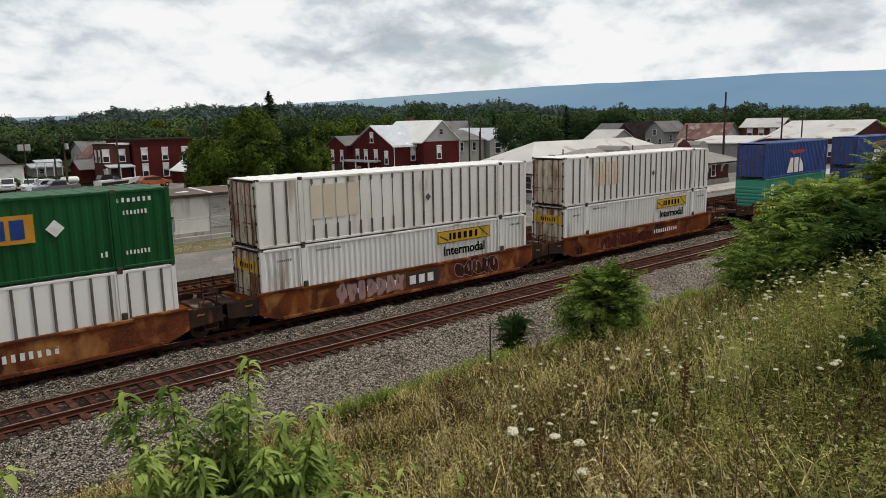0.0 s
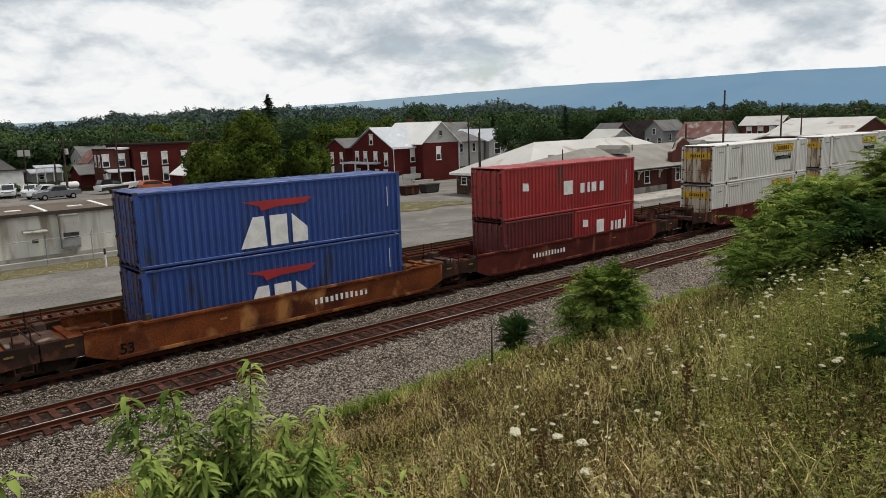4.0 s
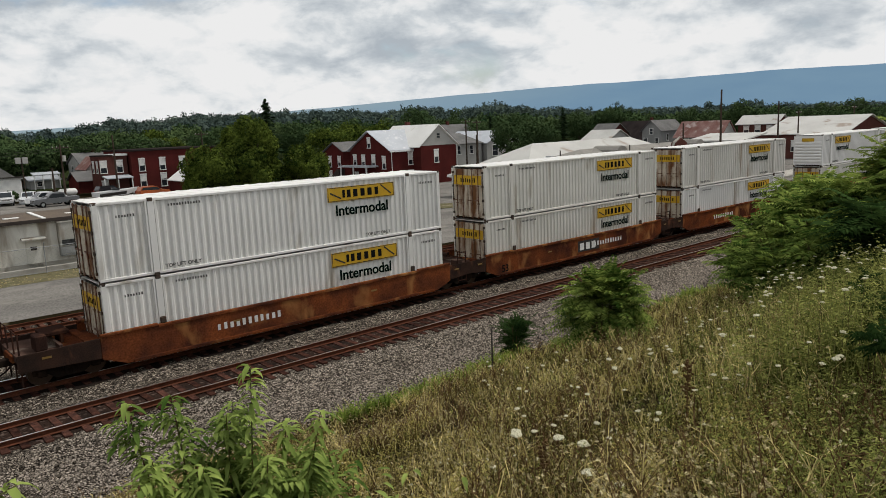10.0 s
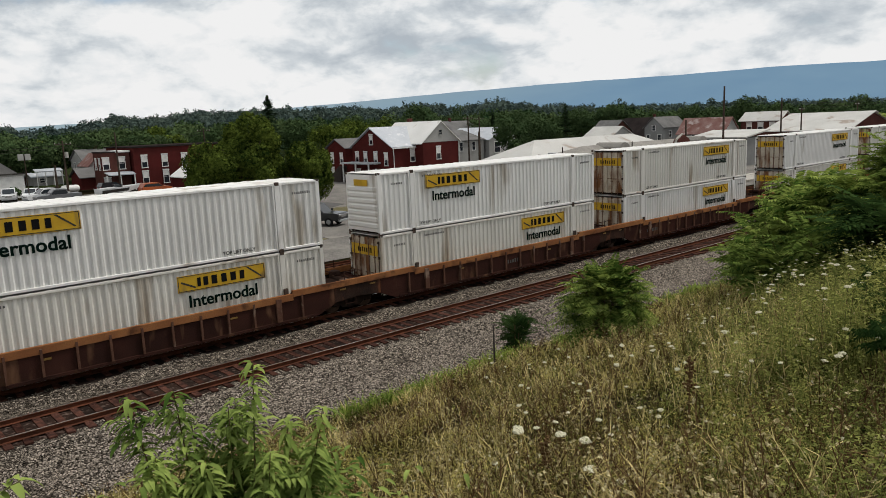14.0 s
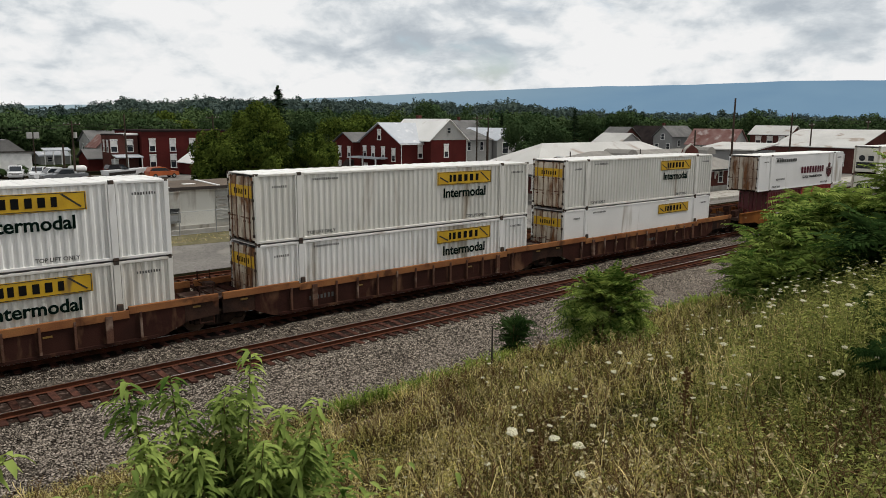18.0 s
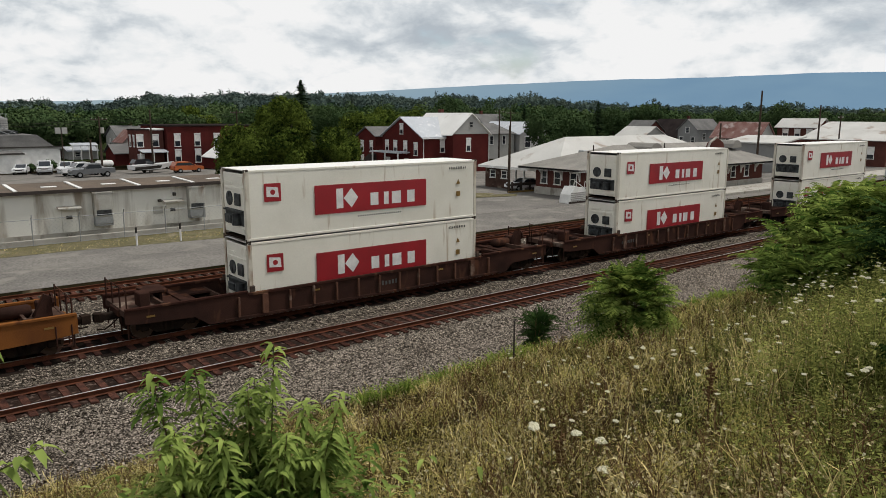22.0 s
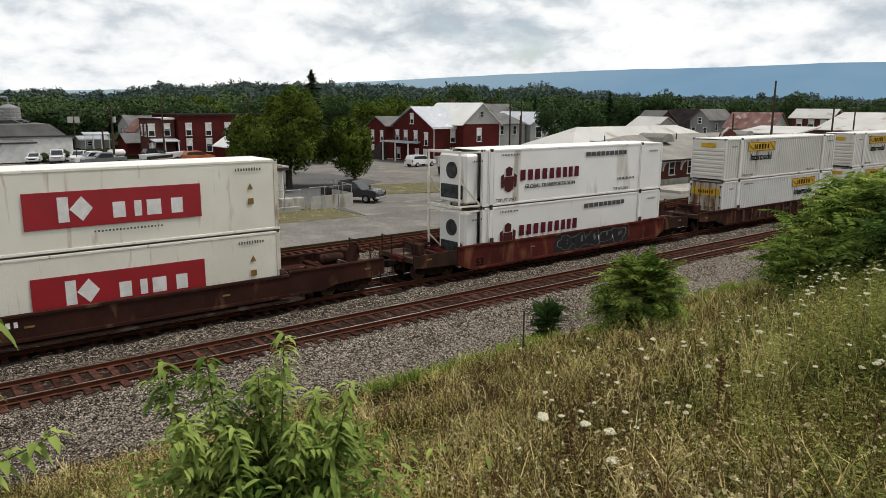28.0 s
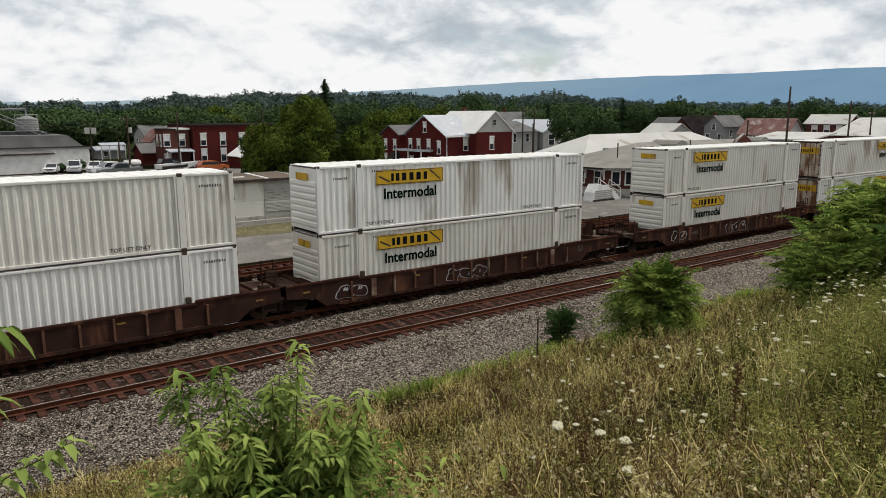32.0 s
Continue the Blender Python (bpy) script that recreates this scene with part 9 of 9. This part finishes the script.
# ---------------------------------------------------------------- trees
def crown_arrays(centre, radii, n, size, rng, lobes=9, ragged=0.35):
    """n leaf clumps on rounded lobes that stand apart, each clump three small leaves facing outwards."""
    d = rng.normal(size=(lobes, 3))
    d /= np.linalg.norm(d, axis=1)[:, None]
    d[:, 2] = np.where(d[:, 2] < -0.45, -0.5 * d[:, 2], d[:, 2])
    q = rng.uniform(0.20, 0.36, lobes) * (9.0 / max(lobes, 9)) ** 0.3 * 1.15
    c = d * (rng.uniform(0.45, 0.98, lobes) - q * 0.6)[:, None]
    c[0], q[0] = (0, 0, -0.1), 0.55
    pick = rng.choice(lobes, n, p=q ** 2 / np.sum(q ** 2))
    D = rng.normal(size=(n, 3))
    D /= np.linalg.norm(D, axis=1)[:, None]
    P = (c[pick] + D * (q[pick] * rng.uniform(0.75, 1.12, n))[:, None]) * np.array(radii) + np.array(centre)
    m = 3
    P = np.repeat(P, m, 0) + rng.normal(scale=size * 0.6, size=(n * m, 3))
    D = np.repeat(D, m, 0) + rng.normal(scale=ragged, size=(n * m, 3))
    D /= np.linalg.norm(D, axis=1)[:, None]
    u = np.cross(D, rng.normal(size=(n * m, 3)))
    u /= np.linalg.norm(u, axis=1)[:, None]
    w = np.cross(D, u)
    s = rng.uniform(0.6, 1.25, (n * m, 1)) * size
    v = np.stack([P + u * s, P - u * s * 0.5 + w * s * 0.8, P - u * s * 0.7 - w * s * 0.7], 1).reshape(-1, 3)
    return v, np.arange(n * m * 3).reshape(-1, 3)


def tree(x, y, height, rad, n, size, mat, label, seed, base=G, name="tree", trunk=0.25, low=0.28, group="trees of the town", lobes=14):
    rng = np.random.default_rng(seed)
    t = thing(name, label, "tree", pose(x, y, base), group)
    zc = height * (0.5 + low / 2)
    part("trunk", Shape().tube([(0, 0, -0.2), (0.1, 0.05, height * 0.25), (0, 0.1, height * 0.55)], [trunk, trunk * 0.75, trunk * 0.3], 8), M["bark"], t)
    for k in range(5 if n > 5000 else 2):
        a = k * 1.257 + seed
        part("limb", Shape().tube([(0, 0, height * (0.22 + 0.05 * k)), (rad * 0.35 * math.cos(a), rad * 0.35 * math.sin(a), height * (0.42 + 0.05 * k)), (rad * 0.6 * math.cos(a), rad * 0.6 * math.sin(a), height * (0.55 + 0.06 * k))],
                                  [trunk * 0.5, trunk * 0.32, trunk * 0.1], 5), M["bark"], t)
    v, f = crown_arrays((0, 0, zc), (rad, rad, height * (1 - low) / 2 * 1.08), n, size, rng, lobes)
    part("crown", tri_mesh("crown", v, f, mat), mat, t)
    return t


tree(34.5, 70.5, 10.6, 5.5, 19000, 0.15, M["crown"], "large leafy green tree behind the white building", 1, trunk=0.4, low=0.02, lobes=46)
tree(41.2, 68.2, 7.4, 3.5, 6000, 0.15, M["crown"], "smaller leafy green tree beside the large one", 2, low=0.0, lobes=24)
tree(31.2, 71.5, 8.6, 3.3, 5200, 0.15, M["crown"], "leafy green tree behind the white building", 3, low=0.0, lobes=22)


def spruce(x, y, height, rad, seed, base=G):
    rng = np.random.default_rng(seed)
    t = thing("spruce", "dark narrow conifer above the other trees", "tree", pose(x, y, base), "conifers")
    part("trunk", Shape().tube([(0, 0, -0.2), (0, 0, height)], [0.2, 0.03], 6), M["bark"], t)
    n = 2600
    whorl = np.linspace(0.15, 0.985, 110) + rng.normal(scale=0.006, size=110)
    arm = np.arange(110) * 2.4
    w = rng.integers(0, 110, n)
    tier, a = whorl[w], arm[w] + rng.normal(scale=0.16, size=n)
    reach = rad * (1.05 - tier) ** 0.8 * (0.6 + 0.4 * np.abs(np.sin(w * 2.1)))
    q = reach * rng.uniform(0.05, 1.0, n)
    c = np.stack([q * np.cos(a), q * np.sin(a), height * tier - q * 0.18 + 0.10 * q ** 2 / rad + rng.normal(scale=0.10, size=n)], 1)
    d = np.stack([np.cos(a), np.sin(a), -0.25 + 0 * a], 1)
    s = np.stack([-np.sin(a), np.cos(a), 0 * a], 1)
    L = (0.30 + 0.25 * (1 - tier))[:, None] * rad / 3.2
    v = np.stack([c + d * L, c - d * L * 0.4 + s * L * 0.5, c - d * L * 0.4 - s * L * 0.5], 1).reshape(-1, 3)
    part("crown", tri_mesh("crown", v, np.arange(3 * n).reshape(-1, 3), M["conifer"]), M["conifer"], t)


for k, (x, y, h, q) in enumerate(SHRUBS):
    tree(x, y, h, q, 420, 0.12, M["forest"], "dark green shrub against the white building", 90 + k, name="shrub", trunk=0.06, low=0.0, group="shrubs by the white building")
spruce(*spot(61.95, 112), 13.6, 4.3, 3)
spruce(*spot(39.2, 205), 12.6, 3.6, 4)
spruce(*spot(44.8, 250), 11.5, 3.4, 5)
for k, (az, r, top, rad, mt) in enumerate((
        (43.0, 135, 1.0, 5.0, "forest"), (40.9, 140, 0.5, 4.5, "forest"), (35.2, 215, 1.3, 9.0, "forest"), (32.5, 225, 0.7, 6.0, "forest"), (26.2, 215, 1.25, 6.5, "forest"), (23.9, 230, 0.8, 7.0, "forest"),
        (55.5, 175, 1.0, 7.0, "crown"), (53.2, 185, 0.8, 6.5, "crown"), (57.6, 165, 0.9, 6.0, "crown"), (50.2, 235, 2.0, 9.0, "forest"), (47.6, 240, 1.4, 7.0, "forest"), (60.0, 190, 1.1, 6.0, "forest"),
        (63.5, 185, 0.8, 7.0, "forest"), (66.5, 190, 0.7, 7.0, "forest"), (69.5, 200, 0.7, 7.5, "crown"), (72.0, 175, 0.3, 6.0, "forest"), (74.5, 165, 0.5, 6.5, "forest"), (77.0, 170, 0.7, 7.0, "forest"), (79.5, 165, 0.8, 7.0, "forest"), (82.5, 160, 0.9, 7.0, "forest"), (86.0, 160, 1.0, 7.5, "forest"),
        (79.0, 185, 0.1, 7.5, "forest"), (81.5, 178, 0.2, 7.5, "forest"), (77.6, 195, -0.2, 7.0, "crown"), (76.4, 200, 0.0, 6.5, "forest"), (83.8, 172, 0.3, 7.0, "forest"), (75.0, 196, 0.2, 7.0, "forest"), (72.6, 176, 0.2, 6.0, "crown"), (70.6, 178, 0.4, 6.5, "forest"),
        (38.0, 230, 0.8, 6.0, "forest"), (30.0, 240, 0.7, 6.0, "forest"), (28.0, 235, 0.6, 5.5, "forest"), (21.5, 240, 0.6, 7.0, "forest"), (18.8, 230, 0.7, 8.0, "forest"), (16.0, 200, 0.9, 8.0, "forest"), (45.6, 180, 0.5, 5.0, "forest"), (42.0, 220, 0.9, 6.0, "forest"))):
    x, y = spot(az, r)
    tree(x, y, EYE[2] + r * math.tan(radians(top)) - G, rad, 2200, rad * 0.042, M[mt], "dark green leafy tree among the houses" if mt == "forest" else "bright green leafy tree among the houses", 40 + k, low=0.05)


def far_woods():
    """The wooded hills behind the town, nearer woods and ones behind with haze put into their leaf colour."""
    rng = np.random.default_rng(11)
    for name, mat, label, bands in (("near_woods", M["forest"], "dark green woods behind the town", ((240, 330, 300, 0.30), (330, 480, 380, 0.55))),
                                    ("far_woods", M["forest_hazed"], "wooded hills behind the town, leaf colour blued for haze", ((480, 700, 480, 0.75), (700, 1000, 560, 0.92), (1000, 1250, 480, 1.0)))):
        V, T, n0 = [], [], 0
        for r0, r1, count, frac in bands:
            for _ in range(count):
                r, az = rng.uniform(r0, r1), rng.uniform(6, 100)
                x, y = r * math.cos(radians(az)), r * math.sin(radians(az))
                g = ground_z(x, y)
                wav = 0.08 * math.sin(az * 2.7 + 1)
                want = EYE[2] + r * math.tan(radians((tree_line(az) + wav) * frac)) + rng.uniform(-0.18, 0.06) * (r / 70)
                h = max(7.0, min(want - g, 30.0))
                rad = rng.uniform(4.0, 7.5) * (1 + r / 1400)
                v, f = crown_arrays((x, y, g + h * 0.52), (rad, rad, h * 0.52), 190 if r < 480 else 85, rad * (0.08 if r < 480 else 0.125), rng, 9 if r < 480 else 6, 0.3)
                V.append(v); T.append(f + n0); n0 += len(v)
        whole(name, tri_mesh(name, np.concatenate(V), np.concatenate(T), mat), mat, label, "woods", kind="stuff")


far_woods()


def ridge():
    """The long blue mountain on the horizon: a glowing backdrop with haze in its colour."""
    m = bpy.data.materials.new("hazy_mountain_glow")
    m.use_nodes = True
    nt = m.node_tree
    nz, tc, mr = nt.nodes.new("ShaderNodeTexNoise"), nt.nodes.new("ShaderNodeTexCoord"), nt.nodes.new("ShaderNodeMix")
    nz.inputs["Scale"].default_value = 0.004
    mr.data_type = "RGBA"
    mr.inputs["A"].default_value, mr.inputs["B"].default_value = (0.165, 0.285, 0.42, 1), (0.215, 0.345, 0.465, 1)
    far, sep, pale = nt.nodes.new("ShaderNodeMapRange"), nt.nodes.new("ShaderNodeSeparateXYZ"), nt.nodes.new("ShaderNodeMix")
    pale.data_type = "RGBA"                     # the ridge runs away from the viewer; thickening haze is mixed into its glow
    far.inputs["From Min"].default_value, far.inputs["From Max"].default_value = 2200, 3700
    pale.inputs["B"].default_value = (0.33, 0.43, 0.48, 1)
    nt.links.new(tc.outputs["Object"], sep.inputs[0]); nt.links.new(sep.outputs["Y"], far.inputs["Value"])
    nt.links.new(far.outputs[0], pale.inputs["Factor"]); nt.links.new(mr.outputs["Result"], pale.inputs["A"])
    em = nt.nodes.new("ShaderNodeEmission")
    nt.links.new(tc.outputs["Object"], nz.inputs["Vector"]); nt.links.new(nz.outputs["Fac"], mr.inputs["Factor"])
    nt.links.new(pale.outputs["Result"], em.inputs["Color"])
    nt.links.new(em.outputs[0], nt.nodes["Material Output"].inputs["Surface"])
    s = Shape()
    az = [k * 0.5 for k in range(-40, 260)]
    el = np.interp(az, [-20, 10, 18, 24, 31, 39, 48, 55, 61, 70, 76, 80, 90, 130], [2.6, 2.85, 2.92, 2.98, 2.80, 2.68, 2.32, 1.92, 1.60, 1.05, 1.0, 0.85, 0.9, 0.9])
    v = []
    for a, e in zip(az, el):
        for r, k in ((3300, -0.02), (3700, 0.55), (4000, 1.0), (4500, 0.2)):
            v.append((*spot(a, r), EYE[2] + 4000 * math.tan(radians(float(e))) * k + (3 * noise.noise(Vector((a * 0.5, k, 0))) if k > 0 else -10)))
    s.add(v, [(i * 4 + j, (i + 1) * 4 + j, (i + 1) * 4 + j + 1, i * 4 + j + 1) for i in range(len(az) - 1) for j in range(3)])
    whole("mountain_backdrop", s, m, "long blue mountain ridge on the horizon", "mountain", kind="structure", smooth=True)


ridge()


def loose_stones():
    """Stones that stand out of the ballast nearest the bank."""
    n = 26000
    x, y = RNG.uniform(0, 42, n), RNG.uniform(18.9, 22.3, n)
    z = np.array([ballast_z(float(b)) for b in y])
    s = RNG.uniform(0.018, 0.038, n)
    octa = np.array([[1, 0, 0], [0, 1, 0], [-1, 0, 0], [0, -1, 0], [0, 0, 0.8], [0, 0, -0.8]], float)
    tri = np.array([[0, 1, 4], [1, 2, 4], [2, 3, 4], [3, 0, 4]])
    j = octa[None] * s[:, None, None] * RNG.uniform(0.6, 1.35, (n, 6, 3))
    a = RNG.uniform(0, 6.283, n)
    rot = np.stack([np.stack([np.cos(a), -np.sin(a), 0 * a], 1), np.stack([np.sin(a), np.cos(a), 0 * a], 1), np.tile([0, 0, 1.0], (n, 1))], 1)
    v = np.einsum("nij,nkj->nki", rot, j) + np.stack([x, y, z], 1)[:, None]
    t = tri[None] + (np.arange(n) * 6)[:, None, None]
    whole("loose_stones", tri_mesh("loose_stones", v.reshape(-1, 3), t.reshape(-1, 3), M["stone"]), M["stone"], "loose grey stones on the ballast", "stones", kind="stuff")


loose_stones()


# ---------------------------------------------------------------- what moves: the train rolls towards -x
def motions():
    for ob in ROLLING:
        m = ob.matrix_basis.copy()
        walk(ob, [(t, Matrix.Translation((-d, 0, 0)) @ m) for t, d in TRAVEL])


motions()
